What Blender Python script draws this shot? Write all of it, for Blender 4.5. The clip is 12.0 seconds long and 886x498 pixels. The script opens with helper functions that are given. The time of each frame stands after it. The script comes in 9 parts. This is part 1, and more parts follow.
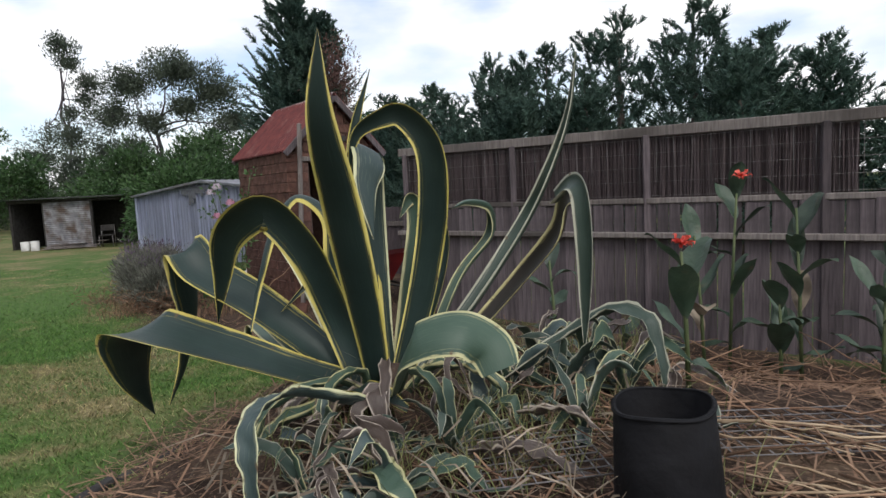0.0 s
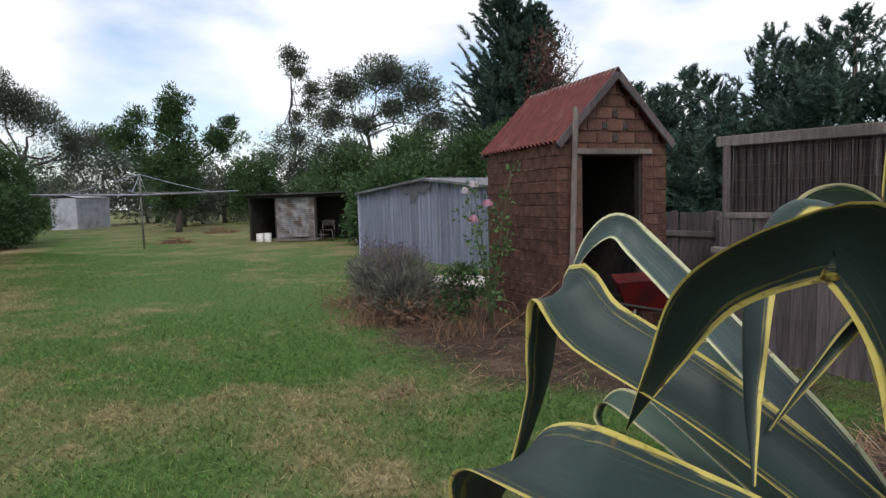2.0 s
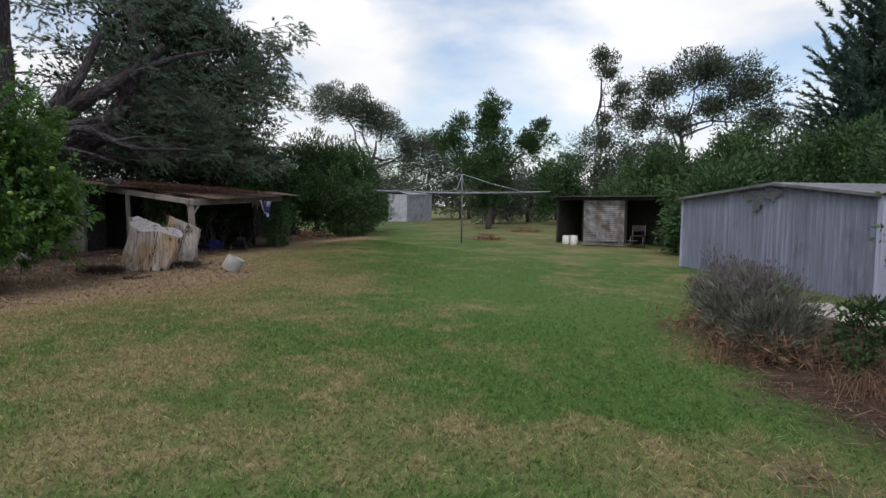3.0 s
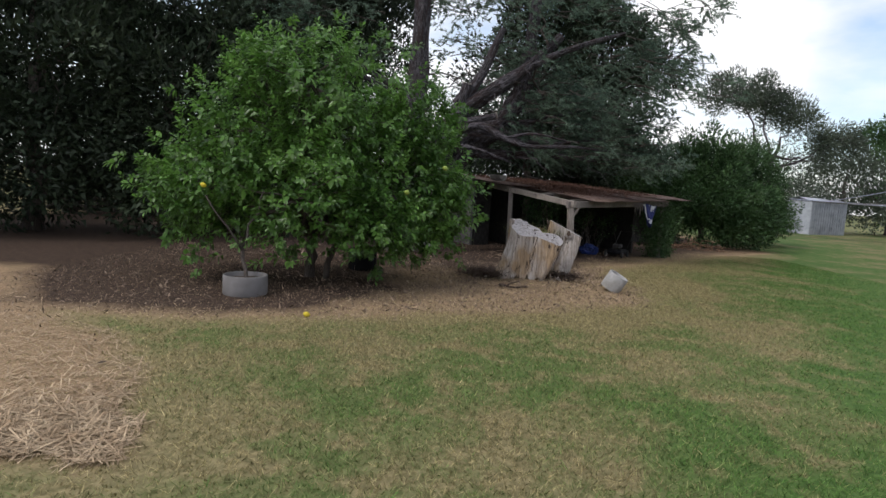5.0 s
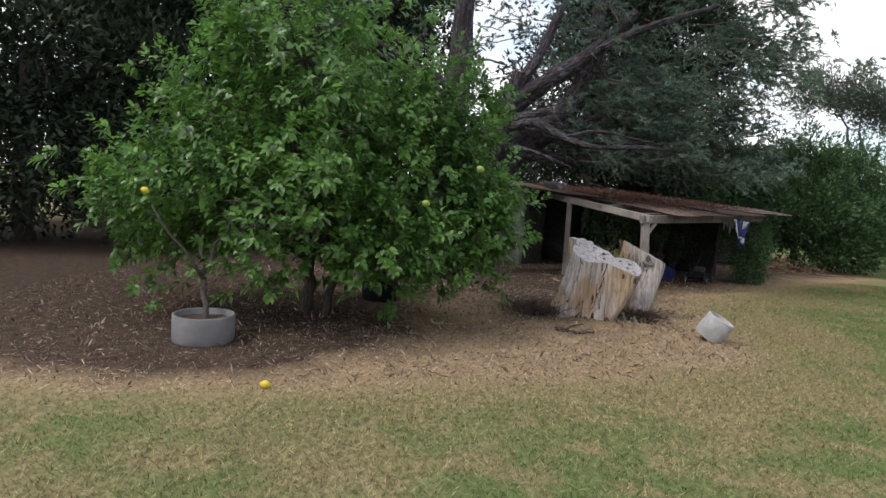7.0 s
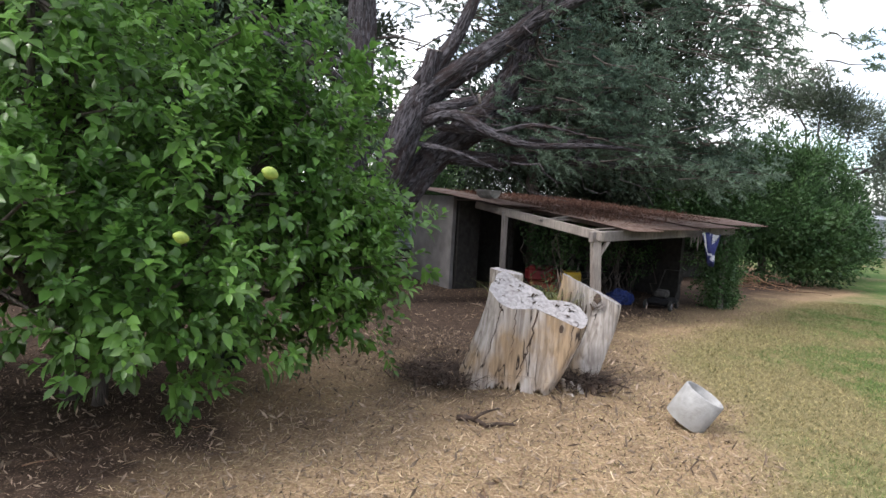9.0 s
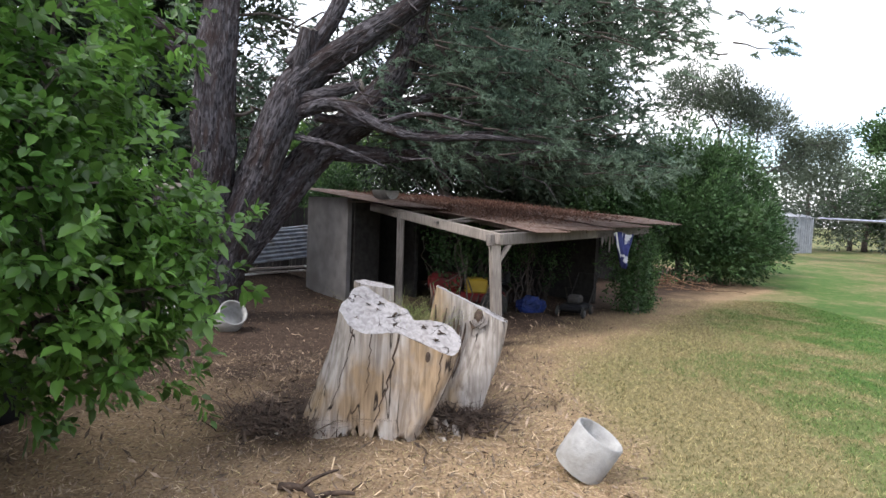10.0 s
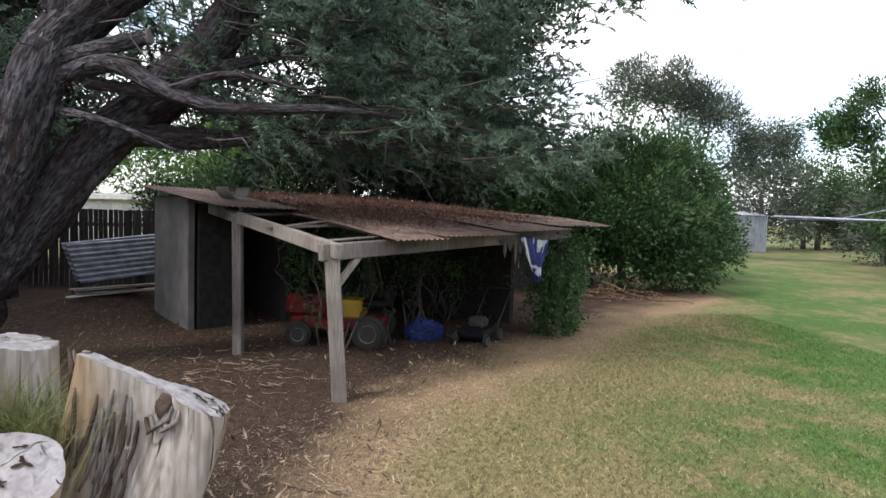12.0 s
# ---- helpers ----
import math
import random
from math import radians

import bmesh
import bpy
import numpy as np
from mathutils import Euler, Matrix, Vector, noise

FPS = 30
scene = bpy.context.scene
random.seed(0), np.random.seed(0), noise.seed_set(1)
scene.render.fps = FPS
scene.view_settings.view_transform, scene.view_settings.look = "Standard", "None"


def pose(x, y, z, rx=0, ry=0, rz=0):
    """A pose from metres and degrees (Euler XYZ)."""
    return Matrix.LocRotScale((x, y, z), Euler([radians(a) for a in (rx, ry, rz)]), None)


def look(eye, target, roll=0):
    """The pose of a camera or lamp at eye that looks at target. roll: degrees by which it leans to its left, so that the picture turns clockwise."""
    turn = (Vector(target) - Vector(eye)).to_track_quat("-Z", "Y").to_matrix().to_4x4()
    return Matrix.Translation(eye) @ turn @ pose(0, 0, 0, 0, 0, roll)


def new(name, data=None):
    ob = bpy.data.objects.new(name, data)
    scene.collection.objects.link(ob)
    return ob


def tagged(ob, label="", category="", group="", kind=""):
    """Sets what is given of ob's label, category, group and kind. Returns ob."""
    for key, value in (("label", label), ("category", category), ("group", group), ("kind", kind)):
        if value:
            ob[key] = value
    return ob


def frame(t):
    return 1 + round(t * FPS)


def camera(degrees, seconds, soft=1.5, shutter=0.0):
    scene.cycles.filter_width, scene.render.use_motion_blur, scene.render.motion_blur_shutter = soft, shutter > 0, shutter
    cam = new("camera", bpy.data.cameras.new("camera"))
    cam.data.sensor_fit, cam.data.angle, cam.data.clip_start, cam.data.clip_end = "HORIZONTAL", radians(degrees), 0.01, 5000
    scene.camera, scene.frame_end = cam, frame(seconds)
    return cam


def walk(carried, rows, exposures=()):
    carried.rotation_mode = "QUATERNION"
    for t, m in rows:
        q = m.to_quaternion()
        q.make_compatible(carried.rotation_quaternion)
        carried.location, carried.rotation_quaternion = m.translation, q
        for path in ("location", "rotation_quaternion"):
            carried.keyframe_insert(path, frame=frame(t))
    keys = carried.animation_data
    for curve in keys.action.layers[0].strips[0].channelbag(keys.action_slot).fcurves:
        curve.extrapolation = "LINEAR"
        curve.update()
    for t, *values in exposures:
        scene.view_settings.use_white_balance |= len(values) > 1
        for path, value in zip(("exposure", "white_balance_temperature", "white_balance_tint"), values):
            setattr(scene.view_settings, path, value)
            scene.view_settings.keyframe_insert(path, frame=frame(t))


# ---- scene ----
cam = camera(73.5, 12.0)
PATH = [
    (0, (1.569, 1.148, 1.431), (1.112, 3.085, 1.239), -2.8),
    (0.5, (1.27, 1.39, 1.445), (0.703, 3.298, 1.253), -2.9),
    (1, (0.904, 1.702, 1.457), (0.16, 3.55, 1.278), -2.3),
    (1.5, (0.532, 1.952, 1.476), (-0.304, 3.761, 1.301), -2.2),
    (2, (0.089, 2.181, 1.48), (-0.932, 3.893, 1.314), -1.7),
    (2.5, (-0.377, 2.295, 1.502), (-1.721, 3.768, 1.347), -0.9),
    (3, (-0.837, 2.387, 1.495), (-2.539, 3.428, 1.348), 0.5),
    (3.5, (-1.265, 2.431, 1.489), (-3.192, 2.943, 1.339), 1.6),
    (3.7, (-1.485, 2.43, 1.503), (-3.444, 2.8, 1.346), 1.9),
    (5.3, (-3.525, 2.468, 1.732), (-5.511, 2.354, 1.529), 3.8),
    (5.5, (-3.752, 2.48, 1.733), (-5.738, 2.351, 1.534), 3.9),
    (6, (-4.327, 2.485, 1.704), (-6.308, 2.285, 1.519), 4.1),
    (6.5, (-4.997, 2.5, 1.732), (-6.974, 2.259, 1.551), 4.2),
    (6.7, (-5.327, 2.506, 1.724), (-7.303, 2.255, 1.539), 4.1),
    (8.3, (-7.7, 2.674, 1.892), (-9.672, 2.398, 1.706), 4.3),
    (8.5, (-8.027, 2.81, 1.889), (-10.002, 2.549, 1.71), 3.8),
    (9, (-8.708, 3.179, 1.901), (-10.698, 3.046, 1.745), 3.4),
    (9.5, (-9.304, 3.551, 1.901), (-11.299, 3.507, 1.76), 2.8),
    (10, (-9.963, 3.894, 1.875), (-11.957, 3.976, 1.747), 2.4),
    (10.5, (-10.578, 4.29, 1.875), (-12.569, 4.429, 1.751), 2.2),
    (11, (-11.148, 4.661, 1.864), (-13.138, 4.819, 1.749), 1.9),
    (11.5, (-11.734, 5.092, 1.878), (-13.723, 5.279, 1.765), 1.7),
    (12, (-12.279, 5.47, 1.904), (-14.266, 5.666, 1.789), 1.7),
]
EXPOSURES = [(0, -0.03), (2.0, -0.08), (3.0, -0.25), (3.7, -0.2), (5.5, 0.1), (6.5, 0.28), (8.5, 0.77), (9.5, 1.06), (10.5, 1.02), (12, 0.8)]
walk(cam, [(t, look(eye, target, roll)) for t, eye, target, roll in PATH], EXPOSURES)

# ---- world, sun, exposure ----
SUN_DIR = Vector((0.35, -0.55, 0.76)).normalized()      # towards the sun
world = bpy.data.worlds.new("sky")
scene.world = world
world.use_nodes = True
wn, wl = world.node_tree.nodes, world.node_tree.links
wn.clear()
w_out = wn.new("ShaderNodeOutputWorld")
w_bg = wn.new("ShaderNodeBackground")
w_sky = wn.new("ShaderNodeTexSky")
w_sky.sky_type, w_sky.sun_disc = "NISHITA", False
w_sky.sun_elevation = math.asin(SUN_DIR.z)
w_sky.sun_rotation = math.atan2(SUN_DIR.x, SUN_DIR.y)
w_sky.dust_density = 2.0
w_scale = wn.new("ShaderNodeVectorMath"); w_scale.operation = "SCALE"
w_scale.inputs["Scale"].default_value = 0.22
w_co = wn.new("ShaderNodeTexCoord")
w_map = wn.new("ShaderNodeMapping"); w_map.inputs["Scale"].default_value = (1.0, 1.0, 2.6)
w_noise = wn.new("ShaderNodeTexNoise")
w_noise.inputs["Scale"].default_value, w_noise.inputs["Detail"].default_value = 2.6, 6.0
w_ramp = wn.new("ShaderNodeValToRGB")
w_ramp.color_ramp.elements[0].position, w_ramp.color_ramp.elements[1].position = 0.34, 0.56
w_mix = wn.new("ShaderNodeMix"); w_mix.data_type = "RGBA"
w_cloud = wn.new("ShaderNodeTexNoise")
w_cloud.inputs["Scale"].default_value, w_cloud.inputs["Detail"].default_value = 5.0, 4.0
w_cr = wn.new("ShaderNodeValToRGB")
w_cr.color_ramp.elements[0].color, w_cr.color_ramp.elements[1].color = (1.08, 1.10, 1.15, 1), (1.30, 1.30, 1.33, 1)
w_cr.color_ramp.elements[0].position, w_cr.color_ramp.elements[1].position = 0.30, 0.62
wl.new(w_co.outputs["Generated"], w_map.inputs["Vector"])
wl.new(w_map.outputs["Vector"], w_noise.inputs["Vector"])
wl.new(w_map.outputs["Vector"], w_cloud.inputs["Vector"])
wl.new(w_noise.outputs["Fac"], w_ramp.inputs["Fac"])
wl.new(w_cloud.outputs["Fac"], w_cr.inputs["Fac"])
wl.new(w_sky.outputs["Color"], w_scale.inputs[0])
wl.new(w_ramp.outputs["Color"], w_mix.inputs["Factor"])
wl.new(w_scale.outputs["Vector"], w_mix.inputs["A"])
wl.new(w_cr.outputs["Color"], w_mix.inputs["B"])
wl.new(w_mix.outputs["Result"], w_bg.inputs["Color"])
w_bg.inputs["Strength"].default_value = 0.95
wl.new(w_bg.outputs["Background"], w_out.inputs["Surface"])

sun = new("sun", bpy.data.lights.new("sun", "SUN"))
sun.data.energy, sun.data.angle, sun.data.color = 1.4, radians(11), (1.0, 0.96, 0.91)
sun.matrix_world = look((0, 0, 30), Vector((0, 0, 30)) - SUN_DIR)


# ---- materials ----
def mat(name, base, base2=None, scale=6.0, detail=6.0, rough=0.85, metal=0.0, bump=0.0, bump_scale=40.0,
        stain=None, stain_scale=1.2, stain_lo=0.5, stain_hi=0.7, stretch=(1, 1, 1), rand=0.0, island=0.0, trans=0.0, spec=0.3):
    """A surface of two mixed tones, with stains of a larger scale, fine relief, and a chance shift per object or island."""
    m = bpy.data.materials.new(name)
    m.use_nodes = True
    n, l = m.node_tree.nodes, m.node_tree.links
    b = n["Principled BSDF"]
    b.inputs["Roughness"].default_value, b.inputs["Metallic"].default_value = rough, metal
    b.inputs["Specular IOR Level"].default_value = spec
    co = n.new("ShaderNodeTexCoord")
    mp = n.new("ShaderNodeMapping"); mp.inputs["Scale"].default_value = stretch
    l.new(co.outputs["Object"], mp.inputs["Vector"])
    nz = n.new("ShaderNodeTexNoise")
    nz.inputs["Scale"].default_value, nz.inputs["Detail"].default_value = scale, detail
    l.new(mp.outputs["Vector"], nz.inputs["Vector"])
    rp = n.new("ShaderNodeValToRGB")
    rp.color_ramp.elements[0].position, rp.color_ramp.elements[1].position = 0.32, 0.68
    rp.color_ramp.elements[0].color = (*base, 1)
    rp.color_ramp.elements[1].color = (*(base2 or base), 1)
    l.new(nz.outputs["Fac"], rp.inputs["Fac"])
    col = rp.outputs["Color"]
    if stain:
        sn = n.new("ShaderNodeTexNoise")
        sn.inputs["Scale"].default_value, sn.inputs["Detail"].default_value = stain_scale, 7.0
        l.new(co.outputs["Object"], sn.inputs["Vector"])
        sr = n.new("ShaderNodeMapRange")
        sr.inputs["From Min"].default_value, sr.inputs["From Max"].default_value = stain_lo, stain_hi
        l.new(sn.outputs["Fac"], sr.inputs["Value"])
        mx = n.new("ShaderNodeMix"); mx.data_type = "RGBA"
        l.new(sr.outputs["Result"], mx.inputs["Factor"])
        l.new(col, mx.inputs["A"]); mx.inputs["B"].default_value = (*stain, 1)
        col = mx.outputs["Result"]
    if rand or island:
        if rand:
            src = n.new("ShaderNodeObjectInfo").outputs["Random"]
        else:
            src = n.new("ShaderNodeNewGeometry").outputs["Random Per Island"]
        k = rand or island
        mr = n.new("ShaderNodeMapRange")
        mr.inputs["To Min"].default_value, mr.inputs["To Max"].default_value = 1 - k, 1 + k
        l.new(src, mr.inputs["Value"])
        hs = n.new("ShaderNodeHueSaturation")
        l.new(mr.outputs["Result"], hs.inputs["Value"])
        l.new(col, hs.inputs["Color"])
        col = hs.outputs["Color"]
    l.new(col, b.inputs["Base Color"])
    if bump:
        bz = n.new("ShaderNodeTexNoise")
        bz.inputs["Scale"].default_value, bz.inputs["Detail"].default_value = bump_scale, 5.0
        l.new(mp.outputs["Vector"], bz.inputs["Vector"])
        bp = n.new("ShaderNodeBump")
        bp.inputs["Strength"].default_value, bp.inputs["Distance"].default_value = bump, 0.02
        l.new(bz.outputs["Fac"], bp.inputs["Height"])
        l.new(bp.outputs["Normal"], b.inputs["Normal"])
    if trans:
        tr = n.new("ShaderNodeBsdfTranslucent")
        l.new(col, tr.inputs["Color"])
        mxs = n.new("ShaderNodeMixShader"); mxs.inputs["Fac"].default_value = trans
        l.new(b.outputs["BSDF"], mxs.inputs[1]); l.new(tr.outputs["BSDF"], mxs.inputs[2])
        l.new(mxs.outputs["Shader"], n["Material Output"].inputs["Surface"])
    return m


M = {}
M["brick"] = mat("mud_brick", (0.064, 0.031, 0.024), (0.150, 0.074, 0.056), 7, bump=1.0, bump_scale=26, stain=(0.050, 0.030, 0.027), stain_scale=2.4, rand=0.22)
M["mortar"] = mat("mortar", (0.070, 0.038, 0.031), (0.115, 0.066, 0.054), 20, bump=0.5)
M["roof_red"] = mat("red_iron", (0.085, 0.020, 0.020), (0.150, 0.036, 0.032), 8, rough=0.65, stain=(0.20, 0.10, 0.09), stain_scale=3.5, stain_lo=0.58, stain_hi=0.8, bump=0.15)
M["ridge"] = mat("ridge_cap", (0.30, 0.24, 0.23), (0.60, 0.55, 0.54), 16, rough=0.6, detail=9, stain=(0.17, 0.05, 0.045), stain_scale=5, stain_lo=0.52, stain_hi=0.66)
M["old_wood"] = mat("weathered_timber", (0.13, 0.112, 0.105), (0.25, 0.22, 0.205), 9, stretch=(6, 6, 0.6), bump=0.5, stain=(0.075, 0.065, 0.06), rand=0.15)
M["pale_wood"] = mat("pale_timber", (0.20, 0.172, 0.155), (0.33, 0.29, 0.26), 9, stretch=(6, 6, 0.6), bump=0.4, stain=(0.11, 0.09, 0.08), rand=0.12)
M["paling"] = mat("grey_paling", (0.075, 0.061, 0.067), (0.150, 0.124, 0.132), 7, stretch=(8, 8, 0.5), bump=0.6, stain=(0.05, 0.043, 0.045), stain_scale=2.2, rand=0.32)
M["dark_paling"] = mat("dark_paling", (0.028, 0.025, 0.025), (0.062, 0.056, 0.054), 7, stretch=(8, 8, 0.5), bump=0.4, rand=0.25)
M["reed"] = mat("reed_screen", (0.082, 0.062, 0.066), (0.165, 0.130, 0.134), 10, stretch=(30, 30, 0.8), bump=0.6, island=0.24)
M["wire"] = mat("galvanised_wire", (0.13, 0.12, 0.12), (0.24, 0.23, 0.23), 30, rough=0.6, metal=0.4)
M["zinc_roof"] = mat("dull_steel_roof", (0.13, 0.135, 0.15), (0.24, 0.245, 0.27), 4, rough=0.6, metal=0.2, stain=(0.10, 0.09, 0.09), stain_scale=2)
M["zinc"] = mat("grey_steel_sheet", (0.31, 0.335, 0.45), (0.50, 0.53, 0.68), 3, rough=0.55, metal=0.1, stain=(0.22, 0.235, 0.32), stain_lo=0.58, stain_hi=0.8, stain_scale=1.6, stretch=(5, 5, 0.3), bump=0.08, rand=0.12)
M["white_sheet"] = mat("pale_steel_sheet", (0.34, 0.36, 0.42), (0.47, 0.49, 0.55), 3, rough=0.55, metal=0.1, stain=(0.25, 0.26, 0.30), rand=0.05)
M["silver_sheet"] = mat("bare_iron_sheet", (0.16, 0.175, 0.21), (0.32, 0.34, 0.38), 5, rough=0.45, metal=0.5, stain=(0.15, 0.13, 0.12), stain_scale=3)
M["dull_sheet"] = mat("dull_iron_sheet", (0.15, 0.15, 0.165), (0.34, 0.34, 0.36), 4, rough=0.6, metal=0.3, stain=(0.12, 0.09, 0.075), stain_scale=2.2, stain_lo=0.45, stain_hi=0.62)
M["rust_sheet"] = mat("rusty_roof_sheet", (0.11, 0.065, 0.05), (0.24, 0.18, 0.16), 6, rough=0.8, stain=(0.09, 0.05, 0.035), stain_scale=2.0, bump=0.5, bump_scale=60)
# dark timber; also stands in for shade inside the hut and sheds
M["dark"] = mat("dark_timber_and_shade", (0.025, 0.023, 0.022), (0.05, 0.047, 0.045), 9, bump=0.3)
M["cement"] = mat("cement_sheet", (0.135, 0.128, 0.130), (0.195, 0.187, 0.190), 4, bump=0.25, stain=(0.12, 0.112, 0.11), stain_scale=1.6)
M["concrete"] = mat("pale_concrete", (0.27, 0.265, 0.265), (0.40, 0.395, 0.39), 10, bump=0.35, stain=(0.18, 0.17, 0.16), stain_scale=5)
M["black_plastic"] = mat("black_plastic", (0.005, 0.005, 0.006), (0.012, 0.012, 0.014), 8, rough=0.65, bump=0.4, bump_scale=14, spec=0.15)
M["red_paint"] = mat("red_paint", (0.10, 0.008, 0.010), (0.17, 0.014, 0.014), 5, rough=0.6, stain=(0.06, 0.02, 0.02), stain_scale=4)
M["yellow_paint"] = mat("yellow_paint", (0.26, 0.17, 0.02), (0.38, 0.26, 0.03), 5, rough=0.5)
M["blue_paint"] = mat("blue_paint", (0.008, 0.015, 0.06), (0.016, 0.032, 0.15), 9, rough=0.7)
M["white_paint"] = mat("white_paint", (0.62, 0.62, 0.60), (0.78, 0.78, 0.76), 5, rough=0.5, stain=(0.45, 0.44, 0.42), stain_scale=3)
M["rubber"] = mat("rubber", (0.018, 0.018, 0.018), (0.035, 0.035, 0.033), 20, rough=0.85)
M["bark"] = mat("grey_bark", (0.032, 0.027, 0.031), (0.180, 0.155, 0.172), 5, stretch=(10, 10, 0.8), bump=1.0, bump_scale=8, stain=(0.026, 0.021, 0.024), stain_scale=3.0)
M["dark_bark"] = mat("dark_bark", (0.045, 0.036, 0.032), (0.12, 0.10, 0.09), 8, stretch=(6, 6, 0.9), bump=0.9, bump_scale=12)


def stump_wood(name, pale, grey, tan, grain, crack, tan_at):
    """Bleached wood: fine grain lines, tan patches, long thin cracks. grain, crack: scales along x, y, z."""
    m = bpy.data.materials.new(name); m.use_nodes = True
    n, l = m.node_tree.nodes, m.node_tree.links
    b = n["Principled BSDF"]
    b.inputs["Roughness"].default_value, b.inputs["Specular IOR Level"].default_value = 0.85, 0.2
    co = n.new("ShaderNodeTexCoord")

    def nz(scale, detail, lo, hi, w=0.0, warp=0.0):
        mp = n.new("ShaderNodeMapping"); mp.inputs["Scale"].default_value = scale; mp.inputs["Location"].default_value = (w, w, w)
        l.new(co.outputs["Object"], mp.inputs["Vector"])
        t = n.new("ShaderNodeTexNoise"); t.inputs["Scale"].default_value, t.inputs["Detail"].default_value, t.inputs["Distortion"].default_value = 1.0, detail, warp
        l.new(mp.outputs["Vector"], t.inputs["Vector"])
        r = n.new("ShaderNodeMapRange"); r.inputs["From Min"].default_value, r.inputs["From Max"].default_value = lo, hi
        l.new(t.outputs["Fac"], r.inputs["Value"])
        return r.outputs["Result"], t.outputs["Fac"]

    def mix(f, a, c):
        x = n.new("ShaderNodeMix"); x.data_type = "RGBA"
        l.new(f, x.inputs["Factor"])
        for sock, v in (("A", a), ("B", c)):
            if isinstance(v, tuple):
                x.inputs[sock].default_value = (*v, 1)
            else:
                l.new(v, x.inputs[sock])
        return x.outputs["Result"]

    g, raw = nz(grain, 8, 0.36, 0.62, 0, 0.5)
    col = mix(g, grey, pale)
    col = mix(nz((2.6, 2.6, 1.5), 6, tan_at, tan_at + 0.14, 7)[0], col, mix(g, tuple(0.55 * v for v in tan), tan))
    col = mix(nz((9, 9, 5), 8, 0.55, 0.80, 3)[0], col, grey)
    ridge = nz(crack, 3, 0, 1, 11, 0.4)[1]
    off = n.new("ShaderNodeMath"); off.operation = "SUBTRACT"; l.new(ridge, off.inputs[0]); off.inputs[1].default_value = 0.5
    ab = n.new("ShaderNodeMath"); ab.operation = "ABSOLUTE"; l.new(off.outputs[0], ab.inputs[0])
    cr = n.new("ShaderNodeMapRange"); cr.inputs["From Min"].default_value, cr.inputs["From Max"].default_value = 0.004, 0.014
    cr.inputs["To Min"].default_value, cr.inputs["To Max"].default_value = 1.0, 0.0
    l.new(ab.outputs[0], cr.inputs["Value"])
    part_of = n.new("ShaderNodeMath"); part_of.operation = "MULTIPLY"
    l.new(cr.outputs["Result"], part_of.inputs[0]); l.new(nz((5, 5, 2), 2, 0.47, 0.55, 19)[0], part_of.inputs[1])
    col = mix(part_of.outputs[0], col, (0.035, 0.026, 0.022))
    l.new(col, b.inputs["Base Color"])
    hgt = n.new("ShaderNodeMath"); hgt.operation = "SUBTRACT"; l.new(raw, hgt.inputs[0]); l.new(part_of.outputs[0], hgt.inputs[1])
    bp = n.new("ShaderNodeBump"); bp.inputs["Strength"].default_value, bp.inputs["Distance"].default_value = 0.8, 0.012
    l.new(hgt.outputs[0], bp.inputs["Height"]); l.new(bp.outputs["Normal"], b.inputs["Normal"])
    return m


M["stump_side"] = stump_wood("bleached_wood", (0.45, 0.405, 0.375), (0.235, 0.20, 0.178), (0.35, 0.25, 0.162), (26, 26, 1.5), (5.5, 5.5, 0.55), 0.46)
M["stump_top"] = stump_wood("sawn_stump_top", (0.355, 0.335, 0.34), (0.235, 0.218, 0.222), (0.29, 0.262, 0.26), (26, 26, 10), (4.5, 4.5, 4.5), 0.55)
M["rot"] = mat("rotten_wood", (0.034, 0.023, 0.018), (0.105, 0.072, 0.055), 12, bump=0.8, bump_scale=25)
M["lemon_leaf"] = mat("lemon_leaf", (0.066, 0.150, 0.030), (0.140, 0.272, 0.058), 1.3, rough=0.36, island=0.55, trans=0.45, spec=0.6)
M["lemon"] = mat("lemon_skin", (0.55, 0.42, 0.03), (0.66, 0.52, 0.05), 30, rough=0.45, bump=0.2)
M["green_lemon"] = mat("green_lemon_skin", (0.20, 0.28, 0.05), (0.30, 0.36, 0.08), 20, rough=0.45, bump=0.2)
M["hedge_leaf"] = mat("dark_hedge_leaf", (0.014, 0.024, 0.013), (0.036, 0.052, 0.027), 0.8, rough=0.65, island=0.5, trans=0.08)
M["cypress_leaf"] = mat("cypress_spray", (0.060, 0.100, 0.074), (0.165, 0.225, 0.165), 0.6, rough=0.7, island=0.5, trans=0.32)
M["conifer_leaf"] = mat("conifer_spray", (0.034, 0.070, 0.058), (0.090, 0.145, 0.112), 1.0, rough=0.7, island=0.5, trans=0.22)
M["gum_leaf"] = mat("gum_leaf", (0.056, 0.074, 0.056), (0.104, 0.128, 0.092), 0.6, rough=0.55, island=0.35, trans=0.22)
M["bush_leaf"] = mat("bush_leaf", (0.028, 0.064, 0.023), (0.066, 0.124, 0.042), 0.8, rough=0.5, island=0.5, trans=0.22)
M["olive_leaf"] = mat("olive_leaf", (0.050, 0.072, 0.040), (0.105, 0.130, 0.068), 0.8, rough=0.6, island=0.45, trans=0.2)
M["light_leaf"] = mat("light_leaf", (0.07, 0.14, 0.035), (0.12, 0.21, 0.06), 1.0, rough=0.5, island=0.4, trans=0.3)
M["lavender_leaf"] = mat("lavender_leaf", (0.080, 0.085, 0.068), (0.190, 0.190, 0.160), 3.0, island=0.45, trans=0.15)
M["lavender_flower"] = mat("lavender_flower", (0.10, 0.07, 0.12), (0.17, 0.12, 0.19), 5.0, island=0.25)
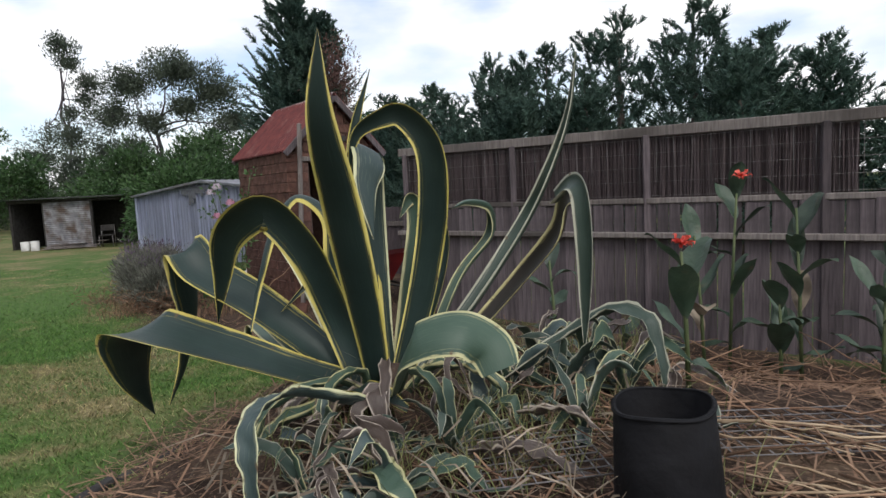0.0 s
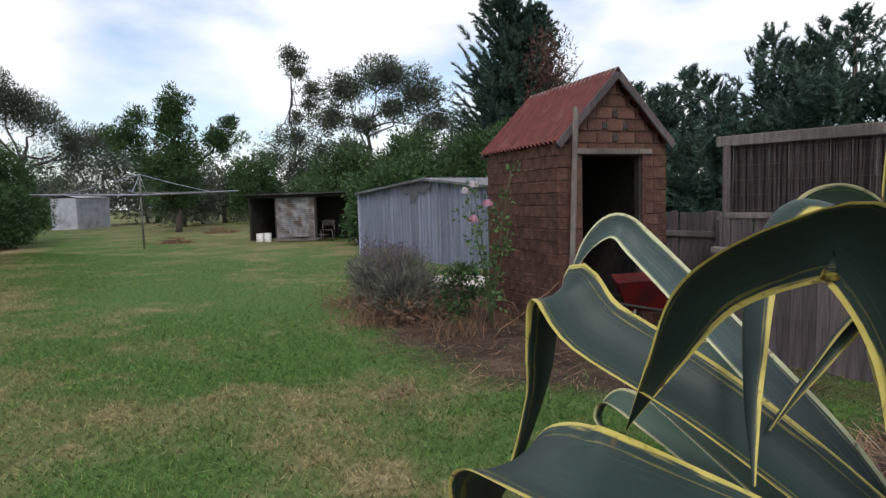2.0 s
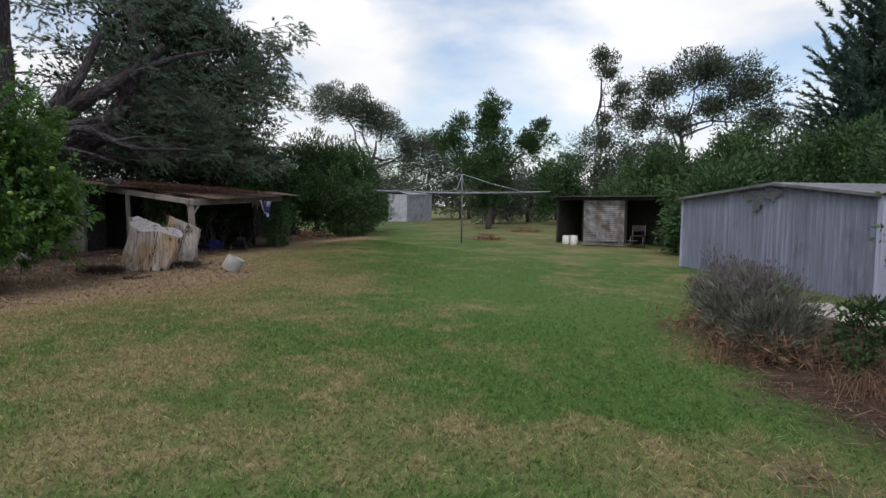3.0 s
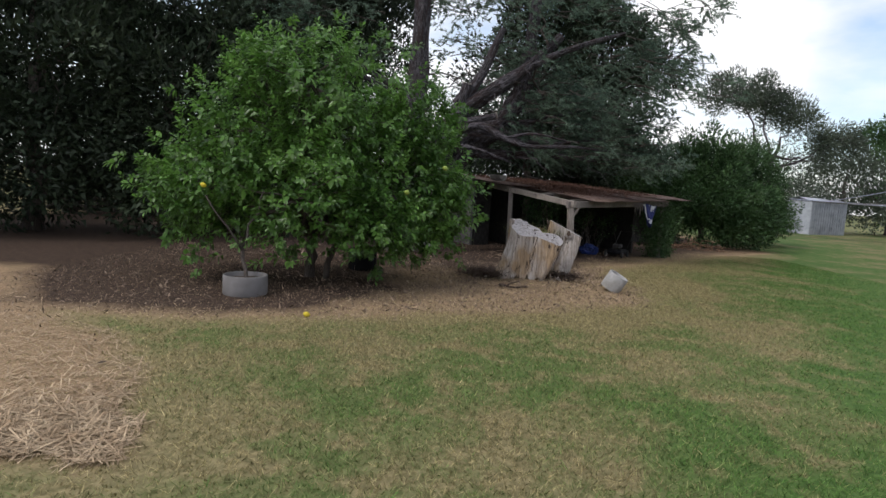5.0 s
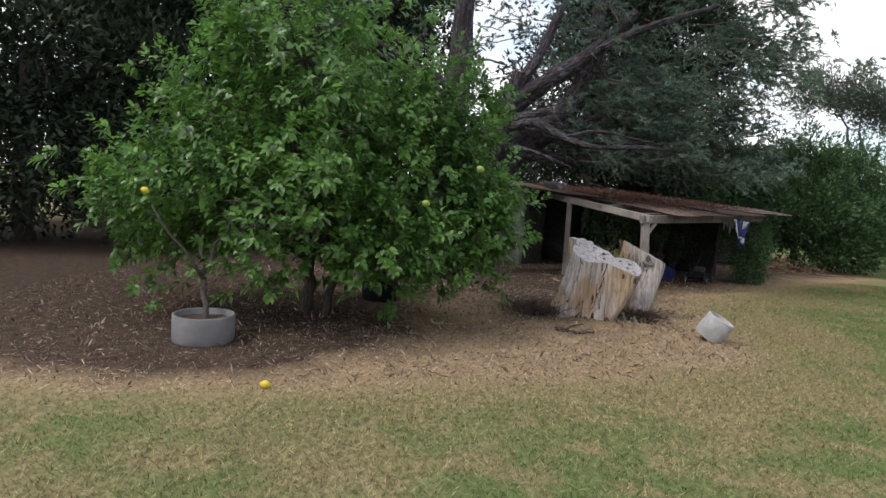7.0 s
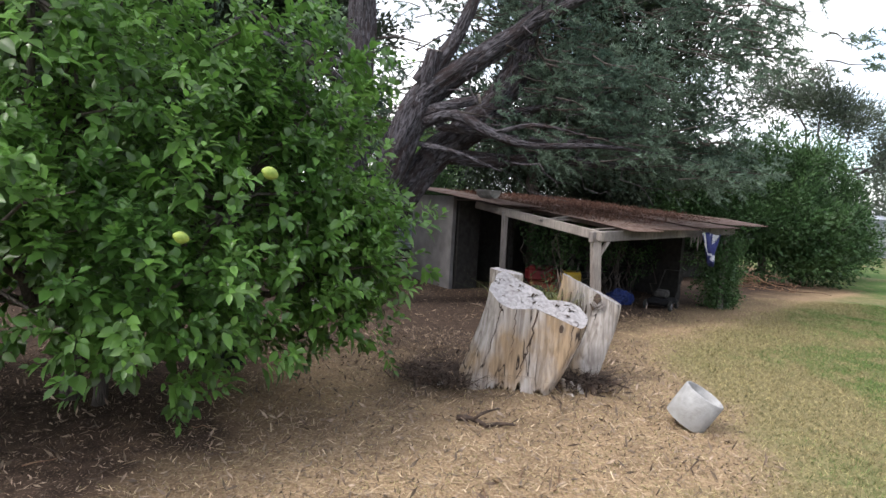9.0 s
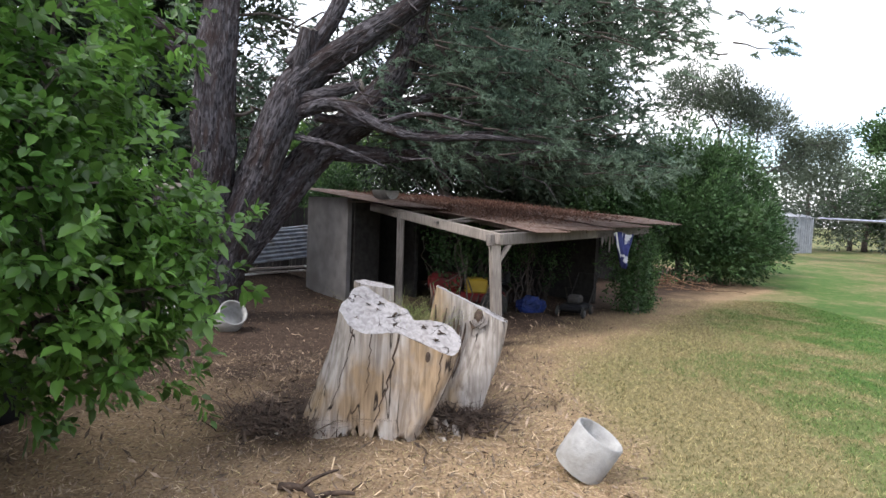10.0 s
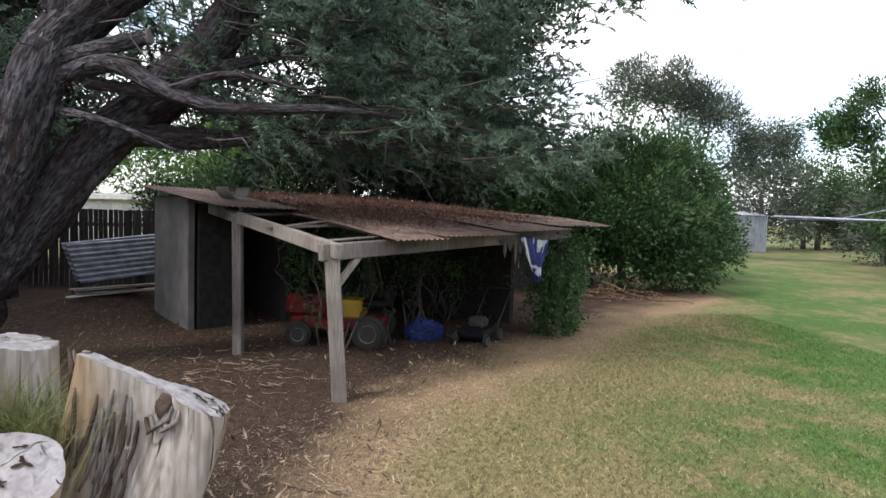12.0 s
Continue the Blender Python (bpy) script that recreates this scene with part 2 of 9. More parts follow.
M["rose_leaf"] = mat("rose_leaf", (0.06, 0.12, 0.045), (0.11, 0.19, 0.075), 3, rough=0.5, island=0.3, trans=0.25)
M["rose_pink"] = mat("pink_petal", (0.62, 0.26, 0.40), (0.76, 0.42, 0.54), 12, rough=0.6, trans=0.2)
M["rose_white"] = mat("pale_petal", (0.70, 0.58, 0.68), (0.8, 0.72, 0.80), 12, rough=0.6, trans=0.2)
M["canna_red"] = mat("canna_petal", (0.62, 0.06, 0.05), (0.75, 0.14, 0.10), 12, rough=0.5, trans=0.25)
M["canna_leaf"] = mat("canna_leaf", (0.020, 0.042, 0.026), (0.060, 0.094, 0.060), 6, rough=0.5, rand=0.35, trans=0.12, spec=0.5, stain=(0.085, 0.075, 0.045), stain_scale=9, stain_lo=0.6, stain_hi=0.72, bump=0.3)
M["dry_leaf"] = mat("dry_leaf", (0.13, 0.10, 0.072), (0.30, 0.245, 0.185), 8, island=0.5, trans=0.1)
M["straw"] = mat("straw", (0.115, 0.062, 0.040), (0.26, 0.165, 0.105), 9, island=0.55)
M["pale_straw"] = mat("pale_straw", (0.26, 0.18, 0.11), (0.48, 0.37, 0.25), 9, island=0.4)
M["chips"] = mat("bark_chips", (0.060, 0.040, 0.030), (0.33, 0.25, 0.185), 9, island=0.6)
M["stem"] = mat("green_stem", (0.06, 0.09, 0.035), (0.11, 0.13, 0.06), 9, rough=0.6)
M["cloth"] = mat("blue_patterned_cloth", (0.025, 0.03, 0.12), (0.06, 0.07, 0.22), 7, rough=0.9, stain=(0.6, 0.6, 0.66), stain_scale=5.5, stain_lo=0.56, stain_hi=0.60)
M["gravel"] = mat("pale_gravel", (0.36, 0.33, 0.30), (0.52, 0.49, 0.45), 30, bump=0.6)
M["soot"] = mat("soot", (0.06, 0.06, 0.07), (0.16, 0.165, 0.19), 16)
M["glass"] = mat("dusty_pane", (0.5, 0.52, 0.54), (0.6, 0.62, 0.64), 3, rough=0.3)


# ---- mesh helpers ----
def mesh_np(name, verts, faces, material, smooth=False):
    """A mesh from arrays: verts (n, 3), faces (m, 3 or 4)."""
    verts, faces = np.asarray(verts, np.float32), np.asarray(faces, np.int32)
    me = bpy.data.meshes.new(name)
    k = faces.shape[1]
    me.vertices.add(len(verts)); me.vertices.foreach_set("co", verts.ravel())
    me.loops.add(faces.size); me.loops.foreach_set("vertex_index", faces.ravel())
    me.polygons.add(len(faces))
    me.polygons.foreach_set("loop_start", np.arange(len(faces), dtype=np.int32) * k)
    me.polygons.foreach_set("loop_total", np.full(len(faces), k, np.int32))
    if smooth:
        me.polygons.foreach_set("use_smooth", np.ones(len(faces), bool))
    me.update(calc_edges=True)
    me.materials.append(material)
    return me


def child(name, me, parent, label="", m=None):
    ob = new(name, me)
    ob.parent = parent
    if m is not None:
        ob.matrix_basis = m
    return tagged(ob, label)


def part(name, bm, material, parent=None, label="", smooth=False):
    me = bpy.data.meshes.new(name)
    bm.normal_update()
    bm.to_mesh(me); bm.free()
    me.materials.append(material)
    if smooth:
        for p in me.polygons:
            p.use_smooth = True
    ob = new(name, me)
    ob.parent = parent
    return tagged(ob, label)


def thing(name, label, category, at=(0, 0, 0), rz=0.0, group="", kind=""):
    ob = new(name)
    ob.empty_display_size = 0.1
    ob.matrix_basis = pose(*at, 0, 0, rz)
    return tagged(ob, label, category, group, kind)


def box_bm(sx, sy, sz, at=(0, 0, 0), bevel=0.0, bm=None, m=None):
    """A box with its foot's centre at `at`."""
    bm = bm or bmesh.new()
    r = bmesh.ops.create_cube(bm, size=1.0)
    vs = r["verts"]
    bmesh.ops.scale(bm, vec=(sx, sy, sz), verts=vs)
    bmesh.ops.translate(bm, vec=(at[0], at[1], at[2] + sz / 2), verts=vs)
    if m is not None:
        bmesh.ops.transform(bm, matrix=m, verts=vs)
    if bevel:
        es = list({e for v in vs for e in v.link_edges})
        bmesh.ops.bevel(bm, geom=es, offset=bevel, segments=1, affect="EDGES")
    return bm


def beam_bm(a, b, w, h, bm=None, bevel=0.006):
    """A squared beam from a to b."""
    a, b = Vector(a), Vector(b)
    d = b - a
    q = d.to_track_quat("Z", "Y").to_matrix().to_4x4()
    return box_bm(w, h, d.length, bevel=bevel, bm=bm, m=None) if False else _beam(a, q, d.length, w, h, bm, bevel)


def _beam(a, q, length, w, h, bm, bevel):
    t = box_bm(w, h, length, bevel=bevel)
    bmesh.ops.transform(t, matrix=Matrix.Translation(a) @ q, verts=t.verts)
    if bm is None:
        return t
    tmp = bpy.data.meshes.new("tmp"); t.to_mesh(tmp); t.free()
    bm.from_mesh(tmp); bpy.data.meshes.remove(tmp)
    return bm


def tube_arrays(points, radii, sides=8, rough=0.0, seed=0, cap=True):
    """Rings round a line of points."""
    pts = [Vector(p) for p in points]
    rng = np.random.default_rng(seed)
    vs, fs = [], []
    up = Vector((0.13, 0.07, 1))
    prev = None
    for i, p in enumerate(pts):
        d = (pts[min(i + 1, len(pts) - 1)] - pts[max(i - 1, 0)]).normalized()
        if prev is None:
            x = d.cross(Vector((0, 1, 0)) if abs(d.y) < 0.9 else Vector((1, 0, 0))).normalized()
        else:
            x = (prev - d * prev.dot(d)).normalized()
        prev = x
        y = d.cross(x)
        for k in range(sides):
            a = 2 * math.pi * k / sides
            r = radii[i] * (1 + rough * rng.uniform(-1, 1))
            v = p + x * (r * math.cos(a)) + y * (r * math.sin(a))
            vs.append(v[:])
    for i in range(len(pts) - 1):
        for k in range(sides):
            k2 = (k + 1) % sides
            fs.append((i * sides + k, i * sides + k2, (i + 1) * sides + k2, (i + 1) * sides + k))
    if cap:
        n = len(vs)
        vs.append(pts[-1][:]); vs.append(pts[0][:])
        e = (len(pts) - 1) * sides
        for k in range(0, sides):
            k2 = (k + 1) % sides
            fs.append((e + k, e + k2, n, n))
            fs.append((k2, k, n + 1, n + 1))
    return vs, fs


def tubes(name, lines, material, parent=None, label="", sides=8, rough=0.0, smooth=True, seed=0):
    """One mesh of several tubes; lines: (points, radii)."""
    bm = bmesh.new()
    for j, (points, radii) in enumerate(lines):
        vs, fs = tube_arrays(points, radii, sides, rough, seed + j)
        bv = [bm.verts.new(v) for v in vs]
        for f in fs:
            ids = list(dict.fromkeys(f))
            try:
                bm.faces.new([bv[k] for k in ids])
            except ValueError:
                pass
    return part(name, bm, material, parent, label, smooth)


def spline(points, n):
    """A smooth line through the points (Catmull-Rom), n steps in all."""
    P = np.array(points, float)
    P = np.vstack([2 * P[0] - P[1], P, 2 * P[-1] - P[-2]])
    out = []
    segs = len(P) - 3
    for s in np.linspace(0, segs, n):
        i = min(int(s), segs - 1); u = s - i
        a, b, c, d = P[i], P[i + 1], P[i + 2], P[i + 3]
        out.append(0.5 * (2 * b + (c - a) * u + (2 * a - 5 * b + 4 * c - d) * u * u + (3 * b - 3 * c + d - a) * u ** 3))
    return np.array(out)


def foliage(centres, spread, per, size, aspect, rng, out_from=None, up=0.3, droop=0.0, fold=False, jitter=0.35, shell=0.0, tri=False):
    """Leaves round clump centres. Each is a rhomb (or a leaf folded on its rib). Gives verts and faces."""
    C = np.repeat(np.asarray(centres, float), per, axis=0)
    sp = np.asarray(spread, float)
    if sp.ndim == 1 and len(sp) == len(centres):
        sp = np.repeat(sp, per)[:, None]
    N = len(C)
    off = rng.normal(size=(N, 3))
    off /= np.linalg.norm(off, axis=1)[:, None]
    off *= (rng.random((N, 1)) ** (1 / 3) * (1 - shell) + shell) * sp
    P = C + off
    d = rng.normal(size=(N, 3)) * jitter
    if out_from is not None:
        o = P - np.asarray(out_from)
        d += o / (np.linalg.norm(o, axis=1)[:, None] + 1e-6) * 0.6
    d += off / (np.linalg.norm(off, axis=1)[:, None] + 1e-6) * 0.7
    d[:, 2] += up - droop
    d /= np.linalg.norm(d, axis=1)[:, None]
    s = rng.normal(size=(N, 3)); s -= d * (s * d).sum(1)[:, None]
    s /= np.linalg.norm(s, axis=1)[:, None]
    L = size * rng.uniform(0.6, 1.25, (N, 1))
    W = L * aspect
    if fold:
        nrm = np.cross(d, s)
        down = np.array([0, 0, 1]) * L
        tip = P + d * L - down * 0.20
        r1, r2 = P + d * L * 0.30, P + d * L * 0.66 - down * 0.06
        e1, e2 = s * W * 0.44 + nrm * W * 0.15, s * W * 0.47 + nrm * W * 0.17
        V = np.stack([P, r1 + e1, r2 + e2, tip, r2 - s * W * 0.47 + nrm * W * 0.17, r1 - s * W * 0.44 + nrm * W * 0.15, r1, r2], 1).reshape(-1, 3)
        b = np.arange(N)[:, None] * 8
        F = np.vstack([b + np.array([q]) for q in ((0, 1, 6), (0, 6, 5), (1, 2, 7), (1, 7, 6), (6, 7, 4), (6, 4, 5), (2, 3, 7), (7, 3, 4))])
        return V, F
    if tri:
        a = P + d * L * 0.15
        V = np.stack([a - s * W * 0.5, a + s * W * 0.5, P + d * L * 1.1], 1).reshape(-1, 3)
        return V, np.arange(N * 3).reshape(-1, 3)
    a, tip = P, P + d * L
    m1 = P + d * L * 0.45 + s * W * 0.5
    m2 = P + d * L * 0.45 - s * W * 0.5
    V = np.stack([a, m1, tip, m2], 1).reshape(-1, 3)
    F = np.arange(N * 4).reshape(-1, 4)
    return V, F


def ellipsoid_points(c, r, n, rng, shell=0.55, lump=0.25):
    """Places in and on an uneven ellipsoid."""
    d = rng.normal(size=(n, 3)); d /= np.linalg.norm(d, axis=1)[:, None]
    rad = shell + (1 - shell) * rng.random((n, 1))
    lum = np.array([1 + lump * noise.noise(Vector(v) * 1.9 + Vector(c)) * 1.6 for v in d])[:, None]
    return np.asarray(c) + d * rad * lum * np.asarray(r)


# ---- lie of the land ----
def smooth01(x):
    x = min(1.0, max(0.0, x))
    return x * x * (3 - 2 * x)


def land(x, y):
    """The ground's height: level lawn, a raised garden bed, a low mound under the stump, a bank by the boundary."""
    z = 0.0
    if y < 7.4:
        z += 0.40 * smooth01((x + 0.98) / 1.15) * smooth01((6.7 - y - 0.30 * x) / 2.0) * smooth01((y + 0.3) / 1.2)
    z += 0.06 * smooth01((y - 6.0) / 2.5) * smooth01((x + 6) / 3) * (1 - smooth01((y - 8.5) / 6))
    d = math.hypot((x + 15.1) / 1.6, (y - 3.8) / 1.4)
    z += 0.10 * (1 - smooth01(d / 1.6))
    z += 0.40 * math.exp(-(((x + 23.8) / 1.1) ** 2 + ((y - 0.35) / 0.85) ** 2))
    z += 0.012 * noise.noise(Vector((x * 0.7, y * 0.7, 0))) + 0.03 * noise.noise(Vector((x * 0.12, y * 0.12, 5)))
    return z


# ---- ground ----
SOIL = {
    # runs on under the hedge, where dark soil stands in for its shade
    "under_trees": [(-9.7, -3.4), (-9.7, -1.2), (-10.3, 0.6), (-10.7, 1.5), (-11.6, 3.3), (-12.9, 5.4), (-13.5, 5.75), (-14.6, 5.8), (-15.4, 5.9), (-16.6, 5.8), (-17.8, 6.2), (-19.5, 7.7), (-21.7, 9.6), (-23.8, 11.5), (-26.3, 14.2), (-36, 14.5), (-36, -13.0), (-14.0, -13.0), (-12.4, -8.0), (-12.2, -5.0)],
    "worn": [(-8.75, -0.75), (-8.25, -0.42), (-7.6, -0.2), (-7.15, 0.05), (-6.85, 0.4), (-6.4, 0.5), (-6.0, -1.5), (-7.0, -6.5), (-13.5, -6.2), (-12.4, -4.6), (-10.6, -2.9), (-9.3, -1.6)],
    "bed": [(-0.95, -0.4), (-0.92, 3.6), (-0.95, 4.5), (-0.45, 5.0), (0.3, 6.0), (0.6, 7.6), (4.8, 5.8), (4.8, -0.4)],
    "hut_bed": [(-5.8, 9.9), (-5.7, 8.7), (-3.6, 7.0), (-2.4, 6.4), (-1.5, 6.25), (-0.4, 6.3), (0.6, 7.0), (-0.4, 11), (-5, 13.5)],
    "spot": [(-2.9, 6.15), (-2.25, 6.0), (-2.2, 5.4), (-2.75, 5.45)],
}


def inside(poly, X, Y):
    """Signed distance to a polygon's edge, positive inside."""
    P = np.array(poly, float)
    best = np.full(X.shape, 1e9)
    wind = np.zeros(X.shape, bool)
    for i in range(len(P)):
        (x0, y0), (x1, y1) = P[i - 1], P[i]
        dx, dy = x1 - x0, y1 - y0
        t = np.clip(((X - x0) * dx + (Y - y0) * dy) / (dx * dx + dy * dy), 0, 1)
        best = np.minimum(best, np.hypot(X - x0 - t * dx, Y - y0 - t * dy))
        c = ((y0 > Y) != (y1 > Y)) & (X < (x1 - x0) * (Y - y0) / ((y1 - y0) or 1e-9) + x0)
        wind ^= c
    return np.where(wind, best, -best)


def soil_at(X, Y):
    wob = np.array([0.32 * noise.noise(Vector((x * 1.3, y * 1.3, 3))) + 0.16 * noise.noise(Vector((x * 4, y * 4, 8))) for x, y in zip(X.ravel(), Y.ravel())]).reshape(X.shape)
    s = np.zeros(X.shape)
    for key, poly in SOIL.items():
        d = inside(poly, X, Y) + wob
        s = np.maximum(s, np.clip(d / 0.8 + 0.4, 0, 1) * (0.75 if key == "spot" else 0.95 if key == "worn" else 1.0))
    return s


def spaced(lo, hi, step, far):
    a = list(np.arange(lo, hi + 1e-6, step))
    d, x = step, hi
    while x < far:
        d *= 1.35; x += d; a.append(x)
    d, x = step, lo
    while x > -far:
        d *= 1.35; x -= d; a.insert(0, x)
    return np.array(a)


def ground_material(name, blades=False):
    m = bpy.data.materials.new(name)
    m.use_nodes = True
    n, l = m.node_tree.nodes, m.node_tree.links
    b = n["Principled BSDF"]
    b.inputs["Roughness"].default_value = 0.95
    b.inputs["Specular IOR Level"].default_value = 0.1
    co = n.new("ShaderNodeTexCoord")

    def nz(scale, detail, lo, hi, w=0.0):
        t = n.new("ShaderNodeTexNoise")
        t.inputs["Scale"].default_value, t.inputs["Detail"].default_value = scale, detail
        mp = n.new("ShaderNodeMapping"); mp.inputs["Location"].default_value = (w, w * 2, 0)
        l.new(co.outputs["Object"], mp.inputs["Vector"]); l.new(mp.outputs["Vector"], t.inputs["Vector"])
        r = n.new("ShaderNodeMapRange")
        r.inputs["From Min"].default_value, r.inputs["From Max"].default_value = lo, hi
        l.new(t.outputs["Fac"], r.inputs["Value"])
        return r.outputs["Result"]

    def mix(f, a, c):
        x = n.new("ShaderNodeMix"); x.data_type = "RGBA"
        if f is not None:
            l.new(f, x.inputs["Factor"])
        for sock, v in (("A", a), ("B", c)):
            if isinstance(v, tuple):
                x.inputs[sock].default_value = (*v, 1)
            else:
                l.new(v, x.inputs[sock])
        return x.outputs["Result"]

    lush = mix(nz(14, 6, 0.35, 0.65), (0.052, 0.112, 0.027), (0.098, 0.178, 0.048))
    dry = mix(nz(18, 6, 0.35, 0.65, 4), (0.160, 0.142, 0.070), (0.315, 0.262, 0.142))
    patch = nz(0.55, 8, 0.44, 0.64, 9)
    at = n.new("ShaderNodeAttribute"); at.attribute_name = "dry"
    add = n.new("ShaderNodeMath"); add.operation = "ADD"; add.use_clamp = True
    mul = n.new("ShaderNodeMath"); mul.operation = "MULTIPLY"; mul.inputs[1].default_value = 0.75
    small = n.new("ShaderNodeMath"); small.operation = "MULTIPLY_ADD"
    l.new(nz(2.6, 7, 0.50, 0.64, 17), small.inputs[0]); small.inputs[1].default_value = 0.8
    l.new(patch, small.inputs[2])
    l.new(small.outputs[0], mul.inputs[0])
    l.new(mul.outputs[0], add.inputs[0]); l.new(at.outputs["Fac"], add.inputs[1])
    grass = mix(add.outputs[0], lush, dry)
    if not blades:
        # mottled dark tone mixed in below the blades so that they read as lit
        under_blades = mix(nz(40, 4, 0.3, 0.7, 31), (0.035, 0.034, 0.016), (0.085, 0.075, 0.040))
        half = n.new("ShaderNodeValue"); half.outputs[0].default_value = 0.22
        grass = mix(half.outputs[0], grass, under_blades)
    if blades:
        rn = n.new("ShaderNodeNewGeometry")
        mr = n.new("ShaderNodeMapRange")
        mr.inputs["To Min"].default_value, mr.inputs["To Max"].default_value = 0.5, 2.1
        l.new(rn.outputs["Random Per Island"], mr.inputs["Value"])
        hs = n.new("ShaderNodeHueSaturation")
        l.new(mr.outputs["Result"], hs.inputs["Value"]); l.new(grass, hs.inputs["Color"])
        l.new(hs.outputs["Color"], b.inputs["Base Color"])
        tr = n.new("ShaderNodeBsdfTranslucent"); l.new(hs.outputs["Color"], tr.inputs["Color"])
        ms = n.new("ShaderNodeMixShader"); ms.inputs["Fac"].default_value = 0.3
        l.new(b.outputs["BSDF"], ms.inputs[1]); l.new(tr.outputs["BSDF"], ms.inputs[2])
        l.new(ms.outputs["Shader"], n["Material Output"].inputs["Surface"])
        return m
    # earth kept dark: part of the trees' shade is in this colour
    earth = mix(nz(9, 9, 0.3, 0.7, 2), (0.026, 0.018, 0.014), (0.070, 0.047, 0.036))
    litter = mix(nz(60, 4, 0.55, 0.70, 7), earth, (0.165, 0.115, 0.082))
    ta = n.new("ShaderNodeAttribute"); ta.attribute_name = "tan"
    tn = n.new("ShaderNodeMath"); tn.operation = "MULTIPLY_ADD"; tn.use_clamp = True
    l.new(nz(1.6, 6, 0.3, 0.7, 13), tn.inputs[0]); tn.inputs[1].default_value = 0.5
    tm = n.new("ShaderNodeMath"); tm.operation = "MULTIPLY_ADD"
    l.new(ta.outputs["Fac"], tm.inputs[0]); tm.inputs[1].default_value = 1.4; tm.inputs[2].default_value = -0.45
    l.new(tm.outputs[0], tn.inputs[2])
    tan = mix(tn.outputs[0], litter, mix(nz(45, 5, 0.35, 0.65, 5), (0.190, 0.126, 0.077), (0.385, 0.278, 0.174)))
    so = n.new("ShaderNodeAttribute"); so.attribute_name = "soil"
    sm = n.new("ShaderNodeMath"); sm.operation = "MULTIPLY_ADD"; sm.use_clamp = True
    l.new(nz(26, 6, 0.3, 0.7, 21), sm.inputs[0]); sm.inputs[1].default_value = 0.5
    sub = n.new("ShaderNodeMath"); sub.operation = "MULTIPLY_ADD"
    l.new(so.outputs["Fac"], sub.inputs[0]); sub.inputs[1].default_value = 1.5; sub.inputs[2].default_value = -0.5
    l.new(sub.outputs[0], sm.inputs[2])
    l.new(mix(sm.outputs[0], grass, tan), b.inputs["Base Color"])
    bp = n.new("ShaderNodeBump"); bp.inputs["Strength"].default_value, bp.inputs["Distance"].default_value = 0.35, 0.015
    bt = n.new("ShaderNodeTexNoise"); bt.inputs["Scale"].default_value, bt.inputs["Detail"].default_value = 30, 8
    l.new(co.outputs["Object"], bt.inputs["Vector"]); l.new(bt.outputs["Fac"], bp.inputs["Height"])
    l.new(bp.outputs["Normal"], b.inputs["Normal"])
    return m


def tan_at(X, Y):
    """Where dead dry grass lies on the soil: a strip along the lawn, wider towards the stump. It ends where tree shade
    is put into the dark soil colour.
    """
    d = inside(SOIL["under_trees"], X, Y)
    # narrows beyond x = -14, so the shade before the lean-to stays in the colour
    w = 0.9 + 0.7 * np.clip((Y - 4.0) / 2.0, 0, 1) + 4.3 * np.clip((Y - 0.2) / 2.2, 0, 1) * np.clip((X + 16.1) / 2.0, 0.06, 1)
    straw = np.exp(-(((X + 6.6) / 0.75) ** 2 + ((Y + 0.05) / 0.75) ** 2))
    garden = np.clip((X + 7) * 2, 0, 1) * np.clip((Y - 1) * 2, 0, 1) * 0.12
    straw = np.maximum(straw, 0.55 * np.exp(-(((X + 14.7) / 1.6) ** 2 + ((Y - 1.7) / 0.95) ** 2)))
    return np.clip(np.maximum(np.maximum((1 - d / w) * np.clip(d / 1.5 + 2, 0, 1), straw * 1.6), garden), 0, 1)


def dry_at(X, Y):
    """How parched the lawn is: greener in the middle strip, dry towards the trees and the path."""
    g = np.exp(-((Y - 8.6 + 0.30 * (X + 8)) / 3.4) ** 2)
    d = np.maximum(inside(SOIL["under_trees"], X, Y), inside(SOIL["worn"], X, Y) * 1.5)
    edge = np.clip(1 + d / (2.2 + 1.6 * np.clip((Y - 3) / 2, 0, 1)), 0, 1) ** 1.2
    return np.clip(0.28 + 0.22 * np.clip((-X - 11) / 4, 0, 1) - 0.85 * g + 0.62 * edge - 0.9 * np.exp(-(((X + 9.0) / 0.9) ** 2 + ((Y + 0.8) / 0.6) ** 2))
                   + 0.35 * np.exp(-(((X + 1.7) / 1.5) ** 2 + ((Y - 5.5) / 0.9) ** 2)) - 0.3 * np.clip((Y - 11) / 4, 0, 1), -0.6, 0.9)


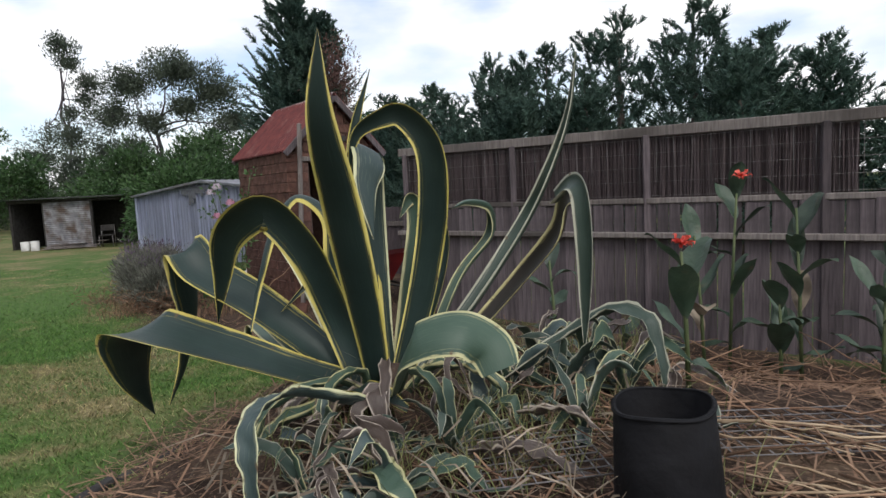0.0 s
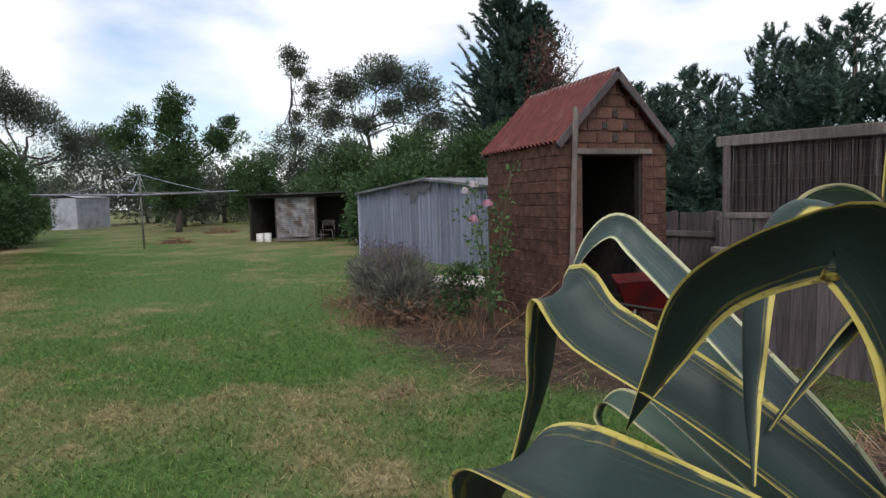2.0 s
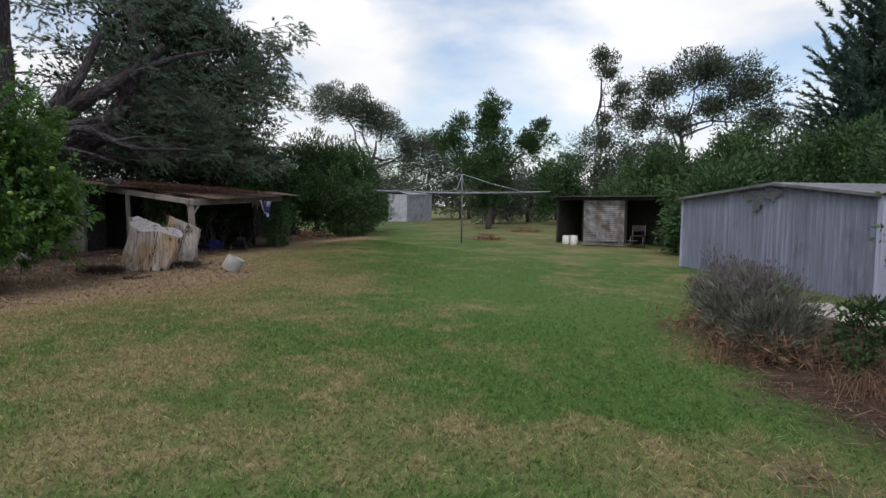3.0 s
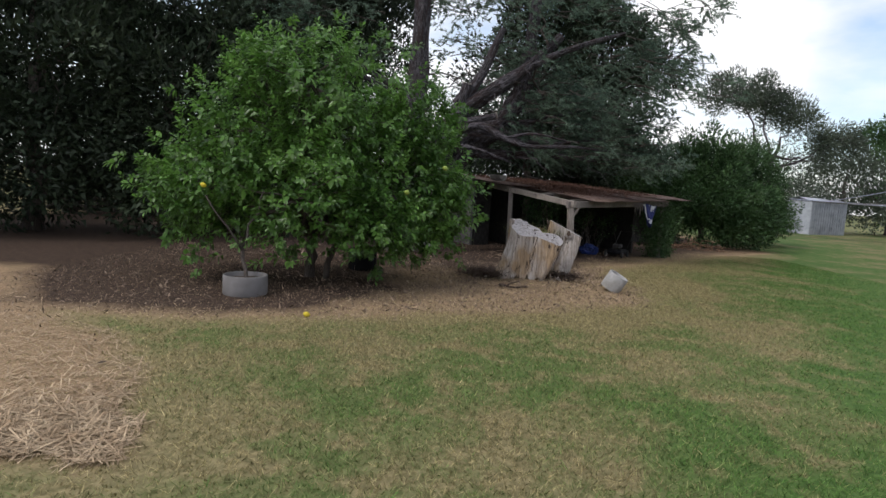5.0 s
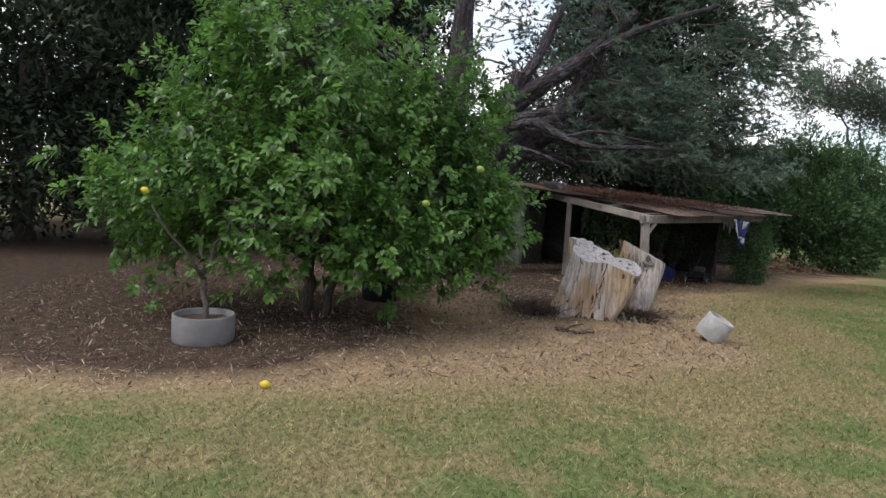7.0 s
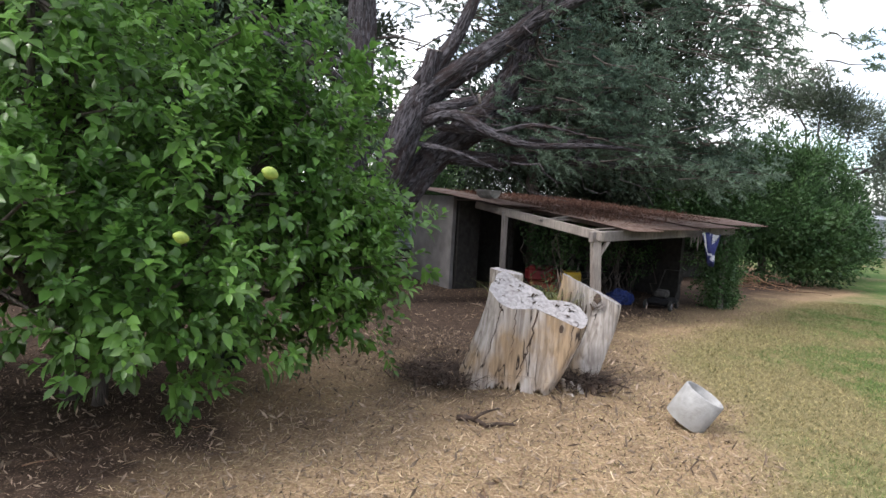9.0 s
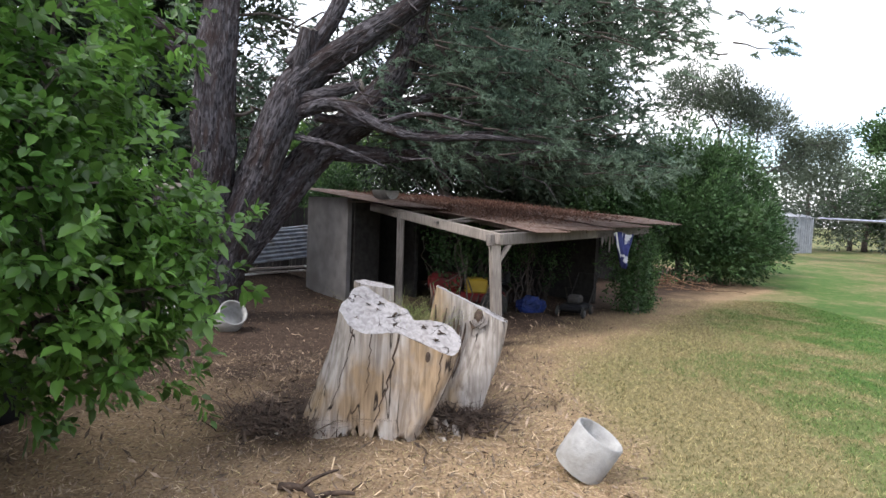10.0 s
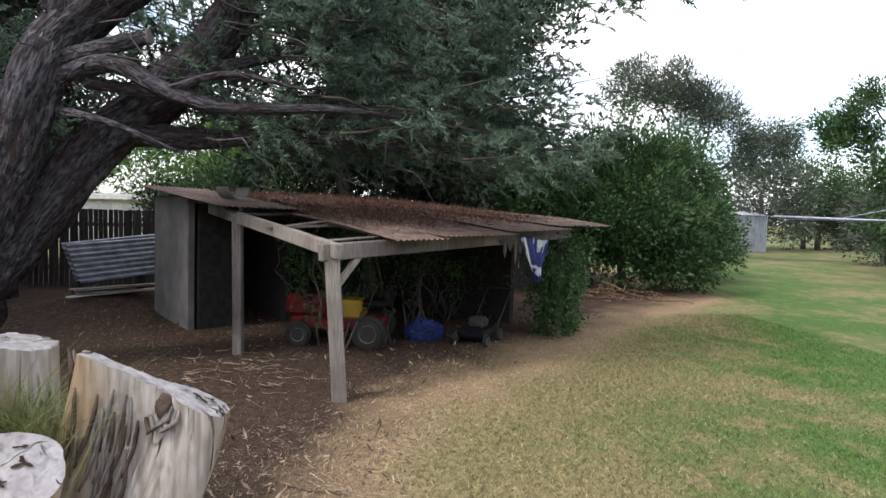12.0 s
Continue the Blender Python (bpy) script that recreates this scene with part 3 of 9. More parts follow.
def build_ground():
    xs, ys = spaced(-26, 5, 0.14, 600), spaced(-6, 15, 0.14, 600)
    X, Y = np.meshgrid(xs, ys)
    Z = np.array([land(x, y) if abs(x) < 60 and abs(y) < 60 else 0.0 for x, y in zip(X.ravel(), Y.ravel())])
    V = np.stack([X.ravel(), Y.ravel(), Z], 1)
    nx, ny = len(xs), len(ys)
    i = np.arange(nx - 1)[None, :] + np.arange(ny - 1)[:, None] * nx
    F = np.stack([i, i + 1, i + nx + 1, i + nx], 2).reshape(-1, 4)
    me = mesh_np("ground", V, F, ground_material("lawn_and_soil"), True)
    a = me.attributes.new("soil", "FLOAT", "POINT"); a.data.foreach_set("value", soil_at(X, Y).ravel().astype(np.float32))
    a = me.attributes.new("dry", "FLOAT", "POINT"); a.data.foreach_set("value", dry_at(X, Y).ravel().astype(np.float32))
    a = me.attributes.new("tan", "FLOAT", "POINT"); a.data.foreach_set("value", tan_at(X, Y).ravel().astype(np.float32))
    return tagged(new("ground", me), "mown green and dry lawn with bare brown soil patches", "ground", kind="structure")


build_ground()


def build_grass(n=1300000):
    rng = np.random.default_rng(5)
    X = rng.uniform(-24, 1.0, n); Y = rng.uniform(-2.5, 13, n)
    # thickest along the strip where one walks
    off = np.abs(Y - np.interp(X, [-24, -18, -13, -9, -4, 1], [11.0, 7.0, 5.2, 2.0, 4.2, 4.5]))
    keep = rng.random(n) < np.clip(1.35 - off / 4.2, 0.10, 1)
    X, Y = X[keep], Y[keep]
    gx, gy = np.linspace(-24.2, 1.2, 300), np.linspace(-2.7, 13.2, 190)
    GX, GY = np.meshgrid(gx, gy)
    fx, fy = (X - gx[0]) / (gx[1] - gx[0]), (Y - gy[0]) / (gy[1] - gy[0])
    ix, iy = fx.astype(int), fy.astype(int)
    fx, fy = fx - ix, fy - iy

    def look_up(G):
        return G[iy, ix] * (1 - fx) * (1 - fy) + G[iy, ix + 1] * fx * (1 - fy) + G[iy + 1, ix] * (1 - fx) * fy + G[iy + 1, ix + 1] * fx * fy

    s = look_up(soil_at(GX, GY))
    tan = look_up(tan_at(GX, GY))
    Zg = look_up(np.array([land(x, y) for x, y in zip(GX.ravel(), GY.ravel())]).reshape(GX.shape))
    k = rng.random(len(X)) > s * (1.05 - 0.55 * np.clip(tan, 0, 1))
    X, Y, s, Z, tan = X[k], Y[k], s[k], Zg[k], tan[k]
    N = len(X)
    a = rng.uniform(0, 2 * np.pi, N)
    h = rng.uniform(0.016, 0.046, N) * (1 - 0.4 * s)
    w = rng.uniform(0.0025, 0.0055, N)
    lean = rng.normal(size=(N, 2)) * 0.034
    P = np.stack([X, Y, Z - 0.004], 1)
    side = np.stack([np.cos(a), np.sin(a), 0 * a], 1) * w[:, None]
    tip = P + np.stack([lean[:, 0], lean[:, 1], h], 1)
    V = np.stack([P - side, P + side, tip], 1).reshape(-1, 3)
    me = mesh_np("grass", V, np.arange(N * 3).reshape(-1, 3), ground_material("grass_blades", True))
    at = me.attributes.new("dry", "FLOAT", "POINT")
    at.data.foreach_set("value", np.repeat(dry_at(X, Y) + rng.normal(size=N) * 0.3 + 0.8 * s, 3).astype(np.float32))
    tagged(new("grass", me), "short mown grass blades, green and straw coloured", "grass", kind="stuff")


build_grass()


def build_litter():
    """Dead leaves, chips and straw on the bare soil, and loose straw on the garden bed."""
    rng = np.random.default_rng(8)
    n = 170000
    X = np.where(rng.random(n) < 0.75, rng.uniform(-17.5, -9.3, n), rng.uniform(-24, -6, n)); Y = rng.uniform(-4.5, 7.5, n)
    s = soil_at(X, Y)
    k = (s > 0.3) & (rng.random(n) < (0.30 + 0.35 * np.clip((Y - 0.5) / 2, 0, 1)) * s * (1 - 0.30 * tan_at(X, Y)))
    X, Y = X[k], Y[k]
    Z = np.array([land(x, y) for x, y in zip(X, Y)]) + 0.006
    C = np.stack([X, Y, Z], 1)
    V, F = foliage(C, np.full(len(C), 0.01), 1, 0.042, 0.22, rng, up=0.15, jitter=1.2)
    big = np.repeat(np.where(rng.random(len(C)) < 0.12, 2.3, 1.0), 4)[:, None]
    V = np.repeat(C, 4, axis=0) + (V - np.repeat(C, 4, axis=0)) * big
    V[:, 2] = np.maximum(V[:, 2], np.repeat(Z, 4) - 0.004)
    tagged(new("leaf_litter", mesh_np("leaf_litter", V, F, M["chips"])), "brown dead leaves and bark chips on bare soil", "leaf litter", kind="stuff")
    n = 48000
    X = rng.uniform(-5.8, 4.2, n); Y = rng.uniform(0.8, 9.8, n)
    X[:5000] = rng.normal(size=5000) * 0.55 - 6.6; Y[:5000] = rng.normal(size=5000) * 0.5 - 0.05
    X[5000:8000] = rng.uniform(-10.5, -7.5, 3000); Y[5000:8000] = rng.uniform(-4, 0.2, 3000)
    X[30000:] = rng.uniform(-21, -9.5, 18000); Y[30000:] = rng.uniform(0.5, 8, 18000)
    k = (soil_at(X, Y) > 0.4) & ((X > -9.5) | (rng.random(n) < tan_at(X, Y) * 1.2)) & ((Y < 6.3) | (rng.random(n) < 0.3))
    X, Y = X[k], Y[k]
    Z = np.array([land(x, y) for x, y in zip(X, Y)])
    N = len(X)
    a = rng.uniform(0, np.pi * 2, N); L = rng.uniform(0.05, 0.26, N); w = rng.uniform(0.0015, 0.005, N)
    L[X < -9.5] *= 0.42
    d = np.stack([np.cos(a), np.sin(a), rng.normal(size=N) * 0.22], 1) * L[:, None]
    s = np.stack([-np.sin(a), np.cos(a), 0 * a], 1) * w[:, None]
    P = np.stack([X, Y, Z + rng.uniform(0.004, 0.05, N)], 1)
    V = np.stack([P - d / 2 - s, P - d / 2 + s, P + d / 2 + s, P + d / 2 - s], 1).reshape(-1, 3)
    V[:, 2] = np.maximum(V[:, 2], np.repeat(Z, 4) + 0.003)
    far = np.repeat(X < -6.0, 4)
    W = V[far]
    tagged(new("dry_straw", mesh_np("dry_straw", W, np.arange(len(W)).reshape(-1, 4), M["pale_straw"])), "pale dry straw on the worn ground by the lawn", "straw", kind="stuff")
    V = V[~far]; N = len(V) // 4
    tagged(new("straw_mulch", mesh_np("straw_mulch", V, np.arange(N * 4).reshape(-1, 4), M["straw"])), "tangled dry brown straw over the garden bed", "straw", kind="stuff")


build_litter()


# ---- corrugated sheet ----
def corrugated(length, width, pitch=0.076, amp=0.009, n_len=2, sag=None):
    """Sheet along x (length) with waves across y (width); z up."""
    k = 6
    ny = max(2, int(round(width / pitch * k)))
    ys = np.linspace(0, width, ny + 1)
    xs = np.linspace(0, length, n_len)
    V, F = [], []
    for x in xs:
        for y in ys:
            z = amp * math.sin(2 * math.pi * y / pitch)
            if sag:
                z += sag(x, y)
            V.append((x, y, z))
    m = ny + 1
    for i in range(n_len - 1):
        for j in range(ny):
            F.append((i * m + j, (i + 1) * m + j, (i + 1) * m + j + 1, i * m + j + 1))
    # under side, 2 mm below
    b = len(V)
    V += [(x, y, z - 0.002) for x, y, z in V]
    F += [(b + d, b + c, b + c2, b + a) for a, c2, c, d in F[:]]
    return np.array(V), np.array(F)


def sheet(name, material, parent, m, length, width, label="", **kw):
    V, F = corrugated(length, width, **kw)
    return child(name, mesh_np(name, V, F, material, True), parent, label, m)


def frame_matrix(o, x, y):
    """A pose with origin o, its x axis along x and its y axis near y."""
    x = Vector(x).normalized(); y = Vector(y); y = (y - x * y.dot(x)).normalized(); z = x.cross(y)
    m = Matrix((x, y, z)).transposed().to_4x4(); m.translation = Vector(o)
    return m


# ---- brick hut ----
HUT = dict(at=(-1.99, 7.97, 0.0), rz=52.5, w=1.39, d=1.62, wall=2.02, apex=2.72, t=0.14)


def build_hut():
    """Local axes: x along the front, y to the back, origin at the front corner by the post."""
    g = HUT
    W, D, Hh, A, T = g["w"], g["d"], g["wall"], g["apex"], g["t"]
    hut = thing("brick_hut", "small red mud-brick hut with red corrugated gable roof", "hut", g["at"], g["rz"])
    door_x0, door_x1, door_h = 0.30, 1.08, 1.90
    apex_at = lambda x: Hh + (A - Hh) * (1 - abs(x - W / 2) / (W / 2))
    # core of mortar, set back behind the bricks
    for (x0, x1, y0, y1, z0, z1) in ((0.01, door_x0, 0.007, T, 0, Hh - 0.02), (door_x1, W - 0.01, 0.007, T, 0, Hh - 0.02),
                                     (0.007, T, 0.012, D - 0.012, 0, Hh - 0.02), (W - T, W - 0.007, 0.012, D - 0.012, 0, Hh - 0.02),
                                     (T, 0.60, D - T, D - 0.012, 0, Hh), (0.92, W - T, D - T, D - 0.012, 0, Hh), (0.60, 0.92, D - T, D - 0.012, 0, 0.95), (0.60, 0.92, D - T, D - 0.012, 1.45, Hh)):
        part("wall_core", box_bm(x1 - x0, y1 - y0, z1 - z0, ((x0 + x1) / 2, (y0 + y1) / 2, z0)), M["mortar"], hut)
    for y0 in (0.014, D - T):
        bm = bmesh.new()
        vs = [bm.verts.new(v) for v in ((0.02, y0, Hh - 0.04), (W - 0.02, y0, Hh - 0.04), (W / 2, y0, A - 0.05), (0.02, y0 + T - 0.02, Hh - 0.04), (W - 0.02, y0 + T - 0.02, Hh - 0.04), (W / 2, y0 + T - 0.02, A - 0.05))]
        for f in ((0, 1, 2), (5, 4, 3), (0, 3, 4, 1), (1, 4, 5, 2), (2, 5, 3, 0)):
            bm.faces.new([vs[k] for k in f])
        part("gable_core", bm, M["mortar"], hut)
    # added dark sheets that give the room its shade by colour
    for (x0, x1, y0, y1) in ((T, T + 0.006, T, D - T), (W - T - 0.006, W - T, T, D - T)):
        part("shade_lining", box_bm(x1 - x0, y1 - y0, Hh - 0.05, ((x0 + x1) / 2, (y0 + y1) / 2, 0.0)), M["dark"], hut, "added inner lining, dark for the shade inside")
    # roof: two corrugated slopes
    ov, ovs = 0.085, 0.04
    for side in (0, 1):
        xe = -ovs if side == 0 else W + ovs
        ze = apex_at(0) - (A - Hh) / (W / 2) * ovs
        o = Vector((W / 2, -ov, A + 0.045))
        down = Vector((xe, -ov, ze + 0.045)) - o
        sheet("roof_sheet", M["roof_red"], hut, frame_matrix(o, down, (0, 1, 0)), down.length, D + 2 * ov, n_len=3, amp=0.024, pitch=0.085)
    bm = bmesh.new()
    for sx in (-1, 1):
        a = Vector((W / 2, -ov, A + 0.07)); e = Vector((W / 2 + sx * 0.13, -ov, A - 0.115))
        vs = [bm.verts.new(v) for v in (a, e, e + Vector((0, D + 2 * ov, 0)), a + Vector((0, D + 2 * ov, 0)))]
        bm.faces.new(vs)
    bmesh.ops.solidify(bm, geom=bm.faces[:], thickness=0.01)
    part("ridge_cap", bm, M["ridge"], hut, "pale flaking ridge cap")
    for yb in (-ov + 0.01, D + ov - 0.03):
        for sx in (-1, 1):
            b = beam_bm((W / 2, yb, A + 0.0), (W / 2 + sx * (W / 2 + ovs), yb, Hh - (A - Hh) / (W / 2) * ovs), 0.03, 0.075)
            part("barge_board", b, M["paling"], hut, "weathered bare barge board")
    part("lintel", box_bm(door_x1 - door_x0 + 0.22, 0.10, 0.06, ((door_x0 + door_x1) / 2, 0.03, door_h), 0.006), M["old_wood"], hut)
    for x in (door_x0 - 0.0, door_x1):
        part("door_jamb", box_bm(0.05, 0.08, door_h, (x, 0.08, 0), 0.005), M["dark"], hut)
    b = beam_bm((-0.03, -0.24, -0.05), (0.17, -0.085, 2.36), 0.045, 0.05)
    part("prop_post", b, M["old_wood"], hut, "leaning grey timber post beside the doorway")
    part("window_frame", box_bm(0.34, 0.04, 0.05, (0.76, D - T - 0.03, 0.92), 0.004), M["pale_wood"], hut)
    part("window_frame", box_bm(0.05, 0.04, 0.5, (0.60, D - T - 0.03, 0.95), 0.004), M["pale_wood"], hut)
    part("window_frame", box_bm(0.05, 0.04, 0.5, (0.92, D - T - 0.03, 0.95), 0.004), M["pale_wood"], hut)
    return hut


def build_hut_bricks(hut):
    g = HUT
    W, D, Hh, A, T = g["w"], g["d"], g["wall"], g["apex"], g["t"]
    rng = random.Random(3)
    bl, bh, joint = 0.235, 0.117, 0.009
    me = []
    for k in range(4):
        bm = box_bm(bl, T * 0.86, bh, bevel=0.005)
        for v in bm.verts:
            v.co += Vector((rng.uniform(-1, 1), rng.uniform(-1, 1), rng.uniform(-1, 1))) * 0.004
        m = bpy.data.meshes.new("brick"); bm.to_mesh(m); bm.free(); m.materials.append(M["brick"]); me.append(m)
    course = bh + joint
    rows = int(A / course)

    def lay(u, z, along, y, scale):
        ob = new("brick", me[rng.randrange(4)])
        ob.parent = hut
        jog = rng.uniform(-0.006, 0.006)
        s = Matrix.Diagonal((scale, 1, 1, 1))
        if along == "x":
            ob.matrix_basis = pose(u, y + jog, z, 0, 0, rng.uniform(-0.6, 0.6)) @ s
        else:
            ob.matrix_basis = pose(y + jog, u, z, 0, 0, 90 + rng.uniform(-0.6, 0.6)) @ s

    vents = {(0.58, 17), (0.84, 17), (0.71, 18), (0.71, 16)}
    for r in range(rows):
        z = r * course + 0.003
        for wall, length in (("front", W), ("left", D), ("right", D)):
            u = -bl / 2 * (r % 2)
            while u < length - 0.02:
                a, b2 = max(u, 0.0), min(u + bl, length)
                u += bl + joint
                if b2 - a < 0.05:
                    continue
                c = (a + b2) / 2
                if wall == "front":
                    cuts = [(a, b2)]
                    if z + bh < 1.93:
                        cuts = [(p, q) for p, q in ((a, min(b2, 0.28)), (max(a, 1.10), b2)) if q - p > 0.04]
                    elif z < Hh - 0.05 or True:
                        top = z + bh
                        if top > Hh:
                            half = max(0.0, (A - top) / (A - Hh) * W / 2)
                            cuts = [(max(a, W / 2 - half), min(b2, W / 2 + half))]
                    for p, q in cuts:
                        holes = [(hx - 0.03, hx + 0.03) for hx, hr in vents if hr == r]
                        segs = [(p, q)]
                        for h0, h1 in holes:
                            segs = [s2 for s1 in segs for s2 in ((s1[0], min(s1[1], h0)), (max(s1[0], h1), s1[1]))]
                        for p2, q2 in segs:
                            if q2 - p2 > 0.03:
                                lay((p2 + q2) / 2, z, "x", T * 0.43, (q2 - p2) / bl)
                elif z + bh < Hh:
                    lay(c, z, "y", T * 0.43 if wall == "left" else W - T * 0.43, (b2 - a) / bl)


hut = build_hut()
# dark blocks at the brick face, painted shade of the vent openings
for hx, hr in ((0.58, 17), (0.84, 17), (0.71, 18), (0.71, 16)):
    part("vent_shade_block", box_bm(0.062, 0.02, 0.07, (hx, 0.004, hr * 0.126 + 0.02), 0.004), M["dark"], hut, "dark block for the shade in a square vent hole")


# ---- fence beside the garden bed ----
FENCE_A, FENCE_B = Vector((-0.47, 7.93, 0)), Vector((4.75, 5.62, 0))


def build_fence():
    fence = thing("garden_fence", "weathered grey paling fence with reed screen trellis on top", "fence", kind="structure")
    d = (FENCE_B - FENCE_A); L = d.length; u = d.normalized(); nrm = Vector((u.y, -u.x, 0))
    if nrm.y > 0:
        nrm = -nrm
    ang = math.degrees(math.atan2(u.y, u.x))
    top = lambda s: 1.93 - 0.014 * s
    low = 1.26
    at = lambda s, off, z: FENCE_A + u * s + nrm * off + Vector((0, 0, z))
    part("cap_rail", beam_bm(at(-0.05, 0, top(0) - 0.02), at(L, 0, top(L) - 0.02), 0.045, 0.09), M["old_wood"], fence, "grey timber cap rail")
    part("low_rail", beam_bm(at(-0.05, 0.05, 0.97), at(L, 0.05, 0.94), 0.09, 0.05), M["old_wood"], fence)
    part("trellis_rail", beam_bm(at(0, 0.012, low + 0.01), at(L, 0.012, low - 0.01), 0.05, 0.05), M["old_wood"], fence)
    posts = [0.0, 1.45, 2.82, 4.17, 5.55]
    for s in posts:
        part("post", box_bm(0.06, 0.07, top(s) - 0.05, tuple(at(s + 0.04, 0.0, 0.0)), 0.006, m=None), M["paling"], fence)
    # reed screens between the posts, up to the wire panel
    rng = np.random.default_rng(4)
    for a, b in ((0.06, 1.465), (1.51, 2.835), (2.88, 4.185), (4.23, 4.42)):
        n = int((b - a) / 0.0085)
        s = a + (b - a) * rng.random(n)
        w = rng.uniform(0.003, 0.006, n)
        V, F = [], []
        for k in range(n):
            off = -0.02 + rng.uniform(-0.008, 0.008)
            z0, z1 = low + 0.02 + rng.uniform(0, 0.01), top(s[k]) - 0.03 - rng.uniform(0, 0.015)
            lean = rng.normal() * 0.012
            i = len(V)
            for ss, oo, zz in ((-w[k], 0, z0), (w[k], 0, z0), (0, 0.007, z0), (-w[k] + lean, 0, z1), (w[k] + lean, 0, z1), (lean, 0.007, z1)):
                V.append(at(s[k] + ss, off + oo, zz)[:])
            F += [(i, i + 1, i + 4, i + 3), (i + 1, i + 2, i + 5, i + 4), (i + 2, i, i + 3, i + 5)]
        ob = tagged(child("reed_panel", mesh_np("reed_panel", V, F, M["reed"]), fence), "brown reed screening", kind="stuff")
        bm = beam_bm(at(a, -0.035, low + 0.02), at(b, -0.035, low + 0.02), 0.004, 0.01, bevel=0)
        bm.free()
        bk = bmesh.new()
        vs = [bk.verts.new(at(ss, -0.034, zz)) for ss, zz in ((a, low), (b, low), (b, top(b) - 0.03), (a, top(a) - 0.03))]
        bk.faces.new(vs); bmesh.ops.solidify(bk, geom=bk.faces[:], thickness=0.006)
        part("reed_backing", bk, M["reed"], ob)
    # square wire mesh, over the screens and bare in the last bay
    for s in np.arange(0.1, L, 0.15):
        p = [at(s, 0.004, low), at(s, 0.004, top(s) - 0.03)]
        tubes("wire", [(p, [0.0018] * 2)], M["wire"], fence, sides=5)
    for k in range(5):
        z = low + 0.06 + 0.125 * k
        tubes("wire", [([at(0.06, 0.007, z), at(L, 0.007, z - 0.03)], [0.0018] * 2)], M["wire"], fence, sides=5)
    return fence, u, nrm, ang, L


fence, FU, FN, FANG, FL = build_fence()


def paling_mesh(h, w=0.0965, th=0.014, mname="paling", material=None, seed=0):
    rng = random.Random(seed)
    bm = box_bm(w, th, h, bevel=0.003)
    for v in bm.verts:
        v.co.x += rng.uniform(-0.003, 0.003); v.co.z += rng.uniform(-0.006, 0.006) if v.co.z > h / 2 else 0
    me = bpy.data.meshes.new("paling"); bm.to_mesh(me); bm.free(); me.materials.append(material)
    return me


def palings(fence, a, b, h, material, step=0.098, base=0.0, off=0.0, seed=0):
    rng = random.Random(seed)
    a, b = Vector(a), Vector(b)
    u = (b - a).normalized(); L = (b - a).length
    ang = math.degrees(math.atan2(u.y, u.x))
    ms = [paling_mesh(h, material=material, seed=k) for k in range(4)]
    s = 0.05
    while s < L:
        p = a + u * s
        ob = new("paling", ms[rng.randrange(4)]); ob.parent = fence
        ob.matrix_basis = pose(p.x, p.y, base + rng.uniform(-0.02, 0.012), rng.uniform(-0.5, 0.5), rng.uniform(-0.6, 0.6), ang)
        s += step + rng.uniform(-0.002, 0.004)


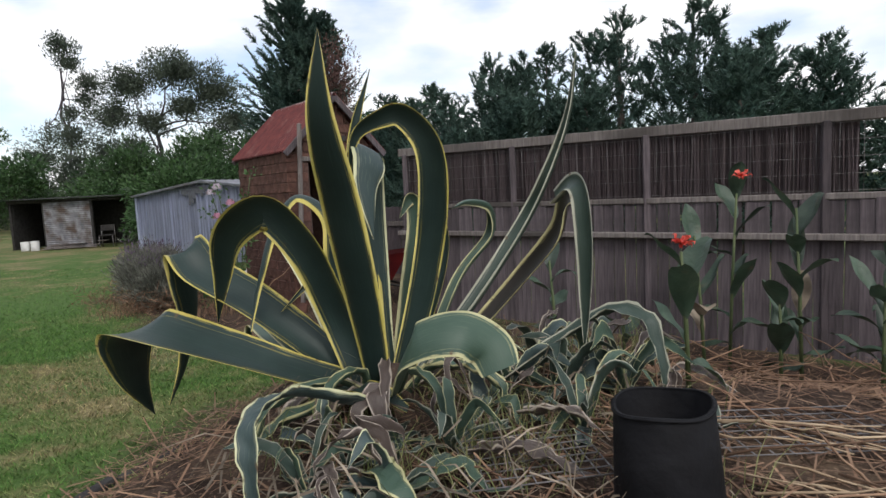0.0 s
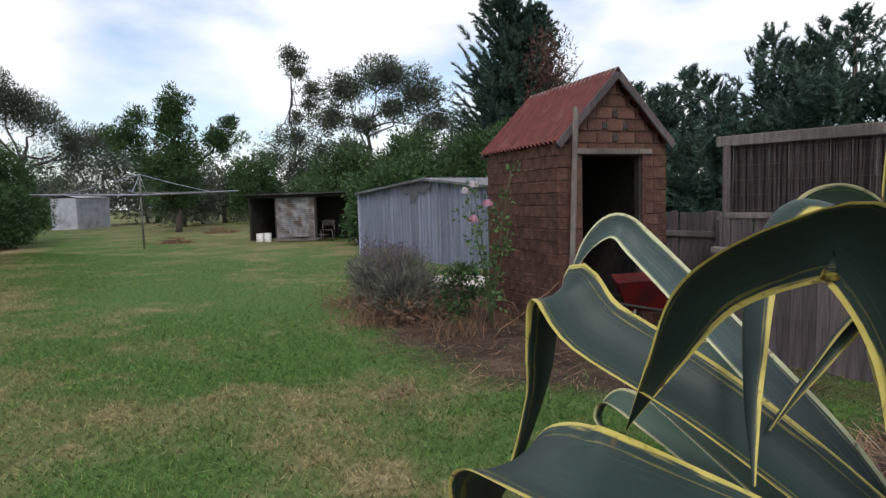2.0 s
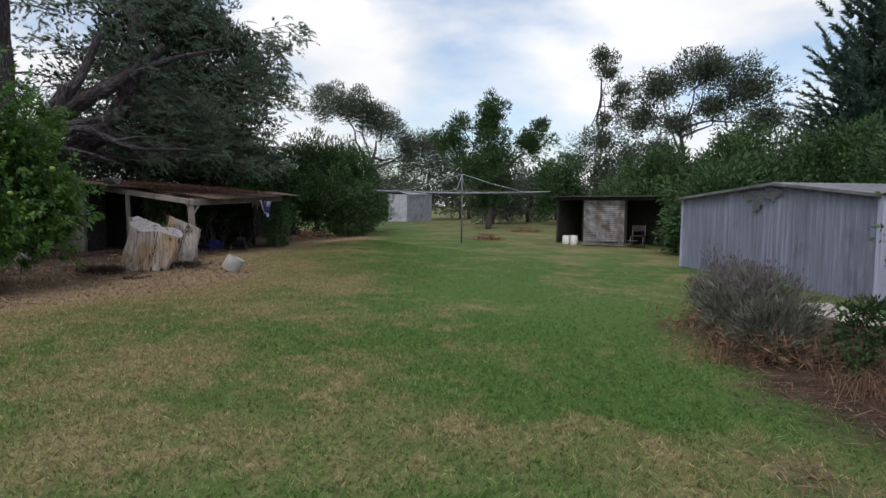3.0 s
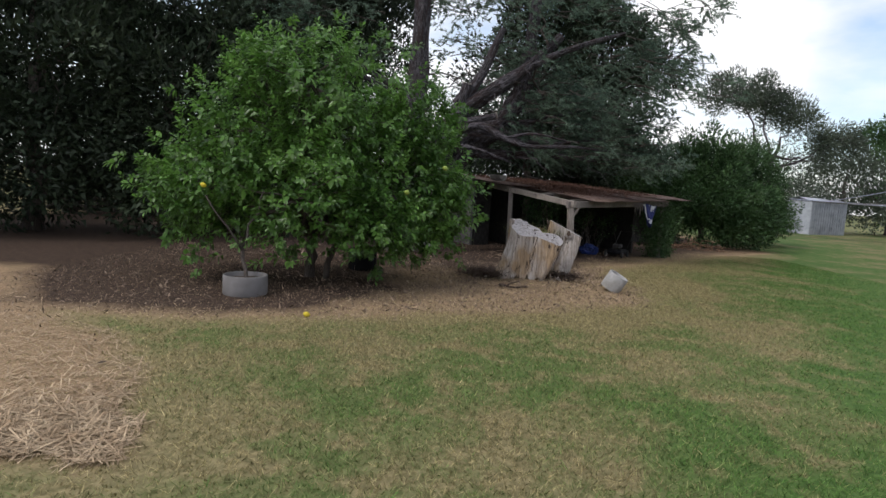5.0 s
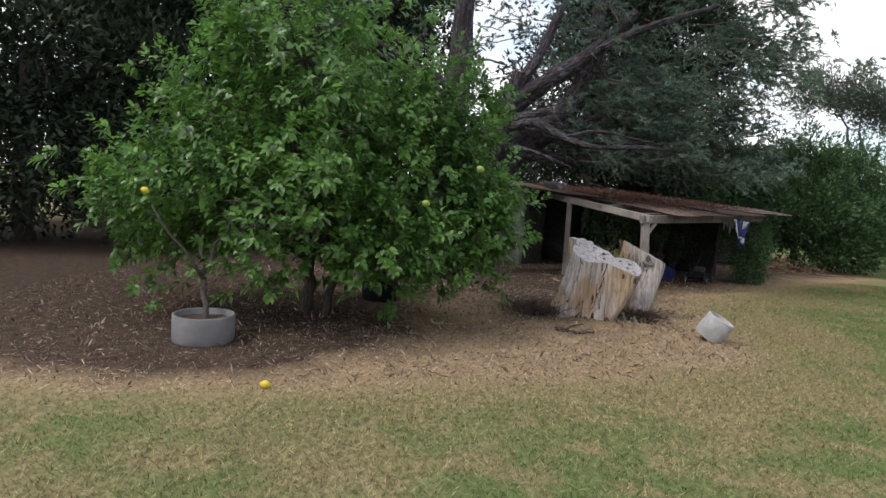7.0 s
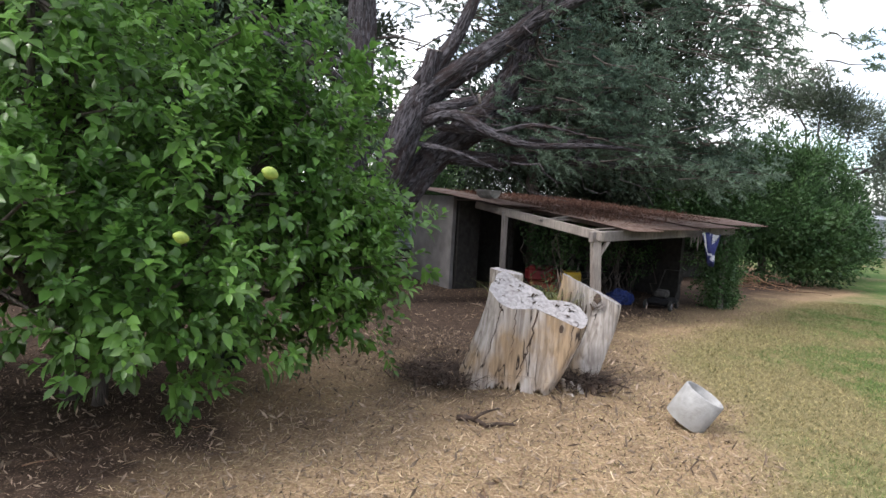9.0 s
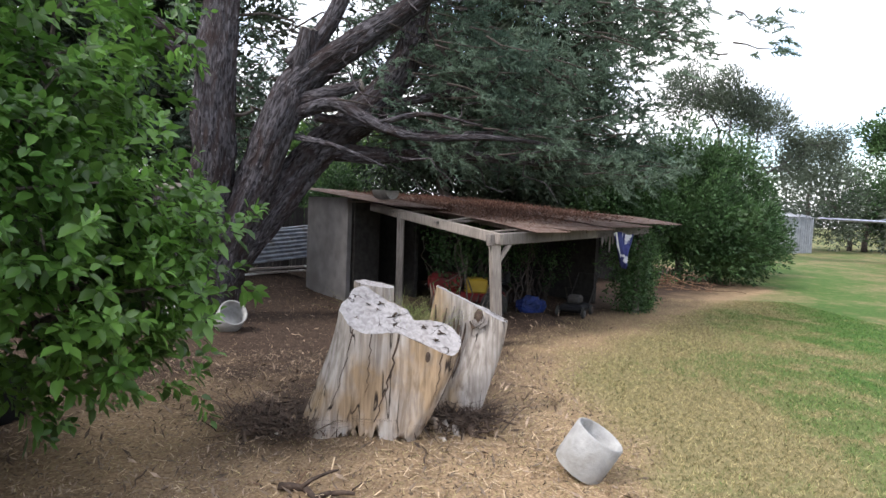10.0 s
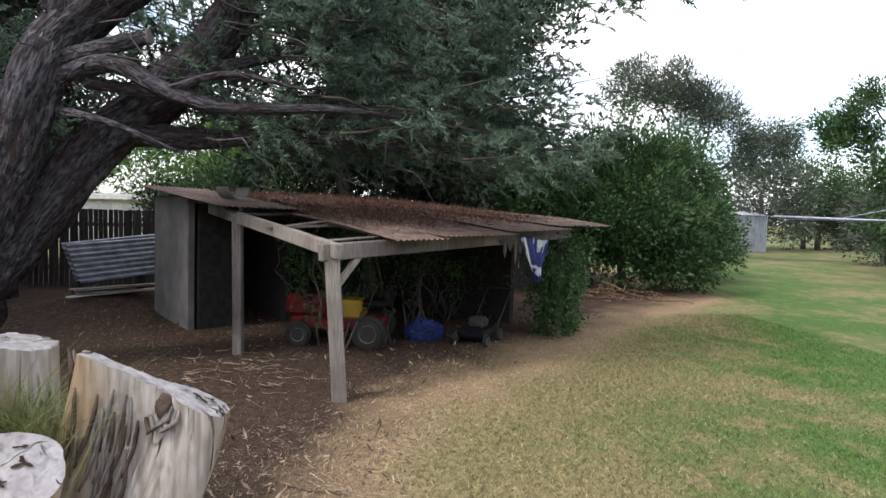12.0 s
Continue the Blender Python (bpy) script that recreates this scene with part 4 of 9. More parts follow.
# ---- garden shed ----
def build_garden_shed():
    """Ribbed steel shed, its gable wall to the lawn."""
    L, R = Vector((-10.4, 15.3, 0.0)), Vector((-5.15, 13.0, 0.0))
    d = R - L; W = d.length; u = d.normalized(); ang = math.degrees(math.atan2(u.y, u.x))
    shed = thing("garden_shed", "pale grey ribbed steel garden shed with low gable roof", "shed", (L.x, L.y, land(-8, 14.5)), ang)
    h0, hA, D, AX = 1.70, 1.95, 2.6, W * 0.58
    topz = lambda x: h0 + (hA - h0) * (1 - abs(x - AX) / (AX if x < AX else W - AX))
    # wall panels with raised ribs
    x, k = 0.0, 0
    while x < W - 0.05:
        w = 0.42
        x1 = min(x + w, W)
        bm = bmesh.new()
        prof = [(0, 0), (0.03, 0), (0.04, -0.034), (0.085, -0.034), (0.095, 0), (0.19, 0), (0.20, -0.012), (0.215, -0.012), (0.225, 0), (0.30, 0), (0.31, -0.012), (0.325, -0.012), (0.335, 0), (0.42, 0)]
        cols = [(min(x + a, x1), b) for a, b in prof]
        vs = [(bm.verts.new((a, b, 0)), bm.verts.new((a, b, topz(a)))) for a, b in cols]
        for p, q in zip(vs, vs[1:]):
            if (q[0].co - p[0].co).length > 1e-4:
                bm.faces.new((p[0], q[0], q[1], p[1]))
        bmesh.ops.solidify(bm, geom=bm.faces[:], thickness=-0.004)
        part("wall_panel", bm, M["zinc"], shed)
        x, k = x + w, k + 1
    bm = bmesh.new()
    box_bm(0.03, D, h0, (0.015, D / 2 + 0.02, 0), bm=bm); box_bm(0.03, D, h0, (W - 0.015, D / 2 + 0.02, 0), bm=bm); box_bm(W, 0.03, h0, (W / 2, D, 0), bm=bm)
    part("rear_wall", bm, M["zinc"], shed)
    for (xa, xb) in ((AX, -0.08), (AX, W + 0.08)):
        o = Vector((xa, -0.1, hA + 0.03)); e = Vector((xb, -0.1, h0 + 0.02))
        sheet("roof_sheet", M["zinc_roof"], shed, frame_matrix(o, e - o, (0, 1, 0)), (e - o).length, D + 0.2, pitch=0.19, amp=0.012)
        part("gable_trim", beam_bm(o + Vector((0, -0.005, -0.03)), e + Vector((0, -0.005, -0.03)), 0.03, 0.06), M["zinc_roof"], shed)
    for x in (0.0, W):
        part("corner_trim", box_bm(0.06, 0.05, h0, (x, -0.03, 0), 0.004), M["zinc"], shed)
    # sooty mark under the gable
    rng = random.Random(4)
    bm = bmesh.new()
    x0 = AX - 0.95
    for k in range(11):
        x = x0 + 0.11 * k
        hh = rng.uniform(0.2, 0.5) * (1 - abs(k - 4) / 9)
        vs = [bm.verts.new(v) for v in ((x, -0.052, topz(x) - 0.09), (x + 0.115, -0.052, topz(x + 0.1) - 0.09), (x + 0.115, -0.052, topz(x) - 0.09 - hh), (x, -0.052, topz(x) - 0.09 - hh * rng.uniform(0.7, 1.1)))]
        bm.faces.new(vs)
    part("soot_mark", bm, M["soot"], shed, "dark sooty stain below the gable")
    return shed


build_garden_shed()


# ---- open lean-to by the trees ----
LT_O = Vector((-18.22, 4.95, 0.0))                # front post
LT_F = Vector((-0.70, 0.71, 0)).normalized()       # along the front
LT_B = Vector((-0.82, -0.572, 0)).normalized()     # to the back


def lt(f, b, z):
    return LT_O + LT_F * f + LT_B * b + Vector((0, 0, z))


def roof_z(f, b):
    """Height of the lean-to's roof: rising to the back and along the front."""
    return 1.60 + 0.042 * f + 0.098 * b - 0.006 * f * b


def build_lean_to():
    sh = thing("lean_to_shed", "old open lean-to with leaf-strewn rusty roof on timber posts", "shed")
    part("front_post", beam_bm(lt(0.10, -0.06, -0.05), lt(0, 0, 1.50), 0.14, 0.14, bevel=0.012), M["pale_wood"], sh, "grey weathered squared post")
    part("side_post", beam_bm(lt(0.02, 2.40, -0.05), lt(0, 2.42, 1.80), 0.12, 0.12, bevel=0.01), M["old_wood"], sh)
    part("front_beam", beam_bm(lt(-0.14, 0, 1.50), lt(5.0, 0.05, 1.67), 0.09, 0.17, bevel=0.012), M["old_wood"], sh)
    part("side_beam", beam_bm(lt(0.0, -0.15, 1.515), lt(0.0, 3.4, 1.90), 0.09, 0.15, bevel=0.01), M["pale_wood"], sh)
    part("brace", beam_bm(lt(0.05, 0.0, 1.14), lt(0.40, 0.0, 1.49), 0.05, 0.07), M["pale_wood"], sh)
    part("far_post", beam_bm(lt(4.8, 0.1, -0.05), lt(4.8, 0.1, 1.62), 0.11, 0.11), M["old_wood"], sh)
    part("middle_post", beam_bm(lt(2.4, 2.6, -0.05), lt(2.4, 2.6, 1.82), 0.10, 0.10), M["old_wood"], sh)
    for f in (1.2, 2.5, 3.8):
        part("rafter", beam_bm(lt(f, -0.05, roof_z(f, 0) - 0.07), lt(f, 6.0, roof_z(f, 6.0) - 0.07), 0.05, 0.08), M["old_wood"], sh)
    for b in (1.3, 2.6, 4.2):
        part("batten", beam_bm(lt(-0.1, b, roof_z(0, b) - 0.03), lt(5.0, b, roof_z(5, b) - 0.03), 0.07, 0.035), M["old_wood"], sh)
    # inner walls take the dark colour in place of the shade under the roof
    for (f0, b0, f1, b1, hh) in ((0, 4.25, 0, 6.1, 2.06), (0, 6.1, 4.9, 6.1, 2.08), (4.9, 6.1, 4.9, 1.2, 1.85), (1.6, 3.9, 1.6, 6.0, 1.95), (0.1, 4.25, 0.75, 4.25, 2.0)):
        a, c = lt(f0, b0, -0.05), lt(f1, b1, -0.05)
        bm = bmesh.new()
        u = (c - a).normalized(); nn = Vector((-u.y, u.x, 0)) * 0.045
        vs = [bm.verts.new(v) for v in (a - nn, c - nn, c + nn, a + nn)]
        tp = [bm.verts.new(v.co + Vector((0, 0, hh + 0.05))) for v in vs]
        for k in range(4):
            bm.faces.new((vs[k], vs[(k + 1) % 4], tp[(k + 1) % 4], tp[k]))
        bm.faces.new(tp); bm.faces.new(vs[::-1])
        part("wall_sheet", bm, M["cement"] if f0 == 0 and b0 == 4.25 else M["dark"], sh, "grey cement sheet wall" if f0 == 0 and b0 == 4.25 else "board wall coloured dark for the shade inside")
    rng = random.Random(2)
    f, k = 0.70, 0
    while f < 5.0:
        w = 0.74
        o = lt(f, -0.30 + rng.uniform(-0.05, 0.05), roof_z(f, -0.3) + 0.012 * (k % 2) + rng.uniform(-0.012, 0.02))
        e = lt(f, 6.0, roof_z(f, 6.0) + 0.012 * (k % 2))
        s = rng.uniform(-0.03, 0.03)
        side = lt(f + 1, 0, roof_z(f + 1, 0)) - lt(f, 0, roof_z(f, 0))
        sheet("roof_sheet", M["rust_sheet"], sh, frame_matrix(o, e - o, side), (e - o).length, w, n_len=7, sag=lambda x, y, s=s: s * math.sin(x * 1.1) + 0.012 * math.sin(3 * x + y))
        f += 0.70; k += 1
    o, e = lt(-0.28, 2.35, roof_z(0, 2.35) + 0.10), lt(-0.28, 6.3, roof_z(0, 6.3) + 0.05)
    sheet("roof_sheet", M["rust_sheet"], sh, frame_matrix(o, e - o, LT_F), (e - o).length, 1.25, n_len=4)
    part("fascia_scrap", beam_bm(lt(0.05, 0.25, 1.60), lt(0.95, 0.20, 1.645), 0.10, 0.02), M["pale_wood"], sh)
    part("fascia_scrap", beam_bm(lt(0.02, 1.3, 1.70), lt(0.75, 1.35, 1.78), 0.12, 0.02), M["old_wood"], sh)
    for f, w, z0 in ((2.95, 0.10, 1.34), (3.08, 0.16, 1.42), (3.22, 0.08, 1.24), (3.34, 0.14, 1.38), (1.6, 0.06, 1.46)):
        bm = bmesh.new()
        vs = [bm.verts.new(lt(f + df, -0.085, z)) for df, z in ((-w / 2, 1.60), (w / 2, 1.60), (w * 0.45, z0 + 0.10), (w * 0.05, z0), (-w * 0.3, z0 + 0.07))]
        bm.faces.new(vs); bmesh.ops.solidify(bm, geom=bm.faces[:], thickness=0.012)
        part("fascia_scrap", bm, M["old_wood"], sh, "splintered hanging board end")
    # half-round gutter scrap on the roof's corner
    bm = bmesh.new()
    prev = None
    for k in range(13):
        a = math.pi * (1 + k / 12)
        c = lt(0.35 + 0.17 * math.cos(a), 3.2, roof_z(0.3, 3.2) + 0.30 + 0.17 * math.sin(a)); d = c + LT_B * 0.5
        cur = (bm.verts.new(c), bm.verts.new(d))
        if prev:
            bm.faces.new((prev[0], cur[0], cur[1], prev[1]))
        prev = cur
    bmesh.ops.solidify(bm, geom=bm.faces[:], thickness=0.02)
    part("gutter_scrap", bm, M["concrete"], sh, "pale half-round pipe scrap")
    return sh


build_lean_to()


# ---- far open shed and far white shed, clothes hoist ----
def build_far_shed():
    a, b = Vector((-19.15, 19.1, 0)), Vector((-14.3, 20.45, 0))
    u = (b - a).normalized(); ang = math.degrees(math.atan2(u.y, u.x)); W = (b - a).length
    sh = thing("open_shed", "low open-fronted shed of timber and iron sheets, inside walls dark for shade", "shed", (a.x, a.y, 0.02), ang)
    for x in (0.0, 1.2, 2.95, W):
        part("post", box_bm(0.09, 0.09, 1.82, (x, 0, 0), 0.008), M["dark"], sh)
    # rear and side walls: the shed's inner shade is put into their colour
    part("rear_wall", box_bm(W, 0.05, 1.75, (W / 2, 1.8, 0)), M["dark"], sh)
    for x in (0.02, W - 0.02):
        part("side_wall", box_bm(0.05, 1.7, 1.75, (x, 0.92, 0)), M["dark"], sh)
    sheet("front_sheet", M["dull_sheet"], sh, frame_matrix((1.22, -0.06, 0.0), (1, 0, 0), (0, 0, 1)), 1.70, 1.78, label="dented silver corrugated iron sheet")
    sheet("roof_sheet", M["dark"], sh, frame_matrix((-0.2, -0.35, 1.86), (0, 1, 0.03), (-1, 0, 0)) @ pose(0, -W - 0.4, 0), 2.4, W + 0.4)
    part("roof_beam", box_bm(W + 0.2, 0.08, 0.12, (W / 2, -0.03, 1.72), 0.01), M["dark"], sh)
    return sh


build_far_shed()


def build_white_shed():
    a = Vector((-48.0, 27.4, 0))
    sh = thing("white_shed", "small pale steel garden shed at the lawn's end", "shed", (a.x, a.y, 0.0), 121)
    W, D, h = 4.6, 2.0, 2.45
    for (x0, y0, sx, sy) in ((W / 2, 0, W, 0.03), (W / 2, D, W, 0.03), (0, D / 2, 0.03, D - 0.04), (W, D / 2, 0.03, D - 0.04)):
        part("wall", box_bm(sx, sy, h, (x0, y0, 0)), M["white_sheet"], sh)
    for (ya, yb) in ((D / 2, -0.1), (D / 2, D + 0.1)):
        o = Vector((-0.1, ya, h + 0.28)); e = Vector((-0.1, yb, h + 0.02))
        sheet("roof_sheet", M["white_sheet"], sh, frame_matrix(o, e - o, (1, 0, 0)), (e - o).length, W + 0.2, pitch=0.19, amp=0.012)
    for x in np.arange(0.15, W, 0.3):
        part("rib", box_bm(0.03, 0.02, h - 0.02, (x, -0.026, 0.0)), M["white_sheet"], sh)


build_white_shed()


def build_hoist():
    p = Vector((-20.4, 15.2, 0.0))
    h = thing("clothes_hoist", "rotary steel clothes hoist with wire lines", "clothes hoist", p, 52)
    tubes("pole", [([(0, 0, -0.05), (0, 0, 2.74)], [0.035, 0.03])], M["wire"], h)
    tubes("crank", [([(0, 0, 1.1), (0.12, 0, 1.1), (0.12, 0, 1.0)], [0.012] * 3)], M["wire"], h, sides=6)
    tubes("collar", [([(0, 0, 1.90), (0, 0, 2.08)], [0.045, 0.045])], M["wire"], h)
    for k in range(4):
        a = k * math.pi / 2
        c, s = math.cos(a), math.sin(a)
        tubes("arm", [([(0, 0, 1.98), (3.4 * c, 3.4 * s, 2.06)], [0.022, 0.016])], M["zinc"], h, sides=6)
        tubes("stay", [([(0, 0, 2.72), (1.2 * c, 1.2 * s, 2.34), (2.4 * c, 2.4 * s, 2.04)], [0.009, 0.009, 0.009])], M["zinc"], h, sides=5)
    for r in (1.0, 1.6, 2.2, 2.8, 3.35):
        q = [(r * math.cos(k * math.pi / 2), r * math.sin(k * math.pi / 2), 2.01) for k in range(5)]
        tubes("line", [(q, [0.004] * 5)], M["wire"], h, sides=4)


build_hoist()


# ---- trees ----
def limb(rng, a, b, r0, r1, n=7, wob=0.06):
    a, b = np.array(a, float), np.array(b, float)
    L = np.linalg.norm(b - a)
    t = np.linspace(0, 1, n)[:, None]
    p = a + (b - a) * t + rng.normal(size=(n, 3)) * wob * L * (t * (1 - t)) * 2
    return p, list(np.linspace(r0, r1, n))


def leaf_tree(name, label, at, trunk_h, trunk_r, blobs, leaf, per, material, bark, seed, category="tree", aspect=0.45, up=0.2, droop=0.0, n_limbs=6, spread=None, group="", lean=(0, 0), shell=0.55, fold=False, jitter=0.5):
    """A tree: trunk with limbs to its crown's lobes, and leaves in clumps. blobs: (x, y, z, rx, ry, rz, clumps), from its foot."""
    rng = np.random.default_rng(seed)
    t = thing(name, label, category, (at[0], at[1], land(at[0], at[1]) if abs(at[0]) < 60 and abs(at[1]) < 60 else 0), group=group)
    top = np.array([lean[0], lean[1], trunk_h])
    lines = [limb(rng, (0, 0, -0.1), top, trunk_r * 1.25, trunk_r * 0.6, 8, 0.05)]
    Cs, S = [], []
    for (x, y, z, rx, ry, rz, n) in blobs:
        lines.append(limb(rng, top * rng.uniform(0.55, 1.0), (x, y, z), trunk_r * 0.5, trunk_r * 0.12, 6, 0.1))
        C = ellipsoid_points((x, y, z), (rx, ry, rz), n, rng, shell)
        for c in C[: max(2, n_limbs)]:
            lines.append(limb(rng, (x, y, z), c, trunk_r * 0.16, 0.012, 4, 0.1))
        Cs.append(C); S.append(np.full(len(C), spread or 0.22 * (rx + ry + rz) / 3))
    tubes("trunk", lines, bark, t, sides=7, rough=0.12, seed=seed)
    C = np.vstack(Cs)
    V, F = foliage(C, np.concatenate(S), per, leaf, aspect, rng, out_from=C.mean(0) * np.array([1, 1, 0.8]), up=up, droop=droop, fold=fold, jitter=jitter, tri=not fold)
    child("crown", mesh_np("crown", V, F, material), t)
    return t


def plumes(roots, dirs, lengths, n, leaf, rng, aspect=0.16, droop=0.25, flat=0.8, taper=0.55):
    """Feathery sprays: narrow tips set along twigs, most of them in one plane, shorter towards the end."""
    roots, dirs, lengths = np.asarray(roots, float), np.asarray(dirs, float), np.asarray(lengths, float)
    dirs = dirs / (np.linalg.norm(dirs, axis=1)[:, None] + 1e-9)
    side = np.cross(dirs, np.array([0.05, 0.08, 1.0])) + rng.normal(size=dirs.shape) * 0.35
    side /= np.linalg.norm(side, axis=1)[:, None] + 1e-9
    N = len(roots) * n
    R, D, S, L0 = (np.repeat(v, n, axis=0) for v in (roots, dirs, side, lengths))
    U = np.cross(D, S)
    u = rng.random(N) ** 0.8
    P = R + D * (L0 * u)[:, None]
    P[:, 2] -= droop * L0 * u * u
    d = D * 0.75 + S * (rng.choice([-1.0, 1.0], N) * rng.uniform(0.3, 1.0, N))[:, None] + U * (rng.normal(size=N) * (1 - flat))[:, None]
    d[:, 2] -= droop * 0.6 * u
    d /= np.linalg.norm(d, axis=1)[:, None]
    w = np.cross(d, rng.normal(size=(N, 3))); w /= np.linalg.norm(w, axis=1)[:, None] + 1e-9
    L = (leaf * rng.uniform(0.55, 1.25, N) * (1.1 - taper * u))[:, None]
    V = np.stack([P - w * L * aspect * 0.5, P + w * L * aspect * 0.5, P + d * L], 1).reshape(-1, 3)
    return V, np.arange(N * 3).reshape(-1, 3)


def conifer(name, label, at, h, r, seed, material, branches=150, per=80, leaf=0.12, group="", cone=0.8, leaders=1, aspect=0.2):
    """A conifer: leaders with up-swept feathery branches all the way down, its outline ragged."""
    rng = np.random.default_rng(seed)
    t = thing(name, label, "tree", (at[0], at[1], 0), group=group)
    tubes("trunk", [([(0, 0, -0.1), (0.05, 0, h * 0.5), (0, 0, h * 0.93)], [r * 0.10, r * 0.06, 0.015])], M["dark_bark"], t, sides=7, seed=seed)
    R, D, L = [], [], []
    tops = [(0.0, 0.0, h)] + [(rng.uniform(-0.5, 0.5) * r, rng.uniform(-0.5, 0.5) * r, h * rng.uniform(0.78, 0.95)) for k in range(leaders - 1)]
    for k in range(branches):
        tx, ty, th = tops[rng.integers(0, len(tops))]
        u = rng.random() ** 0.85
        z = th * (0.03 + 0.95 * u)
        q = (1 - u) ** cone
        a = rng.uniform(0, 6.28)
        reach = r * q * rng.uniform(0.55, 1.18) + 0.12
        o = np.array([math.cos(a), math.sin(a), 0.0])
        c = np.array([tx * u, ty * u, z])
        for f in (0.15, 0.5, 0.8):
            R.append(c + o * reach * f + np.array([0, 0, reach * f * 0.35]) + rng.normal(size=3) * 0.05 * r)
            D.append(o * (0.9 - 0.3 * u) + np.array([0, 0, 0.55 + 0.5 * u]) + rng.normal(size=3) * 0.22)
            L.append(reach * rng.uniform(0.35, 0.6) + 0.12)
    for tx, ty, th in tops:
        for k in range(5):
            R.append((tx, ty, th * (0.86 + 0.03 * k))); D.append(np.array([rng.normal() * 0.25, rng.normal() * 0.25, 1.0])); L.append(th * 0.06)
    V, F = plumes(R, D, L, per, leaf, rng, aspect=aspect, droop=0.15, flat=0.6)
    child("crown", mesh_np("crown", V, F, material), t)
    return t


# lemon tree by the dirt strip
def shoots(roots, dirs, per, leaf, length, rng, aspect=0.46, droop=0.35):
    """Leafy shoots: leaves set spirally along short twigs, each folded on its rib and hanging a little."""
    n = len(roots)
    R, D = np.repeat(roots, per, axis=0), np.repeat(dirs, per, axis=0)
    k = np.tile(np.arange(per), n)
    N = n * per
    u = (k + rng.random(N)) / per
    L0 = np.repeat(length * rng.uniform(0.6, 1.3, n), per)
    a = np.cross(D, np.array([0.31, 0.22, 0.93])); a /= np.linalg.norm(a, axis=1)[:, None] + 1e-6
    c = np.cross(D, a)
    th = k * 2.4 + np.repeat(rng.uniform(0, 6.28, n), per)
    out = a * np.cos(th)[:, None] + c * np.sin(th)[:, None]
    P = R + D * (u * L0)[:, None] + out * 0.012
    d = D * (0.35 + 0.75 * u[:, None] ** 2) + out * (1.0 - 0.35 * u[:, None]) + rng.normal(size=(N, 3)) * 0.18
    d[:, 2] -= droop * (1 - u)
    d /= np.linalg.norm(d, axis=1)[:, None]
    up = D * 0.8 + np.array([0, 0, 0.7])
    s = np.cross(d, up) + rng.normal(size=(N, 3)) * 0.22
    s -= d * (s * d).sum(1)[:, None]
    s /= np.linalg.norm(s, axis=1)[:, None] + 1e-6
    nrm = np.cross(s, d)
    L = (leaf * rng.uniform(0.55, 1.3, N) * (1.08 - 0.45 * u))[:, None]
    W = L * aspect
    tip = P + d * L - np.array([0, 0, 0.16]) * L
    r1, r2 = P + d * L * 0.30, P + d * L * 0.66 - np.array([0, 0, 0.05]) * L
    e1, e2 = s * W * 0.46, s * W * 0.42
    lift = nrm * W * 0.16
    V = np.stack([P, r1 + e1 + lift, r2 + e2 + lift, tip, r2 - e2 + lift, r1 - e1 + lift, r1, r2], 1).reshape(-1, 3)
    b = np.arange(N)[:, None] * 8
    F = np.vstack([b + np.array([q]) for q in ((0, 1, 6), (0, 6, 5), (1, 2, 7), (1, 7, 6), (6, 7, 4), (6, 4, 5), (2, 3, 7), (7, 3, 4))])
    return V, F


